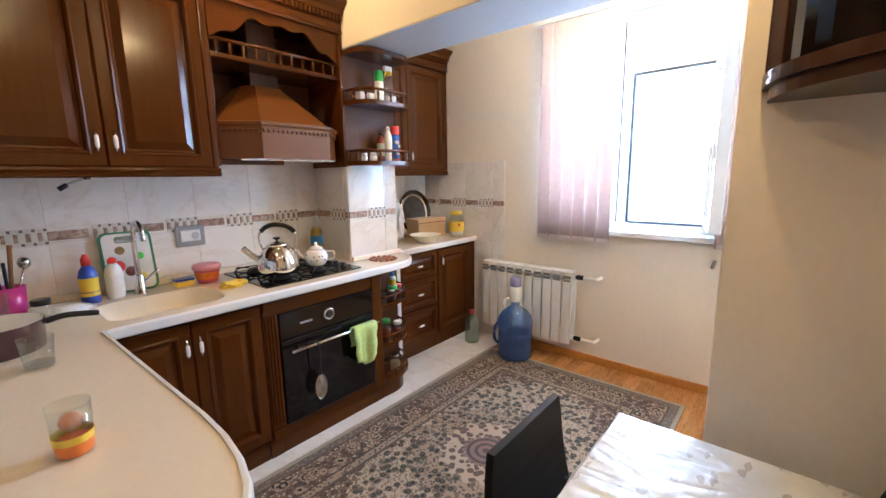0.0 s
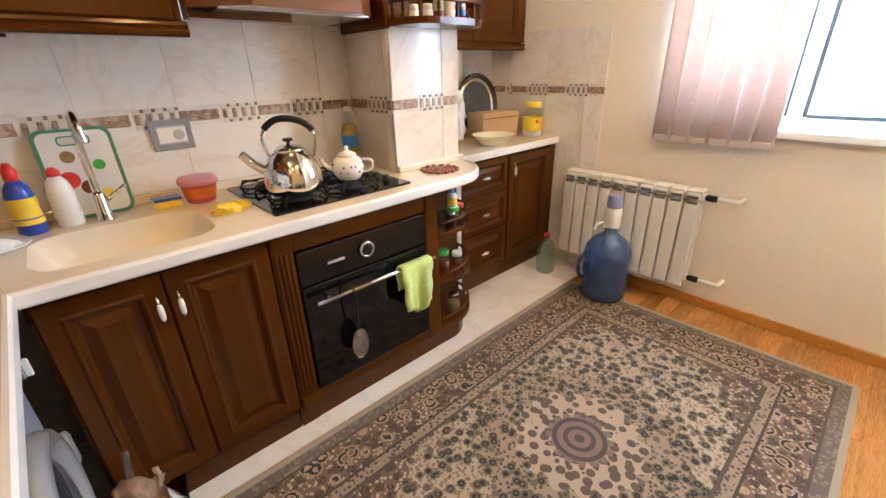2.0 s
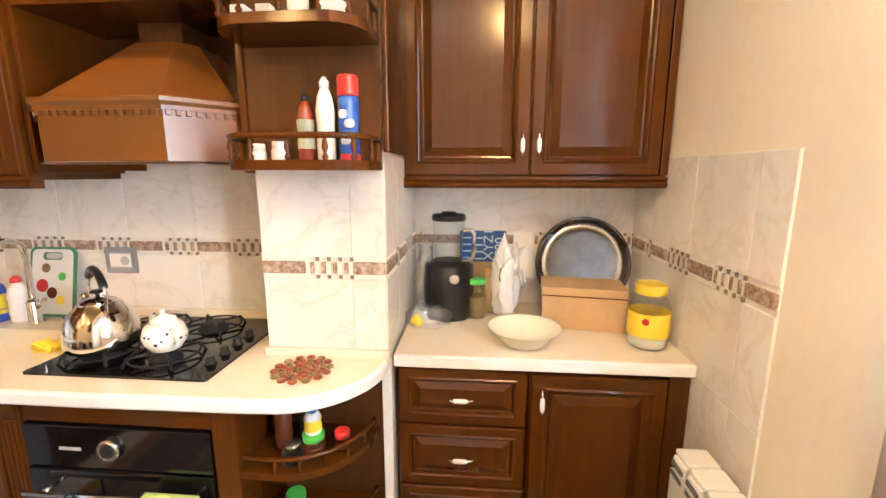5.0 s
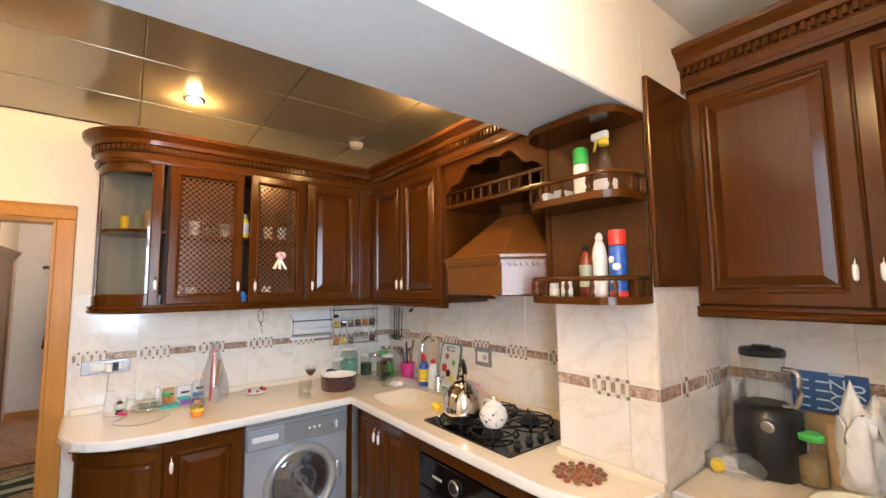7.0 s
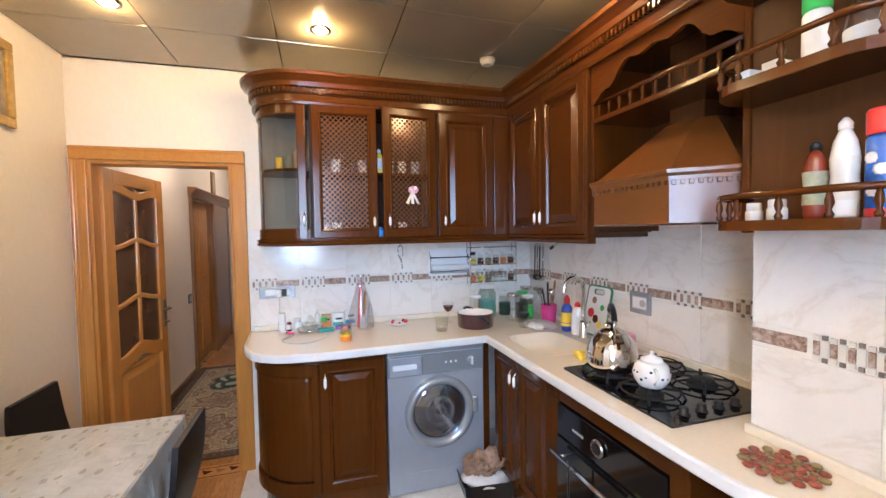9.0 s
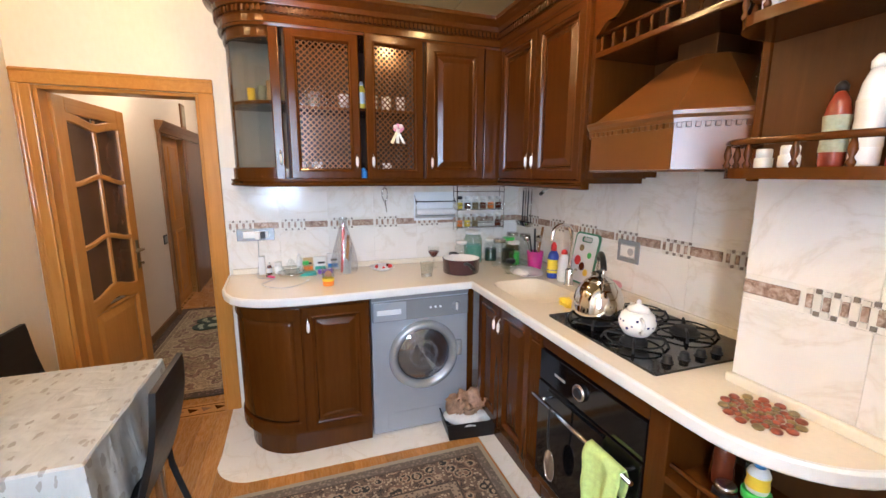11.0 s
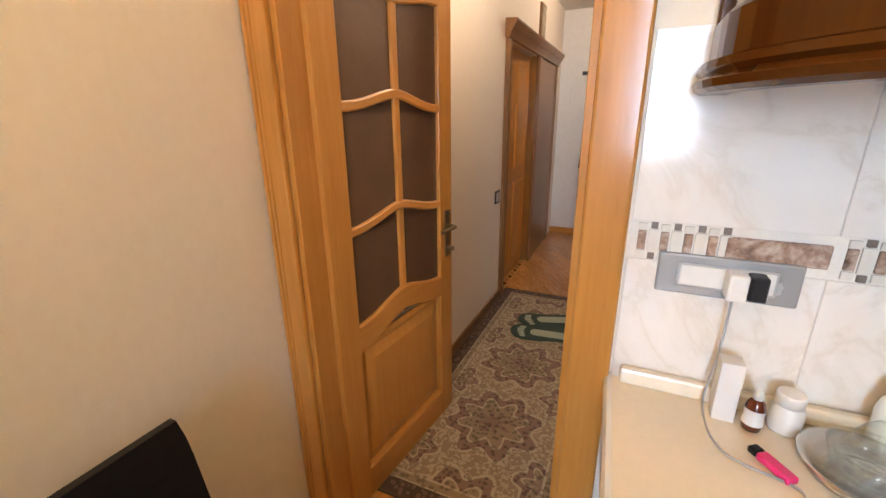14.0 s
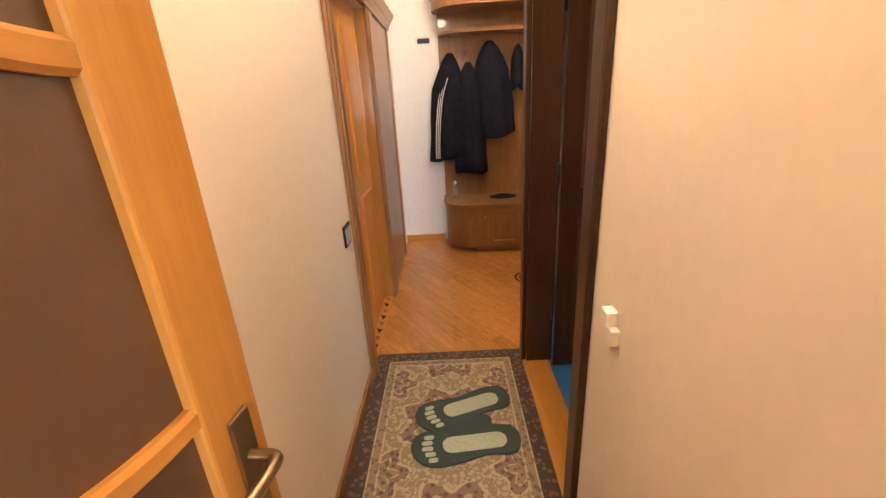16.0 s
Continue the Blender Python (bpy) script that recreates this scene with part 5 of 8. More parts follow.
def lattice_door(m, w, handle_x):
    d = door(lc, m, w, DH, (handle_x, 0.10), OPEN_FRAME, "lattice_door")
    bm = bmesh.new()
    x0, x1, z0, z1 = 0.055, w - 0.055, 0.055, DH - 0.055
    pitch, r = 0.031, 0.0031
    span = (x1 - x0) + (z1 - z0)
    k = -span
    while k < span:
        for s in (1, -1):
            # line x - s*z = c, trimmed to the opening
            pts = []
            c = (x0 + k) if s == 1 else (x0 + k)
            for z in (z0, z1):
                x = c + s * (z - z0)
                if x0 <= x <= x1:
                    pts.append((x, z))
            for x in (x0, x1):
                z = z0 + s * (x - c)
                if z0 < z < z1:
                    pts.append((x, z))
            if len(pts) == 2:
                (ax, az), (bx, bz) = pts
                dx, dz = bx - ax, bz - az
                ln = math.hypot(dx, dz)
                if ln > 0.01:
                    nxx, nz = -dz / ln * r, dx / ln * r
                    y0 = -0.006 - 0.002 * s
                    vs = [bm.verts.new(p) for p in ((ax + nxx, y0, az + nz), (bx + nxx, y0, bz + nz), (bx - nxx, y0, bz - nz), (ax - nxx, y0, az - nz))]
                    lo = [bm.verts.new((v.co.x, y0 + 0.004, v.co.z)) for v in vs]
                    bm.faces.new(vs)
                    for q in range(4):
                        bm.faces.new((vs[q - 1], lo[q - 1], lo[q], vs[q]))
        k += pitch
    o = part("lattice", bm, "lattice", d, "fine diamond lattice")
    o.matrix_world = m
    return d


lattice_door(on_washer(PX, -1.605, UZ0 + 0.015), 0.378, 0.352)
lattice_door(Matrix.Translation((PX, -0.858, UZ0 + 0.015)) @ Matrix.Rotation(radians(7), 4, "Z") @ FACE_X @ Matrix.Translation((-0.345, 0, 0)), 0.345, 0.028)
solid = thing("corner_wall_cabinet", "walnut wall cabinet with a raised panel door", "cabinet", "wall units")
part("carcass", box(0.010, PX, -0.843, -0.347, UZ0, UZ1, 0.002), "walnut", solid)
door(solid, on_washer(PX, -0.838, UZ0 + 0.015), 0.372, DH, (0.03, 0.10))
part("corner_post", box(PX - 0.02, PX + 0.02, -0.462, -0.345, UZ0 + 0.015, UZ1 - 0.015, 0.004), "walnut", solid)
sc = thing("sink_wall_cabinet", "walnut wall cabinet with two raised panel doors over the sink", "cabinet", "wall units")
part("carcass", box(0.347, 1.205, -PX, -0.008, UZ0, UZ1, 0.002), "walnut", sc)
door(sc, on_hob(0.385, -PX, UZ0 + 0.015), 0.398, DH, (0.37, 0.10))
door(sc, on_hob(0.787, -PX, UZ0 + 0.015), 0.398, DH, (0.028, 0.10))
part("end_stile", box(1.186, 1.208, -PX - 0.022, -PX, UZ0 + 0.01, UZ1, 0.005), "walnut", sc)

# hood bay
hb = thing("hood_cabinet", "open walnut hood bay with a railed shelf and scalloped valance", "cabinet", "wall units")
part("side", box(1.208, 1.228, -PX, -0.008, 1.50, UZ1, 0.003), "walnut", hb)
part("side", box(1.942, 1.964, -PX - 0.02, -0.008, 1.50, UZ1, 0.004), "walnut", hb)
part("back", box(1.228, 1.942, -0.014, -0.008, 1.56, UZ1), "walnut_back", hb)
part("top", box(1.228, 1.942, -PX, -0.014, UZ1 - 0.02, UZ1), "walnut_x", hb)
part("shelf", box(1.228, 1.942, -PX - 0.005, -0.014, 2.005, 2.027, 0.004), "walnut_x", hb)
part("rail", tube([(1.228, -PX + 0.008, 2.092), (1.942, -PX + 0.008, 2.092)], 0.009, 10), "walnut_x", hb)
for k in range(11):
    part("baluster", lathe([(0.006, 0), (0.009, 0.010), (0.004, 0.020), (0.009, 0.036), (0.007, 0.05), (0.004, 0.062)], (1.26 + k * 0.065, -PX + 0.008, 2.027), 10), "walnut", hb)
# valance with a waved lower edge
bm = bmesh.new()
top, low = [], []
for k in range(41):
    u = k / 40
    c = abs(u - 0.5) * 2
    z = 2.215 - 0.105 * (1 / (1 + math.exp(-(c - 0.62) * 14))) + 0.018 * math.cos(c * math.pi * 5) * (0.3 + 0.7 * c)
    x = 1.228 + 0.714 * u
    low.append(bm.verts.new((x, -PX - 0.004, z)))
    top.append(bm.verts.new((x, -PX - 0.004, UZ1)))
for k in range(40):
    bm.faces.new((low[k], low[k + 1], top[k + 1], top[k]))
thicken(bm, 0.016)
part("valance", bm, "walnut_x", hb, "scalloped valance")
bm = bmesh.new()
low, top = [], []
for k in range(21):
    u = k / 20
    low.append(bm.verts.new((1.21 + 0.36 * u, -PX + 0.03, 1.508 + 0.0 * u)))
    top.append(bm.verts.new((1.21 + 0.36 * u, -PX + 0.03, 1.54 + 0.008 * math.cos(u * 25))))
for k in range(20):
    bm.faces.new((low[k], low[k + 1], top[k + 1], top[k]))
thicken(bm, 0.012)
part("carved_strip", bm, "walnut_x", hb)

hood = thing("cooker_hood", "walnut chimney cooker hood with a dentil moulding", "cooker hood")
HPLAN = [(1.230, -0.02), (1.230, -0.325), (1.385, -0.462), (1.772, -0.462), (1.912, -0.312), (1.912, -0.02)]
part("box", slab(HPLAN, 1.535, 1.690), "walnut_red", hood)
part("moulding", add_sweep(bmesh.new(), HPLAN, [(0, 1.678), (0.008, 1.678), (0.008, 1.690), (0.018, 1.700), (0.018, 1.712), (0, 1.716)]), "walnut_red", hood)
for a, b in zip(HPLAN, HPLAN[1:]):
    a, b = Vector(a), Vector(b)
    d = (b - a).normalized()
    nrm = Vector((d.y, -d.x))
    for k in range(int((b - a).length / 0.0255)):
        p = a + d * (0.013 + k * 0.0255) + nrm * 0.004
        ob = part("dentil", box(-0.007, 0.007, -0.005, 0.005, 1.662, 1.678, 0.002), "walnut_red", hood)
        ob.matrix_world = Matrix.Translation((p.x, p.y, 0)) @ Matrix.Rotation(math.atan2(d.y, d.x), 4, "Z")
bm = bmesh.new()
lo = [bm.verts.new((1.571 + (x - 1.571) * 0.985, y * 0.985, 1.714)) for x, y in HPLAN]
hi = [bm.verts.new(p) for p in ((1.455, -0.02, 1.935), (1.455, -0.15, 1.935), (1.50, -0.20, 1.935), (1.64, -0.20, 1.935), (1.685, -0.15, 1.935), (1.685, -0.02, 1.935))]
for k in range(6):
    bm.faces.new((lo[k - 1], lo[k], hi[k], hi[k - 1]))
bm.faces.new(hi)
part("canopy", bm, "walnut_red", hood)
part("chimney", box(1.49, 1.65, -0.17, -0.016, 1.935, 2.265, 0.003), "walnut_back", hood)
part("filter", box(1.30, 1.84, -0.40, -0.05, 1.528, 1.5345), "steel", hood, "steel filter")

# crown moulding and light rail over the wall units
CROWN_PATH = [(0.012, -1.925)] + [(x, y) for x, y in arc(0.09, -1.665, 0.265, -90, 0, 12)] + [(PX + 0.010, -PX - 0.010), (1.966, -PX - 0.010)]
crown = thing("crown_moulding", "deep walnut crown moulding with dentils over the wall units", "moulding")
CROWN = [(0.0, 2.262), (0.014, 2.262), (0.018, 2.275), (0.010, 2.282), (0.012, 2.315), (0.018, 2.320), (0.012, 2.323), (0.012, 2.354), (0.034, 2.358), (0.036, 2.364), (0.040, 2.382), (0.060, 2.402), (0.074, 2.412), (0.078, 2.430), (0.0, 2.432)]
part("cornice", add_sweep(bmesh.new(), CROWN_PATH, CROWN), "walnut_x", crown)
top_fill = [(0.008, -1.90)] + arc(0.09, -1.665, 0.24, -90, 0, 10) + [(PX - 0.01, -PX + 0.01), (1.95, -PX + 0.01), (1.95, -0.01), (0.008, -0.01)]
part("top_board", slab(top_fill, 2.288, 2.30), "walnut_back", crown)
dist = 0.0
step = 0.025
for a, b in zip(CROWN_PATH, CROWN_PATH[1:]):
    a, b = Vector(a), Vector(b)
    ln = (b - a).length
    d = (b - a) / ln
    nrm = Vector((d.y, -d.x))
    while dist < ln:
        p = a + d * dist + nrm * 0.024
        ob = part("dentil", box(-0.0070, 0.0070, -0.009, 0.010, 2.325, 2.353, 0.0015), "walnut", crown)
        ob.matrix_world = Matrix.Translation((p.x, p.y, 0)) @ Matrix.Rotation(math.atan2(d.y, d.x), 4, "Z")
        dist += step
    dist -= ln
rail = thing("light_rail", "rounded walnut rail under the wall units", "moulding")
RAIL_PATH = [(0.012, -1.925)] + [(x, y) for x, y in arc(0.09, -1.665, 0.262, -90, 0, 12)] + [(PX + 0.008, -PX - 0.008), (1.215, -PX - 0.008)]
part("rail", add_sweep(bmesh.new(), RAIL_PATH, [(-0.03, 1.450), (0.006, 1.450), (0.016, 1.456), (0.018, 1.466), (0.010, 1.474), (0.016, 1.480), (0.014, 1.490), (-0.03, 1.490)]), "walnut_x", rail)

# niche wall cabinet
nc = thing("niche_wall_cabinet", "walnut wall cabinet with two raised panel doors in the niche", "cabinet", "wall units")
part("carcass", box(2.374, XW - 0.008, 0.022, 0.292, 1.475, 2.36, 0.002), "walnut", nc)
door(nc, on_hob(2.380, 0.022, 1.492), 0.474, 0.845, (0.446, 0.115))
door(nc, on_hob(2.858, 0.022, 1.492), 0.474, 0.845, (0.028, 0.115))
part("end_filler", box(3.334, XW - 0.008, 0.0, 0.022, 1.492, 2.36, 0.003), "walnut", nc)
part("cornice", add_sweep(bmesh.new(), [(2.374, 0.29), (2.374, 0.0), (XW - 0.01, 0.0)], [(o, z + 0.085) for o, z in CROWN]), "walnut_x", nc)
for k in range(39):
    x = 2.38 + k * 0.025
    part("dentil", box(x, x + 0.014, -0.033, -0.013, 2.410, 2.438, 0.0015), "walnut", nc)
part("rail", add_sweep(bmesh.new(), [(2.374, 0.29), (2.374, 0.006), (XW - 0.01, 0.006)], [(-0.03, 1.445), (0.004, 1.445), (0.014, 1.452), (0.016, 1.462), (0.008, 1.470), (0.014, 1.476), (0.012, 1.486), (-0.03, 1.486)]), "walnut_x", nc)

# railed shelves on the pillar
ps = thing("pillar_shelves", "rounded walnut display shelves with turned rails on the pillar", "shelf")
part("back_panel", box(1.966, 2.372, -0.357, -0.348, 1.51, 2.18), "walnut_back", ps)
part("side_panel", box(2.3775, 2.395, -0.357, 0.015, 1.563, 2.31, 0.004), "walnut", ps)
SP = [(1.967, -0.357), (1.967, -0.46)] + arc(2.07, -0.455, 0.10, 180, 270, 6)[1:] + arc(2.27, -0.455, 0.10, -90, 0, 6) + [(2.372, -0.357)]
for z in (1.508, 1.862, 2.150):
    part("shelf", slab(SP, z, z + 0.026), "walnut_x", ps)
for z in (1.534, 1.888):
    rp = [Vector((1.972, -0.365)), Vector((1.972, -0.45))] + arc_pts(2.07, -0.455, 0.095, 180, 270, 5)[1:] + [Vector((2.17, -0.55))] + arc_pts(2.27, -0.455, 0.095, -90, 0, 5) + [Vector((2.365, -0.365))]
    part("rail", tube([(p.x, p.y, z + 0.062) for p in rp], 0.0085, 8), "walnut_x", ps)
    spots = [(1.972, -0.38), (1.972, -0.45), (2.0, -0.522), (2.07, -0.55), (2.17, -0.55), (2.27, -0.55), (2.337, -0.522), (2.365, -0.45), (2.365, -0.38)]
    for x, y in spots:
        part("baluster", lathe([(0.006, 0), (0.009, 0.008), (0.004, 0.017), (0.009, 0.032), (0.007, 0.044), (0.004, 0.056)], (x, y, z), 10), "walnut", ps)

# ---- hob ----
hob = thing("hob", "black glass gas hob with cast iron supports", "hob")
part("plate", slab(rounded(HOB[0], HOB[1], HOB[2], HOB[3], 0.008), 0.900, 0.908), "black_glass", hob)
for x, y, r in ((1.435, -0.42, 0.05), (1.66, -0.43, 0.036), (1.42, -0.17, 0.036), (1.65, -0.17, 0.042)):
    part("burner", lathe([(r + 0.012, 0), (r + 0.010, 0.010), (r, 0.012), (r, 0.020), (r * 0.9, 0.024), (r * 0.3, 0.024)], (x, y, 0.908), 24), "iron", hob)
for x, y in ((1.435, -0.42), (1.66, -0.43), (1.42, -0.17), (1.65, -0.17)):
    part("pan_support", tube([(x + 0.10 * math.cos(a), y + 0.10 * math.sin(a), 0.926) for a in [2 * math.pi * k / 20 for k in range(20)]], 0.0035, 8, True), "iron", hob)
    for k in range(4):
        a = math.pi / 4 + k * math.pi / 2
        add = tube([(x + 0.115 * math.cos(a), y + 0.115 * math.sin(a), 0.908), (x + 0.10 * math.cos(a), y + 0.10 * math.sin(a), 0.936), (x + 0.035 * math.cos(a), y + 0.035 * math.sin(a), 0.936)], 0.005, 6)
        part("support_arm", add, "iron", hob)
for k in range(4):
    part("knob", lathe([(0.020, 0), (0.020, 0.004), (0.015, 0.006), (0.014, 0.022), (0.011, 0.024)], (1.825, -0.45 + k * 0.075, 0.908), 18), "black", hob)

# ---- lamps on the ceiling ----
# the added fourth lamp gets the same fitting as the others
for lx, ly, watts in LAMPS:
    lampt = thing("ceiling_spot", "small round recessed ceiling lamp, lit", "ceiling lamp", "ceiling spots")
    part("ring", lathe([(0.052, 0.0), (0.050, -0.006), (0.040, -0.008), (0.036, -0.002)], (lx, ly, CEIL), 28, None, False), "chrome", lampt)
    part("bulb", lathe([(0.036, -0.001), (0.03, -0.010), (0.015, -0.014), (0.002, -0.015)], (lx, ly, CEIL), 24, None, False), "lamp_glow", lampt)
bayl = thing("ceiling_spot", "small round recessed lamp in the window bay, lit", "ceiling lamp", "ceiling spots")
part("ring", lathe([(0.052, 0.0), (0.050, -0.006), (0.040, -0.008), (0.036, -0.002)], (*BAY_LAMP, BAY), 28, None, False), "chrome", bayl)
part("bulb", lathe([(0.036, -0.001), (0.03, -0.010), (0.015, -0.014), (0.002, -0.015)], (*BAY_LAMP, BAY), 24, None, False), "lamp_glow", bayl)
detector = thing("smoke_detector", "small white smoke detector on the ceiling", "smoke detector")
part("body", lathe([(0.045, 0), (0.045, -0.015), (0.036, -0.02), (0.036, -0.032), (0.025, -0.036)], (0.558, -0.583, CEIL), 24), "detector_grey", detector)
for lx, ly in ((-1.2, -2.48), (-3.3, -2.2)):
    lampt = thing("ceiling_spot", "small round hall ceiling lamp, lit", "ceiling lamp", "ceiling spots")
    part("ring", lathe([(0.052, 0.0), (0.050, -0.006), (0.040, -0.008), (0.036, -0.002)], (lx, ly, 2.54), 28, None, False), "chrome", lampt)
    part("bulb", lathe([(0.036, -0.001), (0.03, -0.010), (0.015, -0.014), (0.002, -0.015)], (lx, ly, 2.54), 24, None, False), "lamp_glow", lampt)

# ---- window bay ----
blind = thing("vertical_blind", "pink vertical fabric blind drawn to one side of the window", "blind")
part("headrail", box(3.275, 3.325, -2.27, -0.92, 2.495, 2.53, 0.004), "pvc", blind)
rnd = random.Random(11)
SLATS = [(-1.012 - k * 0.0925, 84 + rnd.uniform(-4, 4), 0.955) for k in range(6)] + [(-2.192, 72, 0.975), (-2.232, 66, 0.975)]
for y, turn, foot_z in SLATS:
    a = radians(turn)
    w = 0.0495
    bm = bmesh.new()
    n = 6
    rows = []
    for j in range(n + 1):
        u = (j / n - 0.5) * 2
        dx, dy = math.cos(a) * w * u, math.sin(a) * w * u
        bow = 0.008 * (1 - u * u)
        rows.append([bm.verts.new((3.30 + dx - bow, y + dy, z)) for z in (foot_z, 1.4, 2.0, 2.494)])
    for p, q in zip(rows, rows[1:]):
        for i in range(3):
            f = bm.faces.new((p[i], q[i], q[i + 1], p[i + 1]))
            f.smooth = True
    thicken(bm, 0.0012)
    slat = part("slat", bm, "blind", blind)
    hem = box(-0.040, 0.040, -0.0035, 0.0035, 0, 0.030, 0.002)
    weight = part("weight", hem, "blind", slat)
    weight.matrix_world = Matrix.Translation((3.293, y, foot_z - 0.004)) @ Matrix.Rotation(a, 4, "Z")
clip = thing("chain_clip", "small grey plastic chain clip screwed to the wall", "clip", m=pose(3.362, -2.141, 0.84, 12, 0, 0))
part("body", box(-0.016, 0.008, -0.009, 0.009, 0, 0.05, 0.003), "grey_plastic", clip)
part("lip", box(-0.026, -0.0165, -0.007, 0.007, 0.008, 0.018, 0.002), "grey_plastic", clip)

radiator = thing("radiator", "white sectional radiator under the window", "radiator")
for k in range(10):
    y0 = -0.478 - (k + 1) * 0.0815
    bm = bmesh.new()
    add_box(bm, 3.245, 3.330, y0 + 0.034, y0 + 0.044, 0.165, 0.70)
    add_box(bm, 3.235, 3.252, y0 + 0.004, y0 + 0.0775, 0.150, 0.655, 0.005)
    add_box(bm, 3.318, 3.332, y0 + 0.0015, y0 + 0.079, 0.165, 0.68, 0.004)
    add_box(bm, 3.245, 3.332, y0 + 0.002, y0 + 0.079, 0.700, 0.716, 0.006)
    add_box(bm, 3.238, 3.255, y0 + 0.008, y0 + 0.073, 0.664, 0.700, 0.006)
    for i in range(3):
        add_box(bm, 3.258 + i * 0.02, 3.262 + i * 0.02, y0 + 0.004, y0 + 0.077, 0.66, 0.70)
    sec = part("section", bm, "enamel", radiator)
    for z in (0.642, 0.672):
        part("grille_slot", box(3.2335, 3.2352 if z < 0.66 else 3.2382, y0 + 0.012, y0 + 0.069, z, z + 0.014), "slot", sec, "dark slot")
for z in (0.675, 0.195):
    part("header", tube([(3.29, -0.475, z), (3.29, -1.30, z)], 0.022, 12), "enamel", radiator)
    part("valve", lathe([(0.013, 0), (0.018, 0.012), (0.018, 0.05), (0.012, 0.06)], (0, 0, 0), 14, Matrix.Translation((3.29, -1.30, z)) @ Matrix.Rotation(radians(90), 4, "X")), "black", radiator, "dark valve fitting")
    part("pipe", tube(smooth_path([(3.29, -1.355, z), (3.29, -1.43, z), (3.30, -1.455, z), (3.375, -1.46, z)], 5), 0.013, 12), "enamel", radiator)
part("bracket", box(3.33, 3.372, -0.90, -0.87, 0.60, 0.64), "enamel", radiator)
part("bracket", box(3.33, 3.372, -0.90, -0.87, 0.20, 0.24), "enamel", radiator)

jug = thing("water_jug", "large blue water jug with a white hand pump", "water jug")
J = (3.085, -0.905, 0.0115)
part("bottle", lathe([(0.118, 0.0), (0.132, 0.012), (0.134, 0.10), (0.128, 0.115), (0.134, 0.13), (0.134, 0.21), (0.128, 0.225), (0.134, 0.24), (0.134, 0.30), (0.125, 0.335), (0.095, 0.375), (0.052, 0.405), (0.034, 0.42), (0.034, 0.47)], J, 36), "jug", jug, "", True)
part("water", lathe([(0.112, 0.006), (0.126, 0.016), (0.128, 0.10), (0.122, 0.115), (0.128, 0.13), (0.128, 0.19)], J, 32), "jug", jug)
part("pump", lathe([(0.046, 0.455), (0.048, 0.46), (0.048, 0.565), (0.040, 0.575)], J, 24), "enamel", jug, "white pump body")
part("pump_button", lathe([(0.040, 0.572), (0.043, 0.58), (0.043, 0.635), (0.036, 0.65)], J, 24), plain("lilac_plastic", (0.30, 0.30, 0.55), 0.4), jug, "pale violet pump top")
part("spout", tube(smooth_path([(J[0] - 0.03, J[1] + 0.03, 0.49), (J[0] - 0.07, J[1] + 0.055, 0.485), (J[0] - 0.085, J[1] + 0.06, 0.45)], 5), 0.009), "enamel", jug)
part("handle", tube(smooth_path([(J[0] - 0.10, J[1] + 0.09, 0.30), (J[0] - 0.125, J[1] + 0.11, 0.25), (J[0] - 0.125, J[1] + 0.11, 0.17), (J[0] - 0.10, J[1] + 0.09, 0.13)], 5), 0.012), "jug", jug)
part("label", box(J[0] - 0.139, J[0] - 0.134, J[1] - 0.05, J[1] + 0.05, 0.10, 0.19), "jug", jug)
bottle = thing("plastic_bottle", "clear plastic water bottle with a red cap on the floor", "bottle")
part("body", lathe([(0.058, 0.0), (0.064, 0.01), (0.064, 0.14), (0.060, 0.15), (0.064, 0.16), (0.050, 0.215), (0.018, 0.245), (0.018, 0.262)], (3.13, -0.45, 0.003), 28), "pale_jug", bottle, "", True)
part("cap", lathe([(0.021, 0.255), (0.021, 0.28), (0.017, 0.284)], (3.13, -0.45, 0.003), 18), "red", bottle)

# ---- dining corner ----
table = thing("dining_table", "small dining table against the wall", "table")
part("tabletop", box(0.862, 1.528, -2.905, -2.172, 0.715, 0.742, 0.004), "oak_x", table)
for x, y in ((0.90, -2.86), (1.49, -2.86), (0.90, -2.21), (1.49, -2.21)):
    part("leg", lathe([(0.016, 0), (0.022, 0.02), (0.022, 0.70), (0.026, 0.715)], (x, y, -0.001), 16), "steel", table)
cloth = thing("tablecloth", "shiny leaf-print oilcloth hanging over the table edges", "tablecloth")


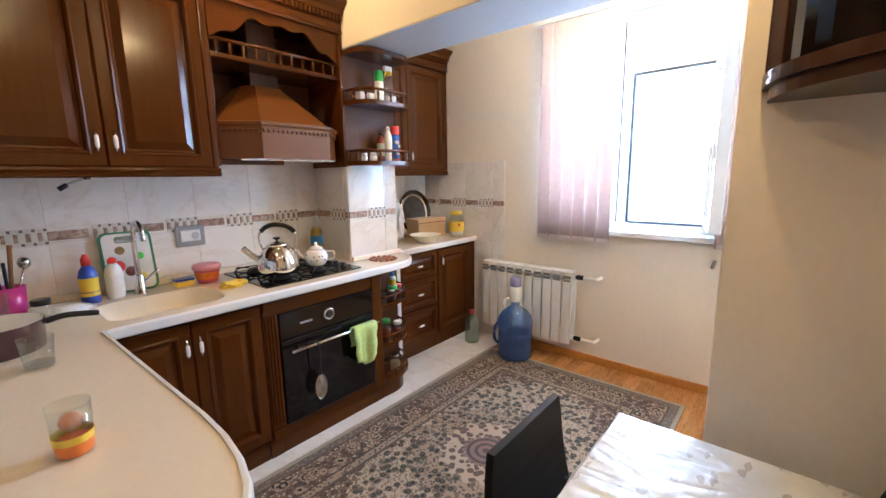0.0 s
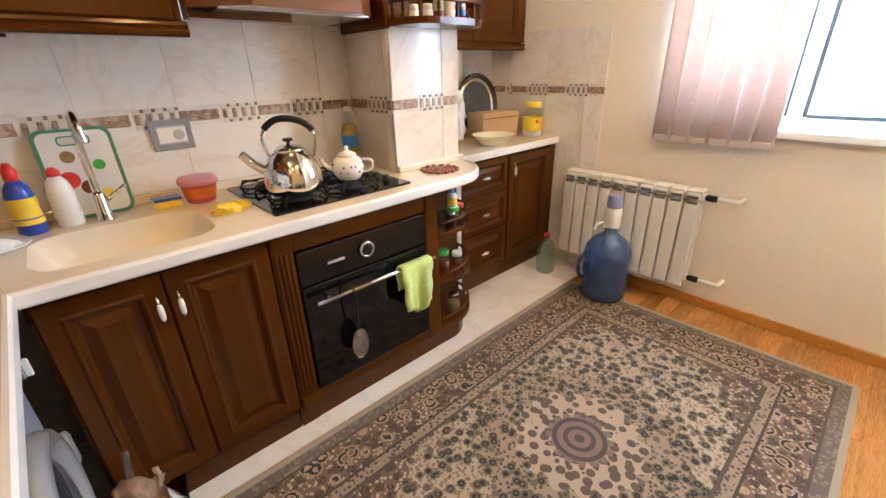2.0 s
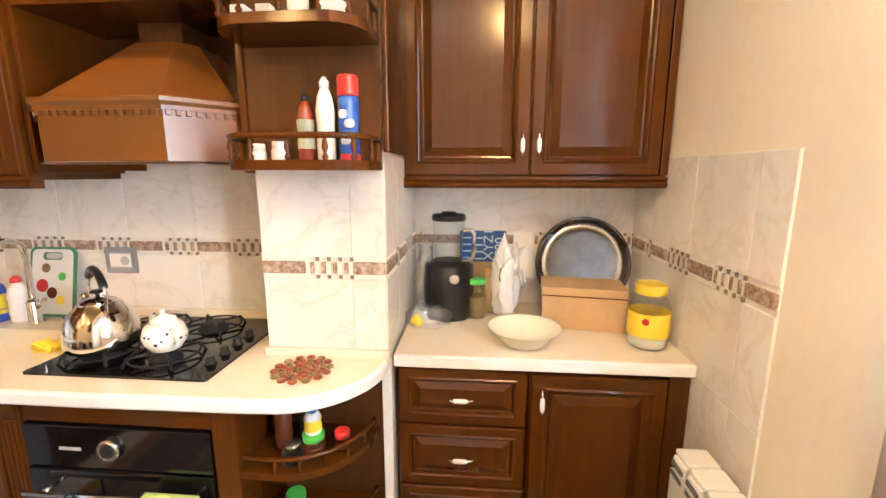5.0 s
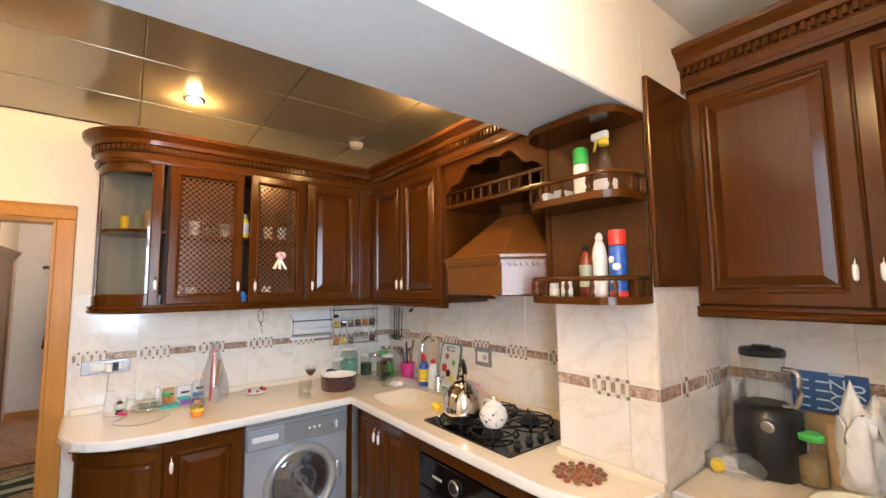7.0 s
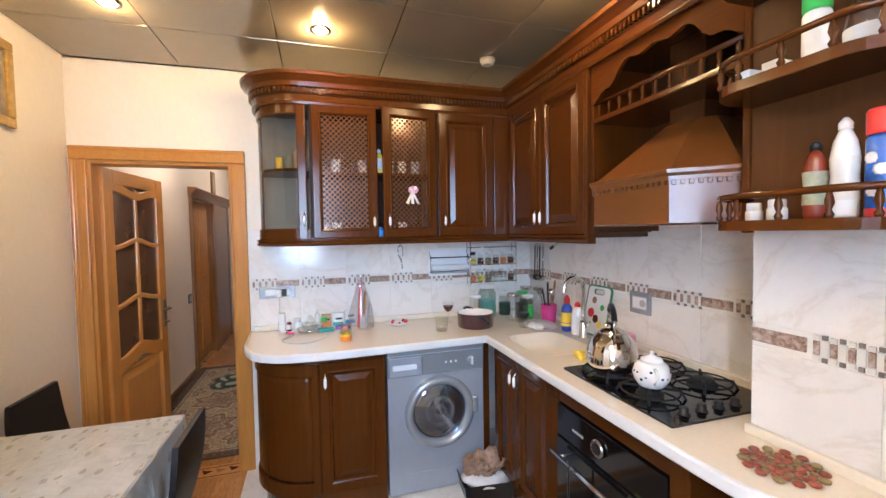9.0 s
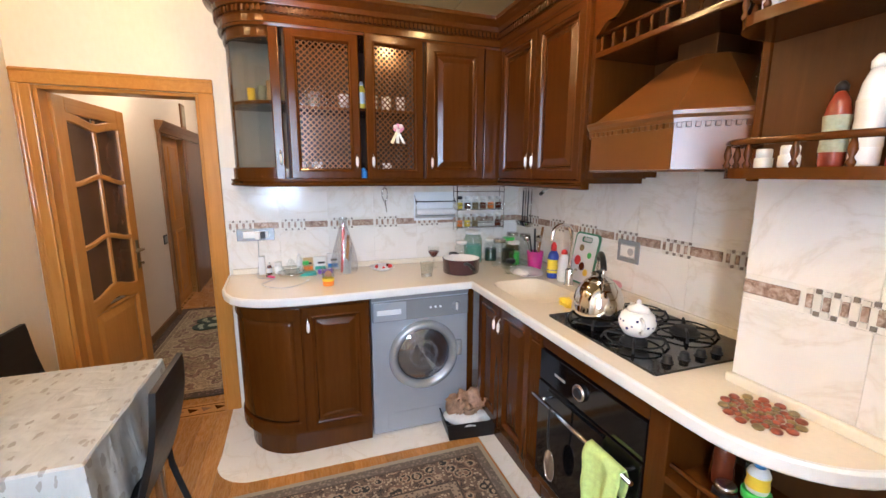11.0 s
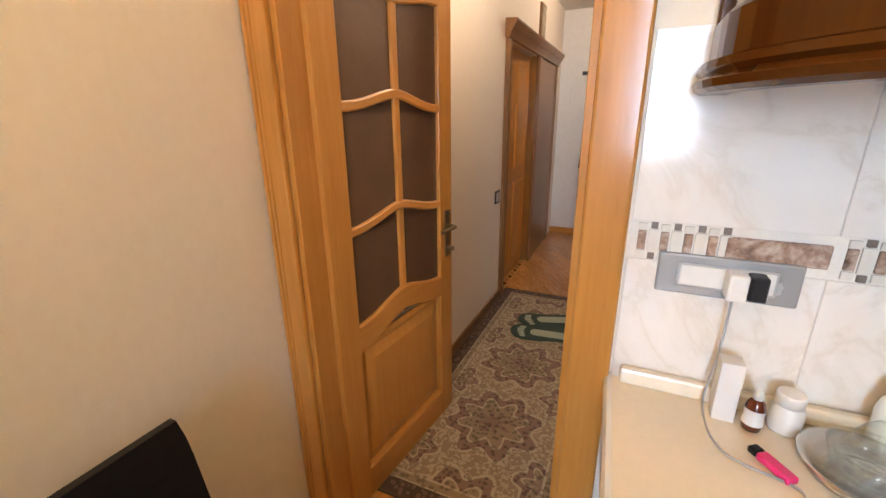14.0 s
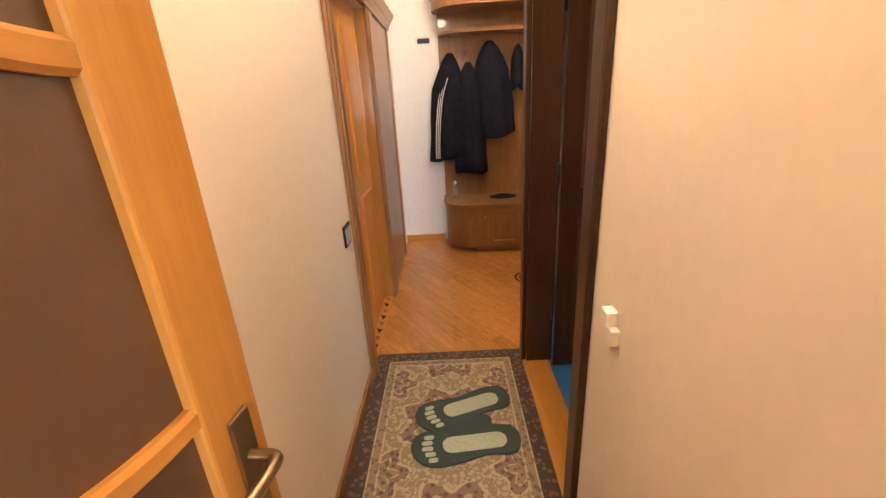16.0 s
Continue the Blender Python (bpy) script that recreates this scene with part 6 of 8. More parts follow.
def oilcloth(x0, x1, y0, y1, z, drop):
    bm = bmesh.new()
    n = 36
    rows = []
    ring = []
    for k in range(n):
        ring.append((x0 + (x1 - x0) * k / n, y1))
    for k in range(n):
        ring.append((x1, y1 - (y1 - y0) * k / n))
    for k in range(n):
        ring.append((x1 - (x1 - x0) * k / n, y0))
    for k in range(n):
        ring.append((x0, y0 + (y1 - y0) * k / n))
    cx, cy = (x0 + x1) / 2, (y0 + y1) / 2
    levels = ((0.0, 0.0, 0.88), (0.0, 0.0, 0.97), (0.0, 0.0, 1.0), (0.006, 0.006, 1.0), (0.06, 0.010, 1.0), (0.14, 0.018, 1.0), (drop, 0.022, 1.0))
    for dz, out, k in levels:
        row = []
        for i, (x, y) in enumerate(ring):
            side = Vector((1 if abs(x - x1) < 1e-6 else (-1 if abs(x - x0) < 1e-6 else 0), 1 if abs(y - y1) < 1e-6 else (-1 if abs(y - y0) < 1e-6 else 0)))
            ripple = 0.5 + 0.5 * math.sin(i * 0.55) * math.sin(i * 0.21 + 1)
            o = out * (0.5 + ripple) if not (y == y0) else 0.0
            row.append(bm.verts.new((cx + (x - cx) * k + side.x * o, cy + (y - cy) * k + side.y * o, z - dz)))
        rows.append(row)
    m = len(ring)
    for a, b in zip(rows, rows[1:]):
        for i in range(m):
            bm.faces.new((a[i], a[(i + 1) % m], b[(i + 1) % m], b[i]))
    bm.faces.new(rows[0])
    return bm


part("sheet", oilcloth(0.855, 1.535, -2.912, -2.165, 0.7465, 0.26), "cloth", cloth)


def chair(m, label):
    c = thing("dining_chair", label, "chair", "dining chairs", m)
    w = 0.37
    seat = box(-w / 2, w / 2, -0.02, 0.40, 0.425, 0.475, 0.018)
    part("seat", seat, "leather", c)
    # a leaning, slightly curved back
    bm = bmesh.new()
    rows = []
    for k in range(9):
        s = k / 8
        z = 0.44 + 0.415 * s
        y = -0.015 - 0.075 * s - 0.02 * math.sin(s * math.pi)
        half = (w / 2) * (0.97 - 0.10 * s ** 6)
        rows.append([(-half, y - 0.012, z), (half, y - 0.012, z), (half, y + 0.007, z), (-half, y + 0.007, z)])
    vs = [[bm.verts.new(p) for p in r] for r in rows]
    for a, b in zip(vs, vs[1:]):
        for i in range(4):
            bm.faces.new((a[i], a[(i + 1) % 4], b[(i + 1) % 4], b[i]))
    bm.faces.new(vs[0])
    bm.faces.new(vs[-1][::-1])
    bmesh.ops.bevel(bm, geom=[e for e in bm.edges if e.calc_face_angle(0) > 0.8], offset=0.008, segments=2, affect="EDGES")
    for v in bm.verts:      # the top edge is a low arc
        v.co.z -= 0.022 * max(0.0, (v.co.z - 0.64) / 0.2) * (v.co.x / (w / 2)) ** 2
    part("backrest", bm, "leather", c)
    for x in (-0.155, 0.155):
        part("leg", tube(smooth_path([(x, 0.37, 0.43), (x, 0.385, 0.30), (x * 1.05, 0.40, 0.013)], 4), 0.011, 10), "iron", c)
        part("leg", tube(smooth_path([(x, -0.06, 0.60), (x, -0.02, 0.43), (x * 1.02, -0.06, 0.22), (x * 1.05, -0.12, 0.013)], 4), 0.011, 10), "iron", c)
    return c


chair(pose(0.582, -2.735, -0.012, 0, 0, 0), "black leatherette dining chair standing against the wall")
chair(pose(1.80, -2.735, -0.012, 0, 0, 0), "black leatherette dining chair between table and pier")
chair(pose(1.205, -2.135, -0.001, 0, 0, 180), "black leatherette dining chair pushed under the table")

ketchup = thing("sauce_bottle", "small yellow sauce bottle with a red cap on the table", "bottle")
part("body", lathe([(0.019, 0), (0.021, 0.005), (0.021, 0.040), (0.016, 0.055), (0.010, 0.062)], (1.405, -2.80, 0.7468), 20), "yellow", ketchup, "", True)
part("cap", lathe([(0.0125, 0.060), (0.0165, 0.066), (0.0165, 0.078), (0.009, 0.084), (0.004, 0.098)], (1.405, -2.80, 0.7468), 16), "red", ketchup)

tomato = thing("tomato", "small red tomato lying on the tablecloth", "tomato")
part("flesh", lathe([(0.004, 0), (0.016, 0.003), (0.024, 0.014), (0.023, 0.026), (0.014, 0.034), (0.003, 0.032)], (1.475, -2.79, 0.7468), 20), "red", tomato, "", True)

picture = thing("picture", "gilt framed print on the cream wall", "picture")
fx0, fx1, fz0, fz1, fy = 0.435, 0.93, 2.03, 2.42, YT
for a in ((fx0, fx1, fz0, fz0 + 0.045), (fx0, fx1, fz1 - 0.045, fz1), (fx0, fx0 + 0.045, fz0 + 0.045, fz1 - 0.045), (fx1 - 0.045, fx1, fz0 + 0.045, fz1 - 0.045)):
    bm = bmesh.new()
    add_box(bm, a[0], a[1], fy, fy + 0.024, a[2], a[3], 0.006)
    part("frame", bm, "gilt", picture)
part("print", box(fx0 + 0.04, fx1 - 0.04, fy, fy + 0.010, fz0 + 0.04, fz1 - 0.04), "picture", picture)

# dark corner cabinet between pier and wall
cc = thing("corner_cabinet", "dark glossy rounded corner cabinet hung beside the pier", "cabinet")


def ell(r):
    return [(1.966 - (0.46 * r) * math.cos(radians(a)), -2.926 + (0.545 * r) * math.sin(radians(a))) for a in range(0, 91, 6)]


part("carcass", slab([(1.966, -2.926)] + ell(0.93), 1.70, 2.40), "black_glass", cc, "dark curved glass front")
for z0, z1, r in ((1.63, 1.665, 0.97), (1.665, 1.70, 1.0), (2.36, 2.40, 0.98), (2.40, 2.43, 1.03)):
    part("moulding", slab([(1.966, -2.926)] + ell(r), z0, z1), "dark_brown", cc)
for i in (0, 13):
    p = ell(0.955)[min(15, i + 1)]
    part("stile", box(p[0] - 0.02, p[0] + 0.02, p[1] - 0.02, p[1] + 0.02, 1.70, 2.36, 0.006), "dark_brown", cc)

# ---- things on the worktop by the hob ----
kettle = thing("kettle", "polished steel whistling kettle on the hob", "kettle")
K = (1.437, -0.415, 0.9415)
part("body", lathe([(0.096, 0.0), (0.104, 0.008), (0.106, 0.03), (0.100, 0.075), (0.084, 0.115), (0.058, 0.142), (0.052, 0.146)], K, 40), "chrome", kettle, "", True)
part("lid", lathe([(0.055, 0.145), (0.050, 0.152), (0.030, 0.162), (0.008, 0.166)], K, 32), "chrome", kettle, "", True)
part("lid_knob", lathe([(0.006, 0.164), (0.006, 0.174), (0.020, 0.180), (0.016, 0.188)], K, 20), "black", kettle)
KA = radians(147)


def around(o, r, z, side=0.0):
    return (o[0] + r * math.cos(KA) - side * math.sin(KA), o[1] + r * math.sin(KA) + side * math.cos(KA), o[2] + z)


sp = smooth_path([around(K, 0.085, 0.07), around(K, 0.13, 0.10), around(K, 0.168, 0.14)], 5)
part("spout", tube(sp, 0.016, 12), "chrome", kettle)
hd = smooth_path([around(K, 0.072, 0.12), around(K, 0.087, 0.20), around(K, 0.03, 0.252), around(K, -0.05, 0.245), around(K, -0.095, 0.20), around(K, -0.085, 0.12)], 6)
part("handle_bow", tube(hd, 0.005, 8), "chrome", kettle)
part("handle_grip", tube(hd[8:24], 0.012, 10), "black", kettle)

teapot = thing("teapot", "white porcelain teapot with blue flowers on the hob", "teapot")
P = (1.662, -0.425, 0.9415)
part("body", lathe([(0.040, 0.0), (0.046, 0.004), (0.062, 0.03), (0.065, 0.05), (0.056, 0.078), (0.040, 0.092)], P, 32), "porcelain", teapot, "", True)
part("lid", lathe([(0.042, 0.090), (0.034, 0.104), (0.014, 0.112), (0.007, 0.118), (0.010, 0.126), (0.004, 0.132)], P, 24), "porcelain", teapot, "", True)
part("spout", tube(smooth_path([around(P, 0.05, 0.035), around(P, 0.088, 0.06), around(P, 0.102, 0.09)], 5), 0.010, 10), "porcelain", teapot)
part("handle", tube(smooth_path([around(P, -0.055, 0.075), around(P, -0.095, 0.07), around(P, -0.093, 0.035), around(P, -0.058, 0.025)], 5), 0.006, 8), "porcelain", teapot)
rnd = random.Random(31)
for a in (-150, -135, -122, -108, -92, -76, -60, -45, -28, -10, 10, 30, 62, 95, 130, 160, 175):
    fr, fz = rnd.uniform(0.004, 0.0075), rnd.uniform(0.030, 0.066)
    part("flower", lathe([(fr, 0), (fr * 0.8, 0.002), (0.002, 0.003)], (0, 0, 0), 7, Matrix.Translation((P[0] + 0.0618 * math.cos(radians(a)), P[1] + 0.0618 * math.sin(radians(a)), P[2] + fz)) @ Matrix.Rotation(radians(a), 4, "Z") @ T_Y), "navy_print", teapot, "dark blue flower print")

trivet = thing("bead_trivet", "round trivet of amber and red beads", "trivet")
for r, n in ((0.0, 1), (0.020, 7), (0.040, 13), (0.061, 18), (0.082, 14)):
    for k in range(n):
        a = 2 * math.pi * k / n + r * 9
        rr = 0.0095 if r < 0.08 else 0.013
        part("bead", lathe([(0.002, 0), (rr * 0.9, rr * 0.2), (rr * 1.08, rr * 0.5), (rr * 0.8, rr * 0.85), (0.002, rr)], (2.131 + r * math.cos(a), -0.462 + r * math.sin(a), 0.9005), 8), "bead" if (k + int(r * 100)) % 3 else "bead_green", trivet)

oil = thing("oil_bottle", "clear oil bottle with a blue label behind the hob", "bottle")
part("glass", lathe([(0.038, 0), (0.041, 0.01), (0.041, 0.16), (0.036, 0.20), (0.016, 0.245), (0.014, 0.27)], (1.885, -0.085, 0.9005), 24), "glass", oil, "", True)
part("oil", lathe([(0.036, 0.004), (0.039, 0.012), (0.039, 0.158), (0.034, 0.196), (0.026, 0.212)], (1.885, -0.085, 0.9005), 20), "oil", oil, "golden cooking oil", True)
part("label", lathe([(0.0415, 0.105), (0.0415, 0.16)], (1.885, -0.085, 0.9005), 24, None, False), "sky_blue", oil)
part("cap", lathe([(0.016, 0.268), (0.016, 0.288), (0.013, 0.29)], (1.885, -0.085, 0.9005), 14), "paper", oil)

# ---- sink side ----
tap = thing("kitchen_tap", "chrome swan-neck kitchen tap behind the sink", "tap")
part("base", lathe([(0.028, 0), (0.028, 0.006), (0.022, 0.012), (0.021, 0.09), (0.016, 0.10)], (0.876, -0.150, 0.9), 20), "chrome", tap)
part("neck", tube(smooth_path([(0.876, -0.150, 0.99), (0.876, -0.145, 1.15), (0.878, -0.16, 1.225), (0.88, -0.215, 1.25), (0.882, -0.265, 1.225), (0.884, -0.28, 1.165)], 6), 0.011, 12), "chrome", tap)
part("lever", tube([(0.895, -0.150, 0.965), (0.955, -0.165, 1.01)], 0.007, 8), "chrome", tap)


def squeeze_bottle(x, y, h, r, body, label_mat, cap, label, lift=0.9005, cap_h=0.03):
    b = thing("bottle", label, "bottle")
    part("body", lathe([(r * 0.9, 0), (r, 0.008), (r, h * 0.30), (r * 0.92, h * 0.5), (r, h * 0.7), (r * 0.82, h * 0.86), (r * 0.4, h)], (x, y, lift), 22), body, b, "", True)
    if label_mat:
        part("label", lathe([(r + 0.001, h * 0.2), (r * 0.945, h * 0.48), (r + 0.001, h * 0.68)], (x, y, lift), 22, None, False), label_mat, b)
    part("cap", lathe([(r * 0.5, h - 0.002), (r * 0.52, h + cap_h * 0.5), (r * 0.2, h + cap_h)], (x, y, lift), 16), cap, b)
    return b


squeeze_bottle(0.695, -0.135, 0.17, 0.036, "blue", "yellow", "red", "blue bottle with a yellow label and red cap by the sink", cap_h=0.05)
squeeze_bottle(0.788, -0.125, 0.165, 0.036, "porcelain", "paper", "red", "white detergent bottle with a red cap by the sink", cap_h=0.025)
board = thing("cutting_board", "green-rimmed white cutting board leaning on the tiles", "cutting board", m=Matrix.Translation((0.868, -0.078, 0.903)) @ Matrix.Rotation(radians(-11), 4, "X"))
bm = bmesh.new()
add_slab(bm, rounded(-0.105, 0.105, 0, 0.295, 0.03), -0.004, 0.004, [rounded(-0.04, 0.04, 0.245, 0.268, 0.01)])
bmesh.ops.transform(bm, matrix=Matrix.Rotation(radians(90), 4, "X"), verts=bm.verts)
part("rim", bm, plain("dark_green_rim", (0.05, 0.20, 0.10), 0.4), board)
bm = bmesh.new()
add_slab(bm, rounded(-0.094, 0.094, 0.010, 0.285, 0.025), -0.0046, 0.0046, [rounded(-0.044, 0.044, 0.240, 0.272, 0.012)])
bmesh.ops.transform(bm, matrix=Matrix.Rotation(radians(90), 4, "X"), verts=bm.verts)
part("face", bm, "paper", board)
for x, z, r, mm in ((-0.045, 0.13, 0.028, "red"), (0.0, 0.10, 0.024, "brown_sauce"), (0.045, 0.17, 0.018, "green"), (-0.03, 0.205, 0.02, "bead_green"), (0.04, 0.07, 0.02, "yellow")):
    part("printed_fruit", lathe([(r, 0), (r * 0.98, 0.0008)], (0, 0, 0), 18, Matrix.Translation((x, -0.0046, z)) @ T90), mm, board)

sponge = thing("sponge", "blue and yellow washing sponge by the sink", "sponge")
part("foam", box(1.02, 1.105, -0.17, -0.11, 0.9005, 0.928, 0.006), "yellow", sponge)
part("scourer", box(1.018, 1.107, -0.172, -0.108, 0.9282, 0.938, 0.003), "blue", sponge)
tub = thing("plastic_tub", "pink plastic tub with a lid by the sink", "tub")
part("body", lathe([(0.045, 0), (0.05, 0.004), (0.062, 0.07), (0.064, 0.075)], (1.175, -0.145, 0.9005), 26), "pink", tub)
part("lid", lathe([(0.068, 0.070), (0.070, 0.082), (0.064, 0.094), (0.05, 0.096)], (1.175, -0.145, 0.9005), 26), plain("pale_pink_lid", (0.80, 0.36, 0.45), 0.35), tub)
part("label", lathe([(0.0535, 0.02), (0.0605, 0.058)], (1.175, -0.145, 0.9005), 26, None, False), "orange", tub)


def crumple(cx, cy, cz, rx, ry, rz, seed, amp=0.35):
    """A loose heap of cloth or film."""
    bm = bmesh.new()
    bmesh.ops.create_icosphere(bm, subdivisions=3, radius=1)
    for v in bm.verts:
        q = v.co * 1.7 + Vector((seed * 3.1, seed * 1.7, 0))
        k = 1 + amp * (noise.noise(q) + 0.6 * noise.noise(q * 2.6))
        v.co = Vector((v.co.x * rx * k, v.co.y * ry * k, max(-0.15, v.co.z) * rz * k))
        v.co += Vector((cx, cy, cz + 0.15 * rz))
    for f in bm.faces:
        f.smooth = True
    return bm


def lump(cx, cy, z, rx, ry, h, seed, amp=0.3):
    """A squarish, creased heap: full plastic bags and wrung cloths."""
    bm = bmesh.new()
    bmesh.ops.create_icosphere(bm, subdivisions=4, radius=1)
    for v in bm.verts:
        c = [math.copysign(abs(q) ** 0.65, q) for q in v.co]
        q = v.co * 1.3 + Vector((seed * 2.3, seed * 1.1, seed))
        ridge = abs(noise.noise(q * 2.4)) + 0.5 * abs(noise.noise(q * 5.1))
        k = 1 + amp * (noise.noise(q) * 1.2 - ridge)
        v.co = Vector((cx + c[0] * rx * k, cy + c[1] * ry * k, z + max(0.0, (c[2] + 1) / 2 * h * (1 + amp * noise.noise(q * 1.7)))))
    for f in bm.faces:
        f.smooth = True
    return bm


yc = thing("dish_cloth", "crumpled yellow dish cloth beside the hob", "cloth")
part("cloth", lump(1.205, -0.385, 0.9005, 0.062, 0.040, 0.030, 4, 0.55), "yellow", yc)

pot = thing("saucepan", "aubergine enamel saucepan with a pale inside", "saucepan")
Q = (0.385, -0.615, 0.9005)
part("body", lathe([(0.106, 0), (0.114, 0.006), (0.119, 0.092), (0.121, 0.094), (0.117, 0.095)], Q, 40, None, False), "aubergine", pot, "", True)
part("inside", lathe([(0.117, 0.095), (0.115, 0.090), (0.108, 0.008), (0.002, 0.006)], Q, 40, None, False), "porcelain", pot, "pale enamel inside", True)
part("handle", tube(smooth_path([(Q[0] + 0.116, Q[1] - 0.02, Q[2] + 0.078), (Q[0] + 0.17, Q[1] - 0.02, Q[2] + 0.086), (Q[0] + 0.255, Q[1] - 0.02, Q[2] + 0.072)], 5), 0.010, 10), "black", pot)
part("side_handle", tube(smooth_path([(Q[0] - 0.114, Q[1] + 0.03, Q[2] + 0.09), (Q[0] - 0.165, Q[1] + 0.015, Q[2] + 0.094), (Q[0] - 0.165, Q[1] - 0.015, Q[2] + 0.094), (Q[0] - 0.114, Q[1] - 0.03, Q[2] + 0.09)], 4), 0.008, 8), "black", pot)


def tumbler(x, y, h, r, label, z=0.9005, fill=None, fh=0.03):
    g = thing("tumbler", label, "glass")
    part("glass", lathe([(r * 0.80, 0), (r * 0.84, 0.003), (r, h), (r * 0.97, h), (r * 0.80, 0.008), (0.002, 0.008)], (x, y, z), 26, None, False), "glass", g, "", True)
    if fill:
        part("drink", lathe([(r * 0.79, 0.009), (r * 0.80 + r * 0.15 * fh / h, fh)], (x, y, z), 22), fill, g)
    return g


tumbler(0.458, -0.868, 0.095, 0.040, "clear glass tumbler with a little water", fill="film", fh=0.02)
og = tumbler(0.455, -1.445, 0.105, 0.036, "printed glass tumbler with an orange pattern at its foot", fill="orange", fh=0.03)
part("printed_foot", lathe([(0.0300, 0.003), (0.0322, 0.030)], (0.455, -1.445, 0.9005), 24, None, False), "orange", og)
part("printed_band", lathe([(0.0326, 0.029), (0.0338, 0.045)], (0.455, -1.445, 0.9005), 24, None, False), "yellow", og)
part("printed_fruit", lathe([(0.002, 0.05), (0.016, 0.056), (0.020, 0.068), (0.015, 0.08), (0.002, 0.086)], (0.455, -1.445, 0.9005), 20), plain("peach_print", (0.72, 0.36, 0.22), 0.4), og)
holder = thing("utensil_holder", "magenta cup holding kitchen utensils", "utensil holder")
part("cup", lathe([(0.042, 0), (0.045, 0.004), (0.055, 0.12), (0.052, 0.12), (0.043, 0.01)], (0.448, -0.11, 0.9005), 24, None, False), "magenta", holder)
for dx, dy, l, mm, r in ((-0.02, 0.01, 0.26, "black", 0.007), (0.015, 0.02, 0.28, "hall_oak", 0.008), (0.03, -0.01, 0.20, "steel", 0.004), (-0.03, -0.02, 0.19, "steel", 0.004), (0.0, -0.03, 0.22, "black", 0.006)):
    b0 = (0.448 + dx * 0.3, -0.11 + dy * 0.3, 0.915)
    b1 = (0.448 + dx * 2.0, -0.11 + dy * 1.6, 0.905 + l)
    part("utensil", tube([b0, b1], r, 8), mm, holder)
    if mm == "steel":
        part("spoon_bowl", lathe([(0.002, -0.02), (0.018, -0.008), (0.022, 0.01), (0.014, 0.028), (0.002, 0.032)], b1, 14), "steel", holder)


def jar(x, y, z, r, h, lid, label, content=None, mat_="glass", lidlab=""):
    j = thing("jar", label, "jar")
    part("glass", lathe([(r * 0.95, 0), (r, 0.006), (r, h * 0.8), (r * 0.8, h * 0.92), (r * 0.8, h)], (x, y, z), 22), mat_, j, "", True)
    if content:
        part("content", lathe([(r * 0.88, 0.004), (r * 0.92, 0.01), (r * 0.92, h * 0.62)], (x, y, z), 18), content, j)
    part("lid", lathe([(r * 0.86, h - 0.004), (r * 0.88, h + 0.014), (r * 0.8, h + 0.018)], (x, y, z), 20), lid, j, lidlab)
    return j


jar(0.30, -0.30, 0.9005, 0.05, 0.17, "steel", "clear glass jar in the worktop corner")
jar(0.29, -0.185, 0.9005, 0.045, 0.15, "paper", "clear glass jar with a white lid in the worktop corner", "green")
jar(0.12, -0.42, 0.9005, 0.065, 0.21, "paper", "large dark green jar under the spice rack", "teal", "pale_jug")
jar(0.17, -0.53, 0.9005, 0.045, 0.15, "enamel", "tall clear jar beside the saucepan")
jar(0.15, -0.12, 0.9005, 0.05, 0.19, "steel", "clear glass jar in the corner with preserves", "bead_green")
jar(0.52, -0.33, 0.9005, 0.035, 0.075, "black", "small glass jar with a black lid beside the sink")
tumbler(0.40, -0.29, 0.13, 0.04, "tall clear glass tumbler near the corner")
dish = thing("plate", "white plate drying beside the sink", "plate", m=Matrix.Translation((0.585, -0.255, 0.902)) @ Matrix.Rotation(radians(6), 4, "Y"))
part("dish", lathe([(0.045, 0), (0.06, 0.004), (0.105, 0.022), (0.102, 0.024), (0.058, 0.008), (0.002, 0.006)], (0, 0, 0), 32, None, False), "porcelain", dish, "", True)
rag = thing("dish_towel", "folded white cloth lying beside the sink", "cloth")
part("cloth", crumple(0.60, -0.30, 0.918, 0.07, 0.035, 0.02, 9, 0.3), "white_cloth", rag)

jar(0.24, -0.20, 0.9005, 0.048, 0.17, "green", "dark green glass jar behind the saucepan", "green_dark")
jar(0.31, -0.11, 0.9005, 0.044, 0.20, "steel", "tall clear glass jar in the corner")
tumbler(0.33, -0.24, 0.12, 0.036, "clear glass tumbler near the corner")
jar(0.12, -0.28, 0.9005, 0.045, 0.15, "enamel", "glass jar with a white lid in the corner", "green_dark")
# spice rack and rails under the wall units
rack = thing("spice_rack", "chrome wire spice rack with small jars on the tiles", "rack")
for z in (1.145, 1.272, 1.40):
    for x in (0.02, 0.085):
        part("wire", tube([(x, -0.53, z), (x, -0.165, z)], 0.003, 6), "chrome", rack)
    part("wire", tube([(0.085, -0.53, z + 0.035), (0.085, -0.165, z + 0.035)], 0.003, 6), "chrome", rack)
for y in (-0.53, -0.165):
    for x in (0.012, 0.085):
        part("wire", tube([(x, y, 1.13), (x, y, 1.45)], 0.0035, 6), "chrome", rack)
for z in (1.149, 1.276):
    part("shelf", box(0.02, 0.085, -0.53, -0.165, z - 0.003, z - 0.001), "steel", rack)
rnd = random.Random(21)
for z in (1.1485, 1.2755):
    for k in range(6):
        y = -0.50 + k * 0.061
        jar(0.053, y, z, 0.024, 0.075, rnd.choice(["black", "enamel", "green", "paper"]), "small spice jar on the wire rack", rnd.choice(["brown_sauce", "bead_green", "yellow", "orange", None]))
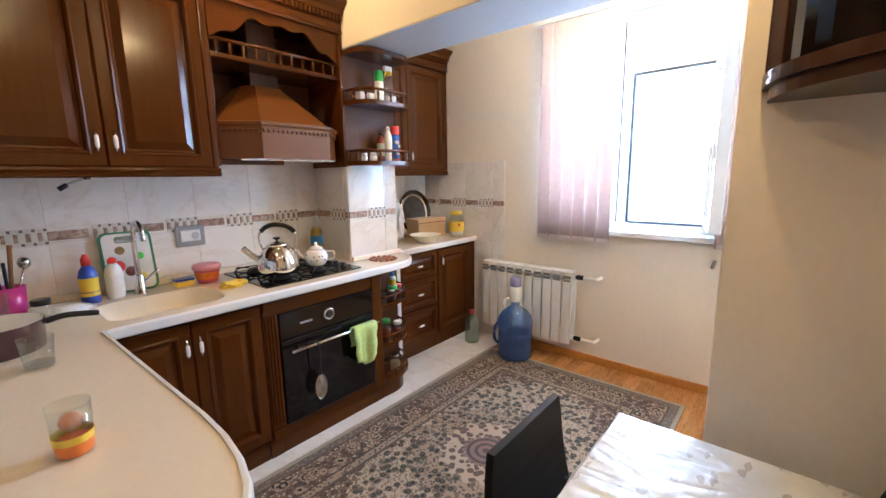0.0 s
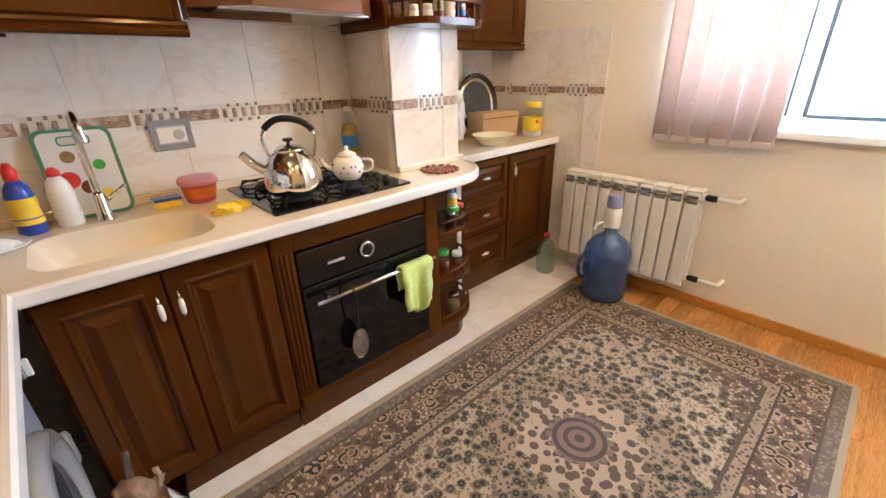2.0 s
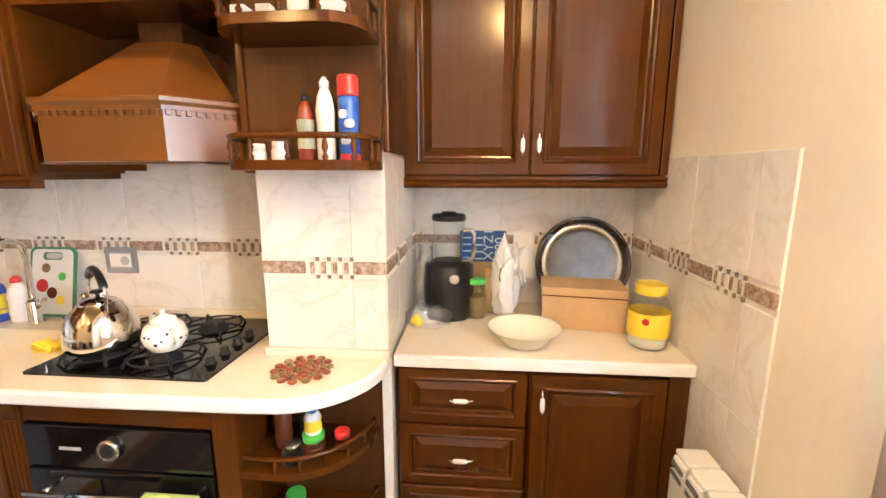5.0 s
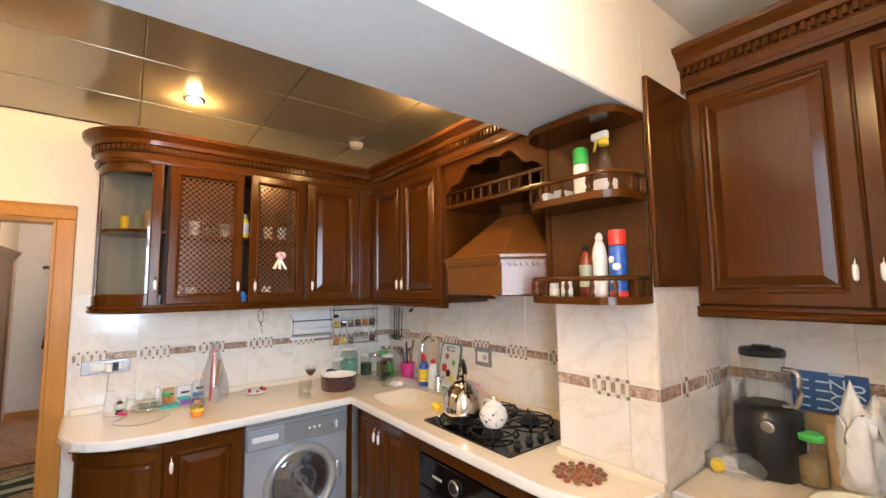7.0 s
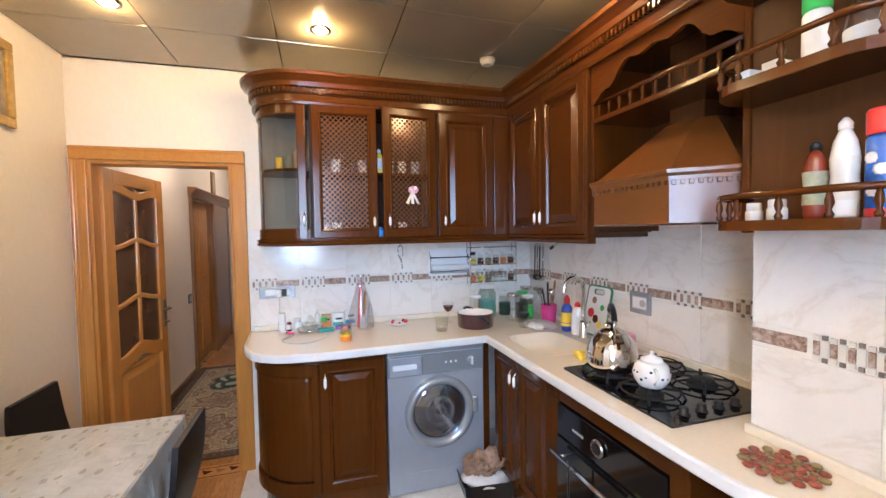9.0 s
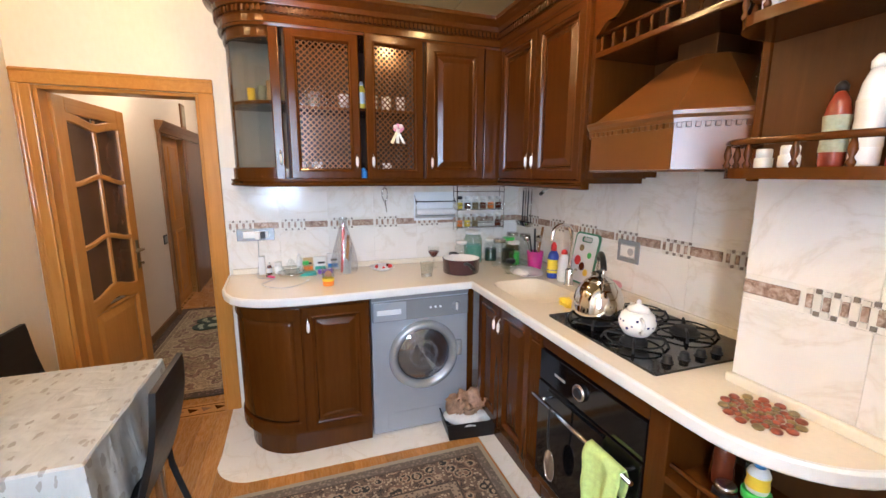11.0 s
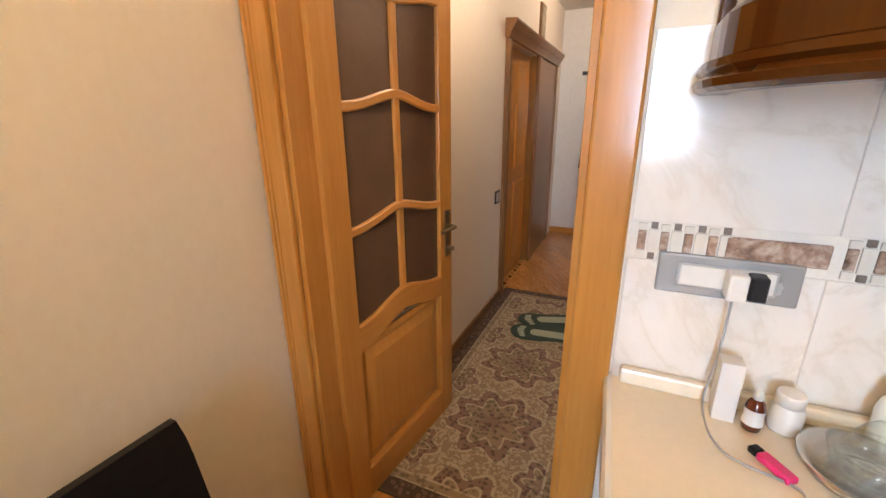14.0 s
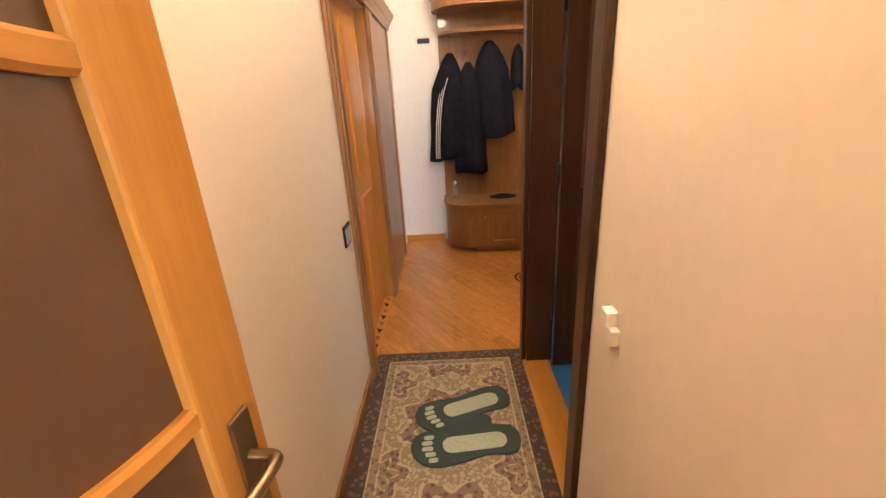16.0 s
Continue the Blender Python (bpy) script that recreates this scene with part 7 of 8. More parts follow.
roll = thing("foil_holder", "wall holder with rolls of kitchen paper and foil", "roll holder")
part("roll", lathe([(0.022, 0), (0.024, 0.004), (0.024, 0.28), (0.022, 0.284)], (0, 0, 0), 20, Matrix.Translation((0.045, -0.535, 1.262)) @ T90), "paper", roll)
part("plate", box(0.008, 0.014, -0.825, -0.53, 1.20, 1.40, 0.002), "pvc", roll)
part("bar", tube([(0.055, -0.825, 1.335), (0.055, -0.53, 1.335)], 0.004, 8), "black", roll)
part("cutter", box(0.014, 0.075, -0.82, -0.535, 1.222, 1.236, 0.004), "grey_plastic", roll)
for y in (-0.82, -0.535):
    part("arm", tube([(0.012, y, 1.375), (0.055, y, 1.335), (0.05, y, 1.23)], 0.004, 8), "chrome", roll)
for k, x in enumerate((0.13, 0.165, 0.20, 0.245)):
    lad = thing("ladle", "steel kitchen ladle hung on the tiles", "ladle", "hanging ladles")
    part("hook", tube([(x, -0.008, 1.425), (x, -0.03, 1.42), (x, -0.03, 1.405)], 0.003, 6), "chrome", lad)
    part("stem", tube([(x, -0.030, 1.405), (x, -0.034, 1.19)], 0.0045, 8), "steel" if k % 2 else "black", lad)
    part("bowl", lathe([(0.002, -0.028), (0.022, -0.022), (0.034, 0.0), (0.036, 0.006)], (x, -0.05, 1.18), 18, None, False), "steel" if k != 2 else "black", lad)
opener = thing("can_opener", "steel can opener hung on the tiles", "opener")
part("hook", tube([(0.006, -1.03, 1.445), (0.022, -1.03, 1.445), (0.022, -1.03, 1.43)], 0.003, 6), "chrome", opener)
part("ring", tube([(0.02, -1.03 + 0.018 * math.cos(a), 1.385 + 0.045 * math.sin(a)) for a in [2 * math.pi * k / 20 for k in range(20)]], 0.004, 8, True), "steel", opener)
part("stem", tube([(0.02, -1.03, 1.34), (0.02, -1.018, 1.265)], 0.004, 8), "steel", opener)

lever = thing("jar_opener", "dark folding jar opener hung under the wall cabinet", "opener")
part("pivot", lathe([(0.012, 0), (0.014, 0.004), (0.012, 0.018), (0.006, 0.02)], (0.735, -0.20, 1.443), 14), "black", lever)
part("arm", tube(smooth_path([(0.735, -0.20, 1.450), (0.70, -0.205, 1.437), (0.655, -0.21, 1.415)], 5), 0.006, 8), "grey_plastic", lever)
part("grip", tube([(0.668, -0.209, 1.422), (0.640, -0.212, 1.404)], 0.010, 10), "black", lever)
part("bracket", box(0.77, 0.81, -0.21, -0.19, 1.450, 1.462, 0.003), "black", lever)

# sockets
for nm, m, w, h, lab in (("socket", on_hob(1.088, -0.007, 1.082), 0.142, 0.112, "silver double wall socket above the hob"), ("socket", on_washer(0.007, -1.952, 1.108), 0.215, 0.076, "silver wall socket with a charger plugged in")):
    so = thing(nm, lab, "socket", m=m)
    part("plate", box(0, w, -0.010, 0, 0, h, 0.004), "silver_light", so)
    part("insert", box(w * 0.17, w * 0.83, -0.013, -0.009, h * 0.25, h * 0.75, 0.002), "enamel", so)
    part("frame", box(w * 0.15, w * 0.85, -0.0115, -0.008, h * 0.2, h * 0.8, 0.002), "grey_plastic", so)
    if w < 0.2:
        part("outlet", lathe([(0.019, 0), (0.019, 0.003), (0.016, 0.003)], (0, 0, 0), 20, Matrix.Translation((w * 0.66, -0.012, h / 2)) @ T90), "grey_plastic", so)
    else:
        part("charger", box(0.105, 0.135, -0.05, -0.012, 0.012, 0.06, 0.005), "enamel", so, "white charger")
        part("plug", box(0.137, 0.163, -0.045, -0.012, 0.015, 0.058, 0.004), "black", so, "black plug")

# ---- clutter at the end of the washer worktop ----
cable = thing("charging_cable", "thin white charging cable curling on the worktop", "cable")
part("wire", tube(smooth_path([(0.035, -1.832, 1.115), (0.035, -1.835, 1.0), (0.05, -1.845, 0.907), (0.16, -1.83, 0.9035), (0.20, -1.74, 0.9035), (0.25, -1.76, 0.9035), (0.33, -1.80, 0.9035), (0.42, -1.74, 0.9035), (0.44, -1.66, 0.9035), (0.39, -1.59, 0.9035), (0.325, -1.56, 0.9035)], 6), 0.0022, 6), "grey_plastic", cable)
part("plug", tube([(0.325, -1.56, 0.9045), (0.298, -1.545, 0.9045)], 0.0045, 8), "enamel", cable)


def carton(x0, x1, y0, y1, h, body, label, stripe=None, z=0.9005):
    c = thing("carton", label, "box")
    part("card", box(x0, x1, y0, y1, z, z + h, 0.0015), body, c)
    if stripe:
        part("print", box(x1, x1 + 0.0008, y0 + 0.004, y1 - 0.004, z + h * 0.12, z + h * 0.38), stripe, c)
        part("print", box(x1, x1 + 0.0008, y0 + (y1 - y0) * 0.3, y1 - 0.008, z + h * 0.55, z + h * 0.68), "black", c)
    return c


carton(0.04, 0.075, -1.835, -1.80, 0.115, "paper", "tall white medicine carton on the worktop")
squeeze_bottle(0.075, -1.775, 0.062, 0.015, "brown_sauce", "paper", "paper", "small brown medicine bottle on the worktop", cap_h=0.015)
jar(0.055, -1.725, 0.9005, 0.024, 0.055, "enamel", "small white cream pot on the worktop", None, "enamel")
lighter = thing("lighter", "pink plastic lighter lying on the worktop", "lighter")
part("body", box(-0.034, 0.02, -0.010, 0.010, 0.0, 0.012, 0.003), plain("hot_pink", (0.75, 0.03, 0.20), 0.3), lighter)
part("head", box(-0.05, -0.034, -0.009, 0.009, 0.0, 0.012, 0.003), "black", lighter)
lighter.matrix_world = pose(0.175, -1.757, 0.9006, 0, 0, 35)
ash = thing("glass_bowl", "heavy pressed glass bowl on a dark dish", "bowl")
part("dish", lathe([(0.06, 0), (0.075, 0.004), (0.085, 0.022), (0.080, 0.022), (0.065, 0.008), (0.002, 0.008)], (0.135, -1.645, 0.9005), 28, None, False), "steel", ash)
part("bowl", lathe([(0.035, 0.009), (0.045, 0.014), (0.056, 0.05), (0.050, 0.05), (0.038, 0.018), (0.002, 0.016)], (0.135, -1.645, 0.9005), 12, None, False), "glass", ash)
part("knob", lathe([(0.03, 0.052), (0.035, 0.058), (0.022, 0.085), (0.010, 0.10), (0.002, 0.102)], (0.135, -1.645, 0.9005), 10), "glass", ash)
squeeze_bottle(0.045, -1.60, 0.10, 0.017, "enamel", None, "enamel", "slim white tube standing on the worktop", cap_h=0.02)
carton(0.03, 0.06, -1.575, -1.515, 0.085, "cardboard", "peach medicine carton on the worktop", "orange")
carton(0.05, 0.09, -1.508, -1.435, 0.095, "paper", "white and green medicine carton on the worktop", "teal")
carton(0.02, 0.05, -1.425, -1.355, 0.105, "paper", "pale medicine carton on the worktop", "sky_blue")
carton(0.105, 0.155, -1.49, -1.395, 0.020, "purple", "flat purple medicine carton on the worktop")
carton(0.125, 0.19, -1.60, -1.50, 0.016, "teal", "flat teal medicine pack on the worktop")
jar(0.115, -1.56, 0.9168, 0.022, 0.045, "green", "small jar with a green lid on the worktop", None, "glass")
pl = thing("plate", "small white plate with red fruit on the worktop", "plate", m=Matrix.Translation((0.17, -1.085, 0.9005)))
part("dish", lathe([(0.035, 0), (0.05, 0.004), (0.085, 0.026), (0.082, 0.028), (0.048, 0.008), (0.002, 0.006)], (0, 0, 0), 30, None, False), "porcelain", pl, "", True)
for k, (dx, dy, rr) in enumerate(((0.03, 0.045, 0.016), (-0.02, 0.04, 0.013), (0.01, -0.04, 0.012), (-0.03, -0.03, 0.010), (0.045, 0.0, 0.010))):
    fr = thing("strawberry", "red berry lying on the small plate", "fruit", "berries")
    part("flesh", lathe([(0.002, 0), (rr * 0.8, rr * 0.4), (rr, rr), (rr * 0.6, rr * 1.6), (0.002, rr * 1.8)], (0.17 + dx, -1.085 + dy, 0.909 + 0.006), 12), "red" if k % 2 == 0 else "brown_sauce", fr, "", True)
wine = thing("wine_glass", "stemmed glass with dark red wine", "glass")
part("glass", lathe([(0.032, 0), (0.030, 0.003), (0.005, 0.008), (0.004, 0.065), (0.02, 0.08), (0.038, 0.11), (0.036, 0.145)], (0.21, -0.745, 0.9005), 24, None, False), "glass", wine, "", True)
part("wine", lathe([(0.004, 0.074), (0.020, 0.083), (0.034, 0.108), (0.035, 0.115)], (0.21, -0.745, 0.9005), 20), "brown_sauce", wine)
bag = thing("plastic_bag", "clear plastic bag holding wooden spatulas against the tiles", "bag")
part("film", lathe([(0.075, 0.0), (0.085, 0.05), (0.07, 0.14), (0.04, 0.24), (0.022, 0.31), (0.028, 0.35)], (0.16, -1.325, 0.9005), 14, None, False), "film", bag)
for dx, dy, mm in ((0.0, 0.01, "oak"), (0.02, -0.02, "red"), (-0.02, 0.03, "grey_plastic")):
    part("spatula", tube([(0.16 + dx, -1.325 + dy, 0.905), (0.10 + dx, -1.30 + dy, 1.13 + dx * 4)], 0.010, 8), mm, bag)
part("sachet", crumple(0.175, -1.315, 0.9005, 0.03, 0.025, 0.08, 6, 0.3), "grey_plastic", bag)

# ---- niche worktop ----
bowl = thing("mixing_bowl", "cream plastic bowl on the niche worktop", "bowl")
part("shell", lathe([(0.066, 0), (0.073, 0.003), (0.104, 0.040), (0.127, 0.060), (0.133, 0.064), (0.125, 0.060), (0.100, 0.040), (0.066, 0.008), (0.002, 0.006)], (2.835, -0.190, 0.9005), 36, None, False), plain("cream_plastic", (0.80, 0.76, 0.58), 0.3, 0, 0.2, 0.03), bowl, "", True)
cbox = thing("cardboard_box", "closed cardboard box leaning by the tray", "box", m=pose(3.085, 0.03, 0.9005, 0, 0, -8))
part("body", box(-0.155, 0.155, -0.085, 0.085, 0, 0.135, 0.002), "cardboard", cbox)
part("lid", box(-0.158, 0.158, -0.088, 0.088, 0.1355, 0.168, 0.002), "cardboard", cbox)
part("seam", box(-0.156, 0.156, -0.0890, -0.0882, 0.132, 0.1365), "brown_sauce", cbox, "dark lid seam")
tray = thing("metal_tray", "large round grey metal tray leaning on the tiles", "tray", m=Matrix.Translation((3.128, 0.222, 1.108)) @ Matrix.Rotation(radians(82), 4, "X"))
dark_steel = plain("dark_steel", (0.11, 0.10, 0.10), 0.28, 0.9)
part("rim", lathe([(0.196, 0.0), (0.206, 0.012), (0.206, 0.022), (0.198, 0.027), (0.190, 0.022), (0.184, 0.010), (0.178, 0.006)], (0, 0, 0), 56, None, False), dark_steel, tray, "dark rolled rim", True)
part("band", lathe([(0.178, 0.006), (0.170, 0.011), (0.160, 0.011), (0.152, 0.004)], (0, 0, 0), 56, None, False), "steel", tray, "bright inner band", True)
part("dish", lathe([(0.152, 0.004), (0.14, 0.0), (0.002, 0.0)], (0, 0, 0), 48, None, False), "tray_steel", tray)
yj = thing("plastic_jar", "clear plastic jar with a yellow lid and label", "jar")
YJ = (3.268, -0.172, 0.9005)
part("body", lathe([(0.060, 0), (0.066, 0.006), (0.068, 0.12), (0.066, 0.15), (0.046, 0.185), (0.044, 0.20)], YJ, 28), "glass", yj, "", True)
part("content", lathe([(0.058, 0.004), (0.062, 0.01), (0.063, 0.05)], YJ, 24), "paper", yj)
part("label", lathe([(0.069, 0.045), (0.0692, 0.13)], YJ, 28, None, False), "yellow", yj)
part("print", lathe([(0.012, 0), (0.011, 0.002)], (0, 0, 0), 12, Matrix.Translation((YJ[0] - 0.035, YJ[1] - 0.061, YJ[2] + 0.105)) @ Matrix.Rotation(radians(-30), 4, "Z") @ T90), "red", yj)
part("lid", lathe([(0.050, 0.190), (0.052, 0.196), (0.052, 0.222), (0.047, 0.226)], YJ, 28), "yellow", yj)
bl = thing("blender", "black table blender with a clear jug", "blender")
B = (2.545, 0.085, 0.9005)
part("base", lathe([(0.096, 0), (0.106, 0.006), (0.102, 0.06), (0.108, 0.13), (0.102, 0.225), (0.066, 0.245)], B, 8, None), "black", bl)
part("dial", lathe([(0.022, 0), (0.020, 0.014), (0.016, 0.016)], (0, 0, 0), 20, Matrix.Translation((B[0] + 0.03, B[1] - 0.097, B[2] + 0.185)) @ T90), "steel", bl)
part("jug", lathe([(0.052, 0.24), (0.056, 0.25), (0.066, 0.41), (0.064, 0.41)], B, 28, None, False), "glass", bl, "", True)
part("jug_handle", tube(smooth_path([(B[0] + 0.062, B[1] - 0.02, B[2] + 0.37), (B[0] + 0.105, B[1] - 0.03, B[2] + 0.36), (B[0] + 0.10, B[1] - 0.03, B[2] + 0.26), (B[0] + 0.055, B[1] - 0.02, B[2] + 0.24)], 5), 0.009, 10), "steel", bl)
part("lid", lathe([(0.070, 0.41), (0.070, 0.43), (0.064, 0.436), (0.03, 0.438), (0.028, 0.446)], B, 28), "black", bl)
fl = thing("card_sign", "blue printed card with white letters standing by the tiles", "card")
part("card", box(2.585, 2.795, 0.255, 0.262, 1.10, 1.245, 0.003), plain("navy_card", (0.02, 0.08, 0.24), 0.4), fl)


def lettering(parent, text, size, m, material):
    """Flat letters in the built-in font, as a mesh."""
    curve = bpy.data.curves.new("letters", "FONT")
    curve.body, curve.size, curve.extrude = text, size, 0.0006
    tmp = bpy.data.objects.new("letters", curve)
    scene.collection.objects.link(tmp)
    me = bpy.data.meshes.new_from_object(tmp.evaluated_get(bpy.context.evaluated_depsgraph_get()))
    bpy.data.objects.remove(tmp)
    me.materials.clear()
    me.materials.append(M[material])
    ob = new("letters", me)
    ob.parent = parent
    ob.matrix_world = m
    return ob


UPWARD = Matrix.Rotation(radians(90), 4, "X") @ Matrix.Rotation(radians(90), 4, "Z")
lettering(fl, "890", 0.060, Matrix.Translation((2.785, 0.2540, 1.125)) @ UPWARD, "pale_blue")
lettering(fl, "XYZ1", 0.060, Matrix.Translation((2.735, 0.2540, 1.108)) @ UPWARD, "pale_blue")
for k in range(4):
    part("letter_bar", box(2.655, 2.692, 0.2535, 0.2548, 1.112 + k * 0.032, 1.118 + k * 0.032), "pale_blue", fl)
    part("letter_bar", box(2.600, 2.637, 0.2535, 0.2548, 1.116 + k * 0.031, 1.122 + k * 0.031), "pale_blue", fl)
part("stand", box(2.62, 2.79, 0.263, 0.275, 0.9005, 1.10), "cardboard", fl)
jar(2.665, 0.075, 0.9005, 0.042, 0.15, "green", "dark jar with a green lid beside the blender", "bead_green")
carton(2.70, 2.76, 0.12, 0.20, 0.20, "cardboard", "brown paper packet beside the blender")
wb = thing("paper_bag", "crumpled white paper bag beside the blender", "bag")
part("paper", lump(2.790, 0.09, 0.9005, 0.066, 0.055, 0.27, 2, 0.5), "white_cloth", wb)
wall_cups = thing("wall_socket", "white wall socket with a plugged adaptor in the niche", "socket")
part("plate", box(2.83, 2.92, 0.282, 0.293, 1.10, 1.24, 0.004), "enamel", wall_cups)
part("adaptor", crumple(2.875, 0.245, 1.03, 0.062, 0.04, 0.13, 7, 0.22), "enamel", wall_cups)
pb = thing("plastic_bag", "crumpled clear plastic bag beside the blender", "bag")
part("film", crumple(2.465, -0.02, 0.9005, 0.085, 0.06, 0.07, 3, 0.5), "film", pb)
pb2 = thing("plastic_bag", "pale plastic bag standing against the pillar tiles", "bag")
part("film", lump(2.442, 0.12, 0.9005, 0.045, 0.05, 0.30, 5, 0.5), "film", pb2)
lem = thing("lemon", "yellow lemon lying beside the plastic bag", "fruit")
part("peel", lathe([(0.002, 0), (0.018, 0.006), (0.026, 0.024), (0.018, 0.042), (0.002, 0.05)], (2.43, -0.06, 0.9005), 16), "yellow", lem, "", True)

# ---- pillar shelves ----
squeeze_bottle(2.175, -0.435, 0.165, 0.024, "red_sauce", "mat_light", "black", "red sauce bottle with a green label on the shelf", 1.5345, 0.02)
squeeze_bottle(2.235, -0.44, 0.20, 0.026, "porcelain", "mosaic", "porcelain", "white cleaner bottle with a tan label on the shelf", 1.5345, 0.025)
can = thing("spray_can", "blue aerosol can with a red cap on the shelf", "spray can")
C = (2.300, -0.435, 1.5345)
part("body", lathe([(0.027, 0), (0.029, 0.004), (0.029, 0.165), (0.025, 0.175)], C, 22), "can_blue", can)
part("band", lathe([(0.0293, 0.0), (0.0293, 0.018)], C, 22, None, False), "red", can)
for a, z in ((-95, 0.055), (-70, 0.10), (-110, 0.125)):
    part("print", lathe([(0.015, 0), (0.010, 0.0035), (0.002, 0.004)], (0, 0, 0), 9, Matrix.Translation((C[0] + 0.027 * math.cos(radians(a)), C[1] + 0.027 * math.sin(radians(a)), C[2] + z)) @ Matrix.Rotation(radians(a), 4, "Z") @ T_Y), "paper", can, "white printed mark")
part("cap", lathe([(0.028, 0.174), (0.029, 0.18), (0.029, 0.222), (0.026, 0.228)], C, 22), "red", can)
jar(2.10, -0.45, 1.5345, 0.022, 0.035, "paper", "small white jar on the railed shelf", None, "enamel")
jar(2.035, -0.44, 1.5345, 0.02, 0.03, "paper", "small white jar on the railed shelf", None, "enamel")
can2 = thing("spray_can", "white aerosol can with a green cap on the upper shelf", "spray can")
C = (2.175, -0.44, 1.8885)
part("body", lathe([(0.026, 0), (0.028, 0.004), (0.028, 0.125), (0.024, 0.135)], C, 22), "enamel", can2)
part("cap", lathe([(0.027, 0.133), (0.028, 0.140), (0.028, 0.190), (0.02, 0.197)], C, 22), "green", can2)
spray = thing("spray_bottle", "clear spray bottle with a yellow trigger on the upper shelf", "spray bottle")
C = (2.268, -0.435, 1.8885)
part("body", lathe([(0.036, 0), (0.04, 0.006), (0.04, 0.06), (0.032, 0.10), (0.016, 0.17), (0.014, 0.19)], C, 22), "glass", spray, "", True)
part("collar", lathe([(0.018, 0.185), (0.018, 0.205), (0.012, 0.21)], C, 16), "yellow", spray)
part("trigger_head", box(C[0] - 0.045, C[0] + 0.018, C[1] - 0.012, C[1] + 0.012, C[2] + 0.208, C[2] + 0.238, 0.006), "enamel", spray)
part("trigger", tube([(C[0] - 0.028, C[1], C[2] + 0.208), (C[0] - 0.040, C[1], C[2] + 0.17)], 0.005, 8), "yellow", spray)
part("label", lathe([(0.0405, 0.012), (0.0405, 0.055)], C, 22, None, False), "paper", spray)
carton(2.00, 2.04, -0.47, -0.40, 0.05, "paper", "small white carton on the upper shelf", None, 1.8885)
carton(2.07, 2.11, -0.47, -0.40, 0.05, "paper", "small white carton on the upper shelf", None, 1.8885)
hbag = thing("plastic_bottle", "crumpled clear plastic bottle behind the shelf rail", "bottle")
part("film", lathe([(0.03, 0), (0.036, 0.01), (0.034, 0.06), (0.036, 0.09), (0.02, 0.13), (0.012, 0.15)], (1.875, -0.24, 1.718), 14), "glass", hbag)

# ---- corner shelf under the worktop ----
for x, y, z, h, r, body, lab, cap, text in ((2.06, -0.47, 0.6475, 0.165, 0.03, "brown_sauce", None, "purple", "dark glass bottle on the corner shelf"), (2.115, -0.41, 0.6475, 0.17, 0.032, "pale_jug", None, "grey_plastic", "clear plastic bottle on the corner shelf"), (2.17, -0.50, 0.72, 0.10, 0.026, "paper", "yellow", "sky_blue", "small juice bottle on a jar")):
    squeeze_bottle(x, y, h - 0.03, r, body, lab, cap, text, z)
jar(2.17, -0.50, 0.6475, 0.038, 0.055, "green", "dark jar with a green lid on the corner shelf", "brown_sauce")
jar(2.12, -0.54, 0.6475, 0.030, 0.045, "steel", "small tin on the corner shelf", None, "black")
jar(2.25, -0.47, 0.6475, 0.027, 0.045, "red", "small jar with a red lid on the corner shelf", "brown_sauce")
jar(2.10, -0.50, 0.3875, 0.035, 0.10, "green", "dark jar with a green lid on the corner shelf", "brown_sauce")
jar(2.20, -0.50, 0.3875, 0.030, 0.06, "enamel", "jar with a white lid on the corner shelf", "brown_sauce")
jar(2.15, -0.52, 0.1405, 0.035, 0.09, "steel", "jar on the lowest corner shelf", "bead_green")

# ---- in the glazed wall cabinets ----
for x, y, z, r, h, m_ in ((0.12, -1.80, 1.904, 0.022, 0.09, "yellow"), (0.16, -1.74, 1.904, 0.022, 0.10, "mat_light"), (0.20, -1.69, 1.904, 0.024, 0.12, "cardboard"), (0.15, -1.78, 1.4965, 0.03, 0.04, "porcelain"), (0.22, -1.71, 1.4965, 0.03, 0.035, "bead"), (0.29, -1.64, 1.4965, 0.02, 0.05, "paper")):
    cpj = thing("cup", "small cup behind the cabinet glass", "cup", "cups in the cabinet")
    part("body", lathe([(r * 0.8, 0), (r * 0.85, 0.004), (r, h), (r * 0.9, h), (r * 0.8, 0.01), (0.002, 0.01)], (x, y, z), 18, None, False), m_, cpj)
rnd = random.Random(8)
for z in (1.4965, 1.8905):
    for k in range(8):
        y = -1.55 + k * 0.085
        gl = thing("drinking_glass", "clear drinking glass inside the lattice cabinet", "glass", "glasses in the cabinet")
        part("bowl", lathe([(0.022, 0), (0.024, 0.003), (0.030, 0.09), (0.028, 0.09), (0.02, 0.006)], (0.20 + rnd.uniform(-0.05, 0.05), y, z), 14, None, False), "glass" if rnd.random() < 0.6 else "porcelain", gl)
squeeze_bottle(0.285, -1.205, 0.13, 0.022, "yellow", "paper", "paper", "small bottle seen through the open lattice door", 1.8905, 0.02)
squeeze_bottle(0.285, -1.205, 0.05, 0.022, "sky_blue", None, "sky_blue", "blue beaker seen through the open lattice door", 1.4965, 0.01)
flower = thing("flower_ornament", "pink artificial flower with a cream ribbon on the lattice door", "ornament")
FM = Matrix.Translation((0.408, -1.025, 1.745))
PETALS = (plain("pink_petal", (0.72, 0.30, 0.48), 0.7), plain("pale_petal", (0.80, 0.66, 0.66), 0.7))
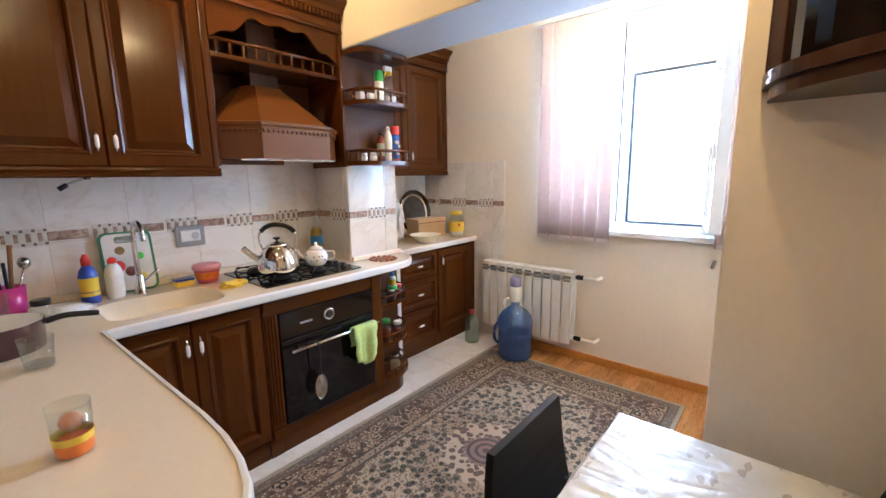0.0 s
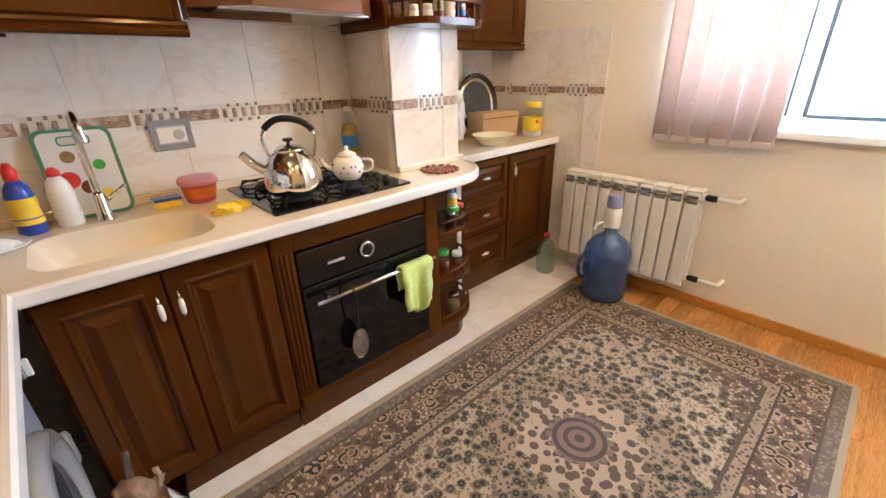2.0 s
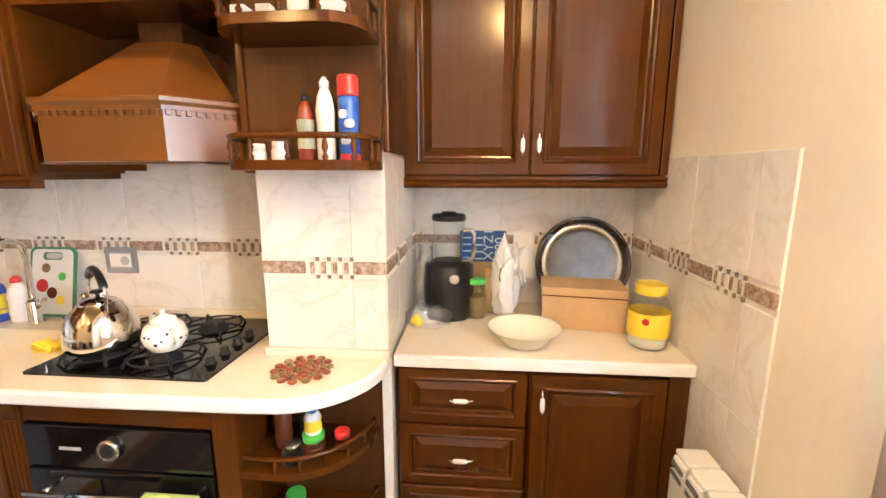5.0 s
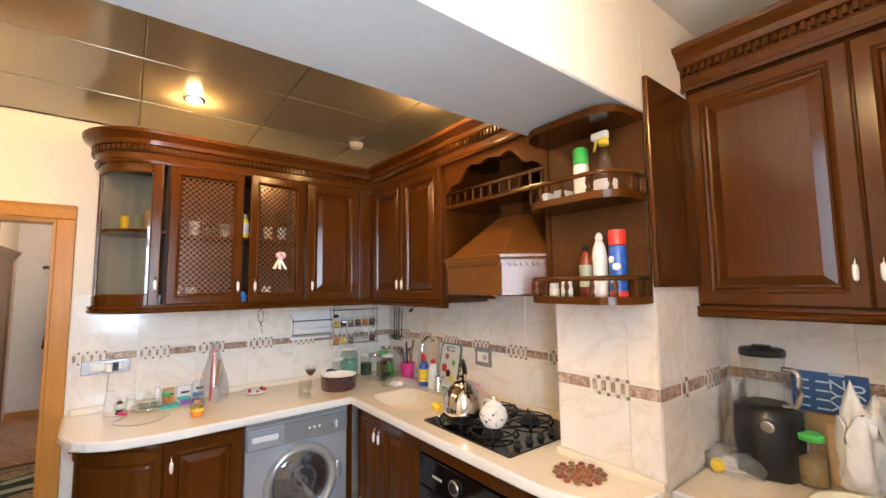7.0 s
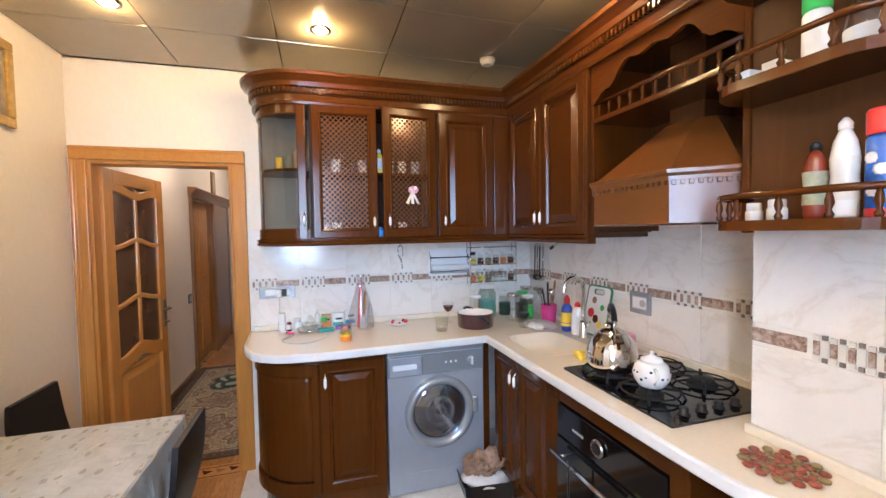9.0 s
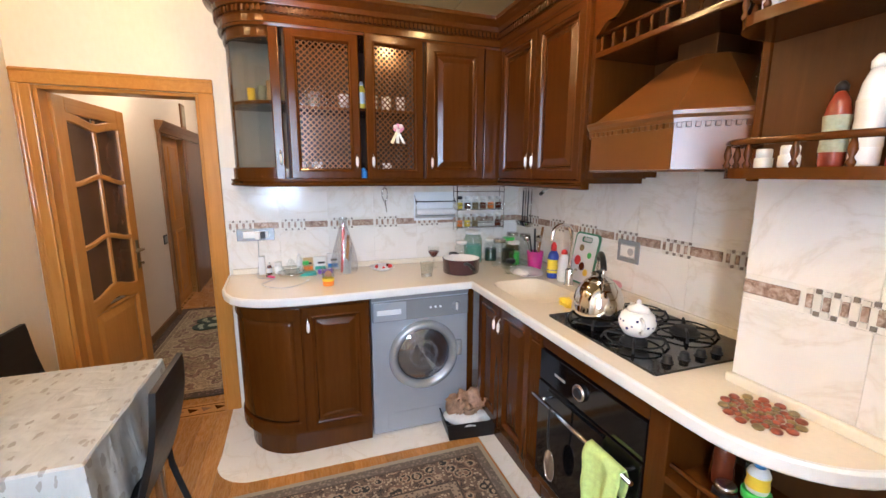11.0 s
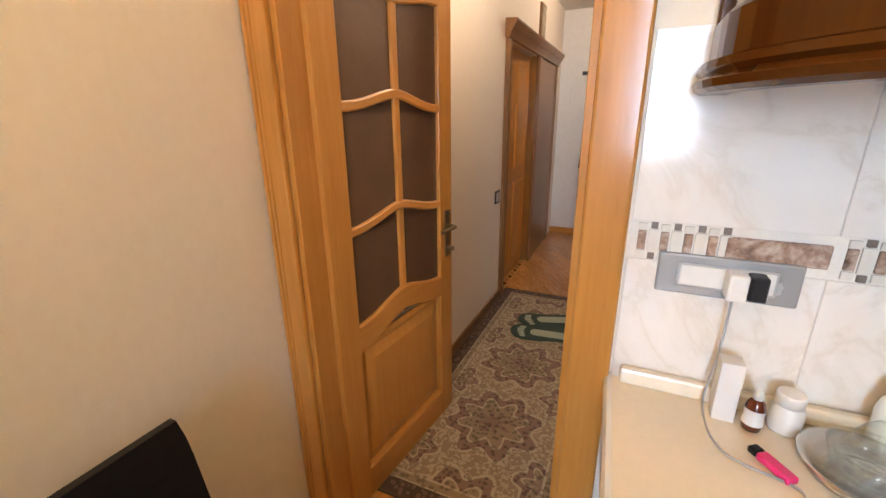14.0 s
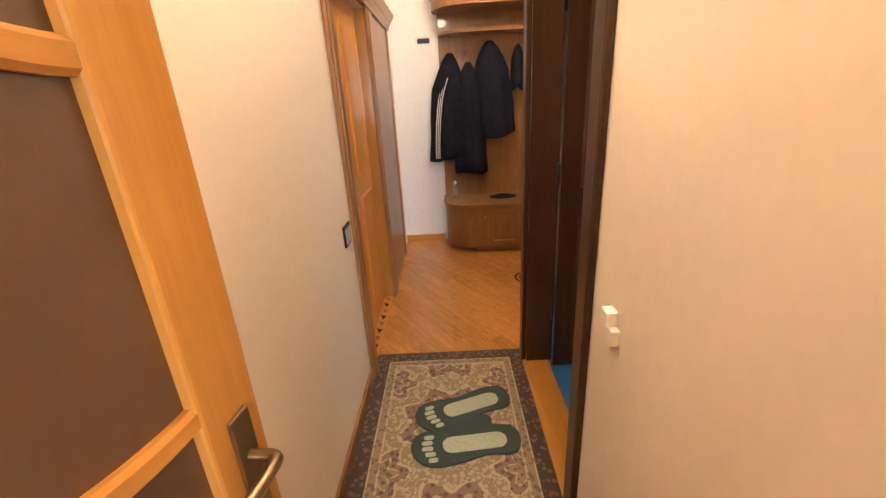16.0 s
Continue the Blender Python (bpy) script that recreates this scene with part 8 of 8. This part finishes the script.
for k in range(7):
    a = 2 * math.pi * k / 7
    part("petal", lathe([(0.002, -0.003), (0.013, 0), (0.011, 0.005), (0.002, 0.008)], (0, 0, 0), 10, FM @ Matrix.Translation((0.006 + 0.004 * (k % 2), 0.006 + 0.020 * math.cos(a), 0.032 + 0.013 * math.sin(a))) @ T_Y), PETALS[k % 2], flower)
for dy in (-0.028, 0.0, 0.03):
    bm = bmesh.new()
    vs = [bm.verts.new(FM @ Vector(p)) for p in ((0.002, -0.006, 0.02), (0.006, 0.008, 0.02), (0.012, dy * 1.2 + 0.008, -0.055), (0.004, dy * 1.2 - 0.008, -0.048))]
    bm.faces.new(vs)
    thicken(bm, 0.002)
    part("ribbon", bm, plain("cream_ribbon", (0.75, 0.66, 0.42), 0.6) if dy < -0.01 else "mosaic", flower)

# ---- waste tray in the corner ----
bin_ = thing("waste_tray", "black plastic tray lined with a carrier bag of rubbish", "bin", m=pose(0.70, -0.685, 0.0022, 0, 0, -6))
bm = bmesh.new()
rows = []
for s, z in ((0.88, 0.0), (1.0, 0.105), (1.03, 0.108), (0.97, 0.104), (0.86, 0.01)):
    rows.append([bm.verts.new((0.105 * s * sx, 0.155 * s * sy, z)) for sx, sy in ((-1, -1), (1, -1), (1, 1), (-1, 1))])
for a, b in zip(rows, rows[1:]):
    for k in range(4):
        bm.faces.new((a[k], a[(k + 1) % 4], b[(k + 1) % 4], b[k]))
bm.faces.new(rows[0])
bm.faces.new(rows[-1])
part("tray", bm, "black", bin_)
part("liner", crumple(0.0, 0.0, 0.075, 0.10, 0.145, 0.05, 8, 0.2), "white_cloth", bin_)
part("rubbish", lump(-0.01, 0.0, 0.04, 0.085, 0.12, 0.17, 12, 0.6), plain("brown_rubbish", (0.32, 0.20, 0.13), 0.5, 0, 0.2, 0.5, 30), bin_)
part("bag_ear", tube(smooth_path([(-0.01, 0.05, 0.16), (-0.01, 0.07, 0.26), (0.0, 0.075, 0.33)], 4), 0.011, 8), "film", bin_)

# ---- corridor and hall ----
sw = thing("light_switch", "dark double light switch on the corridor wall", "switch")
part("plate", box(-2.115, -2.015, HALL_L, HALL_L + 0.010, 0.81, 0.905, 0.003), "black", sw)
part("rocker", box(-2.105, -2.068, HALL_L + 0.008, HALL_L + 0.014, 0.825, 0.89, 0.002), "grey_plastic", sw)
part("rocker", box(-2.062, -2.025, HALL_L + 0.008, HALL_L + 0.014, 0.825, 0.89, 0.002), "grey_plastic", sw)
hk = thing("wall_hook", "small white plastic hook on the corridor wall", "hook")
part("plate", box(-1.225, -1.185, HALL_R - 0.028, HALL_R, 0.875, 0.915, 0.004), "enamel", hk)
part("peg", box(-1.20, -1.165, HALL_R - 0.022, HALL_R, 0.835, 0.877, 0.004), "enamel", hk)

hd2 = tagged(thing("door_hall", "yellow oak hall door in a moulded casing", "door"), kind="structure")
for x0, x1 in ((-2.262, -2.165), (-3.245, -3.148)):
    bm = box(x0, x1, HALL_L, HALL_L + 0.022, 0, 1.935, 0.005)
    add_box(bm, x0 + 0.02, x1 - 0.02, HALL_L, HALL_L + 0.03, 0, 1.93, 0.006)
    part("casing", bm, "hall_oak", hd2)
part("leaf", box(-3.15, -2.25, HALL_L - 0.10, HALL_L - 0.06, 0.012, 1.93, 0.004), "oak", hd2)
for z0, h in ((0.12, 0.75), (0.98, 0.85)):
    for x0 in (-3.05, -2.62):
        part("door_panel", add_panel(bmesh.new(), 0.33, h, [(0, 0), (0.01, 0.010), (0.03, 0.004), (0.06, 0.008)], Matrix.Translation((x0 + 0.33, HALL_L - 0.06, z0)) @ Matrix.Rotation(math.pi, 4, "Z")), "oak", hd2)
part("inner_jamb", box(-2.26, -2.25, HALL_L - 0.14, HALL_L, 0, 1.93), "oak", hd2)
part("inner_jamb", box(-3.16, -3.15, HALL_L - 0.14, HALL_L, 0, 1.93), "oak", hd2)
hd3 = tagged(thing("door_side", "dark oak side door next to the hall door", "door"), kind="structure")
part("leaf", box(-4.02, -3.33, HALL_L, HALL_L + 0.014, 0.0, 1.93, 0.004), "hall_oak", hd3)
part("casing", box(-4.11, -4.02, HALL_L, HALL_L + 0.024, 0, 1.935, 0.005), "hall_oak", hd3)
part("casing", box(-3.33, -3.247, HALL_L, HALL_L + 0.024, 0, 1.935, 0.005), "hall_oak", hd3)
cp = tagged(thing("door_pediment", "stepped brown oak pediment above the hall doors", "moulding"), kind="structure")
bm = bmesh.new()
add_sweep(bm, [(-4.13, HALL_L), (-2.15, HALL_L)][::1], [(0.0, 1.935), (0.03, 1.935), (0.034, 1.955), (0.05, 1.985), (0.058, 1.992), (0.075, 2.025), (0.08, 2.035), (0.08, 2.048), (0.0, 2.052)])
bmesh.ops.reverse_faces(bm, faces=bm.faces)
bmesh.ops.scale(bm, vec=(1, -1, 1), verts=bm.verts)
bmesh.ops.translate(bm, vec=(0, 2 * HALL_L, 0), verts=bm.verts)
part("cornice", bm, "hall_oak", cp)
wp = thing("wall_plaque", "narrow dark wooden plaque above the hall door", "plaque")
part("frame", box(-3.35, -3.16, HALL_L, HALL_L + 0.02, 2.07, 2.36, 0.006), "hall_oak", wp)
part("face", box(-3.32, -3.19, HALL_L + 0.018, HALL_L + 0.024, 2.10, 2.33), "picture", wp)
th2 = tagged(thing("hall_threshold", "inlaid light and dark threshold of the hall door", "threshold"), kind="structure")
part("board", box(-3.15, -2.25, HALL_L - 0.10, HALL_L, -0.01, 0.002), "oak_x", th2)
for k in range(10):
    bm = bmesh.new()
    c = -3.10 + k * 0.088
    bm.faces.new([bm.verts.new(p) for p in ((c - 0.035, HALL_L - 0.055, 0.0028), (c - 0.01, HALL_L - 0.012, 0.0028), (c + 0.038, HALL_L - 0.03, 0.0028))])
    part("inlay", bm, "walnut" if k % 2 else "hall_oak", th2)

bd = tagged(thing("bathroom_door", "dark brown bathroom door standing open into the bathroom", "door"), kind="structure")
for x0, x1 in ((-1.425, -1.345), (-2.345, -2.265)):
    part("casing", box(x0, x1, HALL_R - 0.024, HALL_R, 0, 2.02, 0.006), "dark_brown", bd)
part("casing", box(-2.345, -1.345, HALL_R - 0.024, HALL_R, 2.02, 2.10, 0.006), "dark_brown", bd)
part("jamb", box(-1.435, -1.422, HALL_R, HALL_R + 0.125, 0, 2.02), "dark_brown", bd)
part("jamb", box(-2.268, -2.255, HALL_R, HALL_R + 0.125, 0, 2.02), "dark_brown", bd)
leaf2 = part("leaf", box(-2.248, -2.208, HALL_R + 0.13, HALL_R + 0.85, 0.012, 2.0, 0.004), "dark_brown", bd)
for z0, z1 in ((0.12, 0.85), (0.98, 1.88)):
    for y0 in (HALL_R + 0.22, HALL_R + 0.53):
        part("door_panel", add_panel(bmesh.new(), 0.24, z1 - z0, [(0, 0), (0.01, 0.010), (0.03, 0.004), (0.05, 0.008)], Matrix.Translation((-2.208, y0, z0)) @ FACE_X), "dark_brown", leaf2)
part("edge_strip", box(-2.25, -2.205, HALL_R + 0.122, HALL_R + 0.131, 0.012, 2.0), "steel", leaf2, "steel edge strip")
for z in (0.3, 1.0, 1.7):
    part("hinge", lathe([(0.008, 0), (0.008, 0.10)], (-2.205, HALL_R + 0.118, z), 10), "black", leaf2)
part("sill", box(-2.27, -1.42, HALL_R - 0.02, HALL_R + 0.12, -0.005, 0.016, 0.004), "oak_x", bd)

mat_t = thing("foot_mat", "dark green bath mat shaped like two bare feet on the runner", "mat", m=pose(-1.795, -2.42, 0.0112, 0, 0, 0))


def foot(scale):
    return [(x * scale, y * scale) for x, y in ((-0.075, 0.21), (-0.09, 0.12), (-0.075, 0.0), (-0.095, -0.12), (-0.08, -0.20), (-0.02, -0.235), (0.05, -0.215), (0.095, -0.15), (0.09, -0.03), (0.065, 0.08), (0.075, 0.18), (0.04, 0.225), (-0.03, 0.235))]


for fx, rz in ((0.105, 6), (-0.115, 20)):
    ft = Matrix.Translation((fx, 0, 0)) @ Matrix.Rotation(radians(rz), 4, "Z")
    o = part("sole_base", slab([tuple(p[:2]) for p in smooth_path([(x, y, 0) for x, y in foot(1.0)] + [(*foot(1.0)[0], 0)], 3)[:-1]], 0, 0.011), "mat_dark", mat_t)
    o.matrix_world = mat_t.matrix_world @ ft
    o = part("sole", slab(rounded(-0.042, 0.042, -0.10, 0.175, 0.04), 0.0112, 0.0135), "mat_light", mat_t, "pale sole pattern")
    o.matrix_world = mat_t.matrix_world @ ft
    for k in range(5):
        o = part("toe", slab(rounded(-0.064 + k * 0.030, -0.042 + k * 0.030, -0.195 + abs(k - 1.5) * 0.012, -0.145 + abs(k - 1.5) * 0.008, 0.010), 0.0112, 0.0135), "mat_light", mat_t)
        o.matrix_world = mat_t.matrix_world @ ft
o = part("joint", slab(rounded(-0.06, 0.06, -0.12, 0.12, 0.03), 0.0, 0.0105), "mat_dark", mat_t)

wd = thing("hall_wardrobe", "brown oak hall stand with bench cabinet, hooks and top shelf", "hall stand")
WX = HALL_END + 0.002
base = [(WX, -2.475), (WX + 0.18, -2.475)] + arc(WX + 0.20, -2.225, 0.25, -90, 0, 8) + [(WX + 0.46, -2.10), (WX + 0.46, -1.45), (WX, -1.45)]
part("bench_cabinet", slab(base, 0.06, 0.45), "hall_oak", wd)
part("plinth", slab([(WX, -2.45), (WX + 0.17, -2.45), (WX + 0.40, -2.20), (WX + 0.42, -1.47), (WX, -1.47)], 0, 0.06), "hall_oak", wd)
part("bench_top", slab([(WX, -2.49), (WX + 0.19, -2.49)] + arc(WX + 0.20, -2.225, 0.268, -88, 0, 8) + [(WX + 0.48, -2.10), (WX + 0.48, -1.44), (WX, -1.44)], 0.45, 0.475), "hall_oak", wd)
for y0 in (-2.10, -1.77):
    part("door", add_panel(bmesh.new(), 0.31, 0.36, [(0, 0), (0, 0.012), (0.05, 0.012), (0.06, 0.004), (0.08, 0.010)], Matrix.Translation((WX + 0.46, y0, 0.075)) @ FACE_X), "hall_oak", wd)
part("knob", lathe([(0.005, 0), (0.010, 0.012), (0.008, 0.02)], (0, 0, 0), 12, Matrix.Translation((WX + 0.47, -2.125, 0.36)) @ T_Y), "steel", wd)
part("back_panel", box(WX, WX + 0.02, -2.475, -1.45, 0.475, 2.15), "hall_oak", wd)
part("shelf", slab([(WX + 0.02, -2.47)] + arc(WX + 0.05, -2.25, 0.22, -90, 0, 6) + [(WX + 0.27, -1.45), (WX + 0.02, -1.45)], 1.90, 1.925), "hall_oak", wd)
part("canopy", slab([(WX, -2.50)] + arc(WX + 0.10, -2.22, 0.30, -90, 0, 8) + [(WX + 0.40, -1.45), (WX, -1.45)], 2.08, 2.19), "hall_oak", wd)
part("canopy_rim", slab([(WX, -2.53)] + arc(WX + 0.10, -2.22, 0.33, -90, 0, 8) + [(WX + 0.43, -1.44), (WX, -1.44)], 2.19, 2.215), "hall_oak", wd)
for y in (-2.38, -2.24, -2.08, -1.92, -1.75):
    part("coat_hook", tube(smooth_path([(WX + 0.02, y, 1.76), (WX + 0.06, y, 1.75), (WX + 0.085, y, 1.77), (WX + 0.085, y, 1.80)], 4), 0.006, 8), "brass", wd)


def coat(y, z_top, z_bot, w, seed, label, lean=0.0):
    c = thing("jacket", label, "jacket")
    bm = bmesh.new()
    seg, n = 36, 16
    rings = []
    for k in range(n + 1):
        s = k / n
        z = z_top + (z_bot - z_top) * s
        hw = w * (0.10 + 0.42 * min(1, s * 3.2) ** 0.7 + 0.10 * s)
        dp = 0.035 + 0.055 * min(1, s * 2.5)
        ring = []
        for j in range(seg):
            a = 2 * math.pi * j / seg
            fold = 1 + 0.10 * math.sin(a * 7 + seed) * s + 0.08 * noise.noise(Vector((math.cos(a) * 2 + seed, math.sin(a) * 2, z * 5)))
            ring.append(bm.verts.new((WX + 0.10 + dp * math.cos(a) * fold, y + lean * s + hw * math.sin(a) * fold, z + 0.03 * math.sin(a * 2 + seed) * s)))
        rings.append(ring)
    for a, b in zip(rings, rings[1:]):
        for j in range(seg):
            f = bm.faces.new((a[j], a[(j + 1) % seg], b[(j + 1) % seg], b[j]))
            f.smooth = True
    bm.faces.new(rings[0])
    bm.faces.new(rings[-1][::-1])
    part("body", bm, "jacket", c)
    return c


jk = coat(-2.38, 1.76, 0.86, 0.27, 1.0, "dark navy track jacket hung on a hook", -0.05)
sl = part("sleeve", tube(smooth_path([(WX + 0.15, -2.42, 1.60), (WX + 0.17, -2.48, 1.40), (WX + 0.18, -2.52, 1.10), (WX + 0.18, -2.53, 0.84)], 6), 0.05, 14), "jacket", jk)
for k in range(3):
    part("stripe", tube(smooth_path([(WX + 0.196, -2.405 - k * 0.016, 1.56), (WX + 0.218, -2.462 - k * 0.016, 1.38), (WX + 0.229, -2.498 - k * 0.016, 1.10), (WX + 0.229, -2.510 - k * 0.016, 0.87)], 6), 0.0045, 6), "paper", sl, "white stripe")
coat(-2.22, 1.68, 0.72, 0.24, 3.0, "black coat hung on a hook")
coat(-2.03, 1.84, 1.05, 0.28, 5.0, "black hooded jacket hung on a hook", 0.05)
coat(-1.78, 1.80, 1.45, 0.10, 7.0, "small dark umbrella case hung on a hook")
wallsign = thing("thermometer", "small black and white thermometer on the hall wall", "thermometer")
part("plate", box(HALL_END, HALL_END + 0.012, -2.66, -2.55, 1.86, 1.90, 0.002), "black", wallsign)
part("card", box(HALL_END, HALL_END + 0.010, -2.64, -2.55, 1.79, 1.855, 0.002), "paper", wallsign)
squeeze_bottle(WX + 0.12, -2.38, 0.13, 0.03, "film", None, "paper", "small clear spray bottle on the bench", 0.4755)
glv = thing("gloves", "dark folded gloves lying on the bench", "gloves")
part("cloth", crumple(WX + 0.22, -1.93, 0.4755, 0.05, 0.12, 0.03, 14, 0.2), "jacket", glv)
inlay = tagged(thing("floor_inlay", "round dark inlay in the hall parquet", "floor"), kind="structure")
for r0, r1 in ((0.10, 0.115), (0.06, 0.08), (0.02, 0.035)):
    part("ring", lathe([(r0, 0.0008), (r1, 0.0008)], (-3.38, -1.83, 0), 28, None, False), "walnut", inlay)
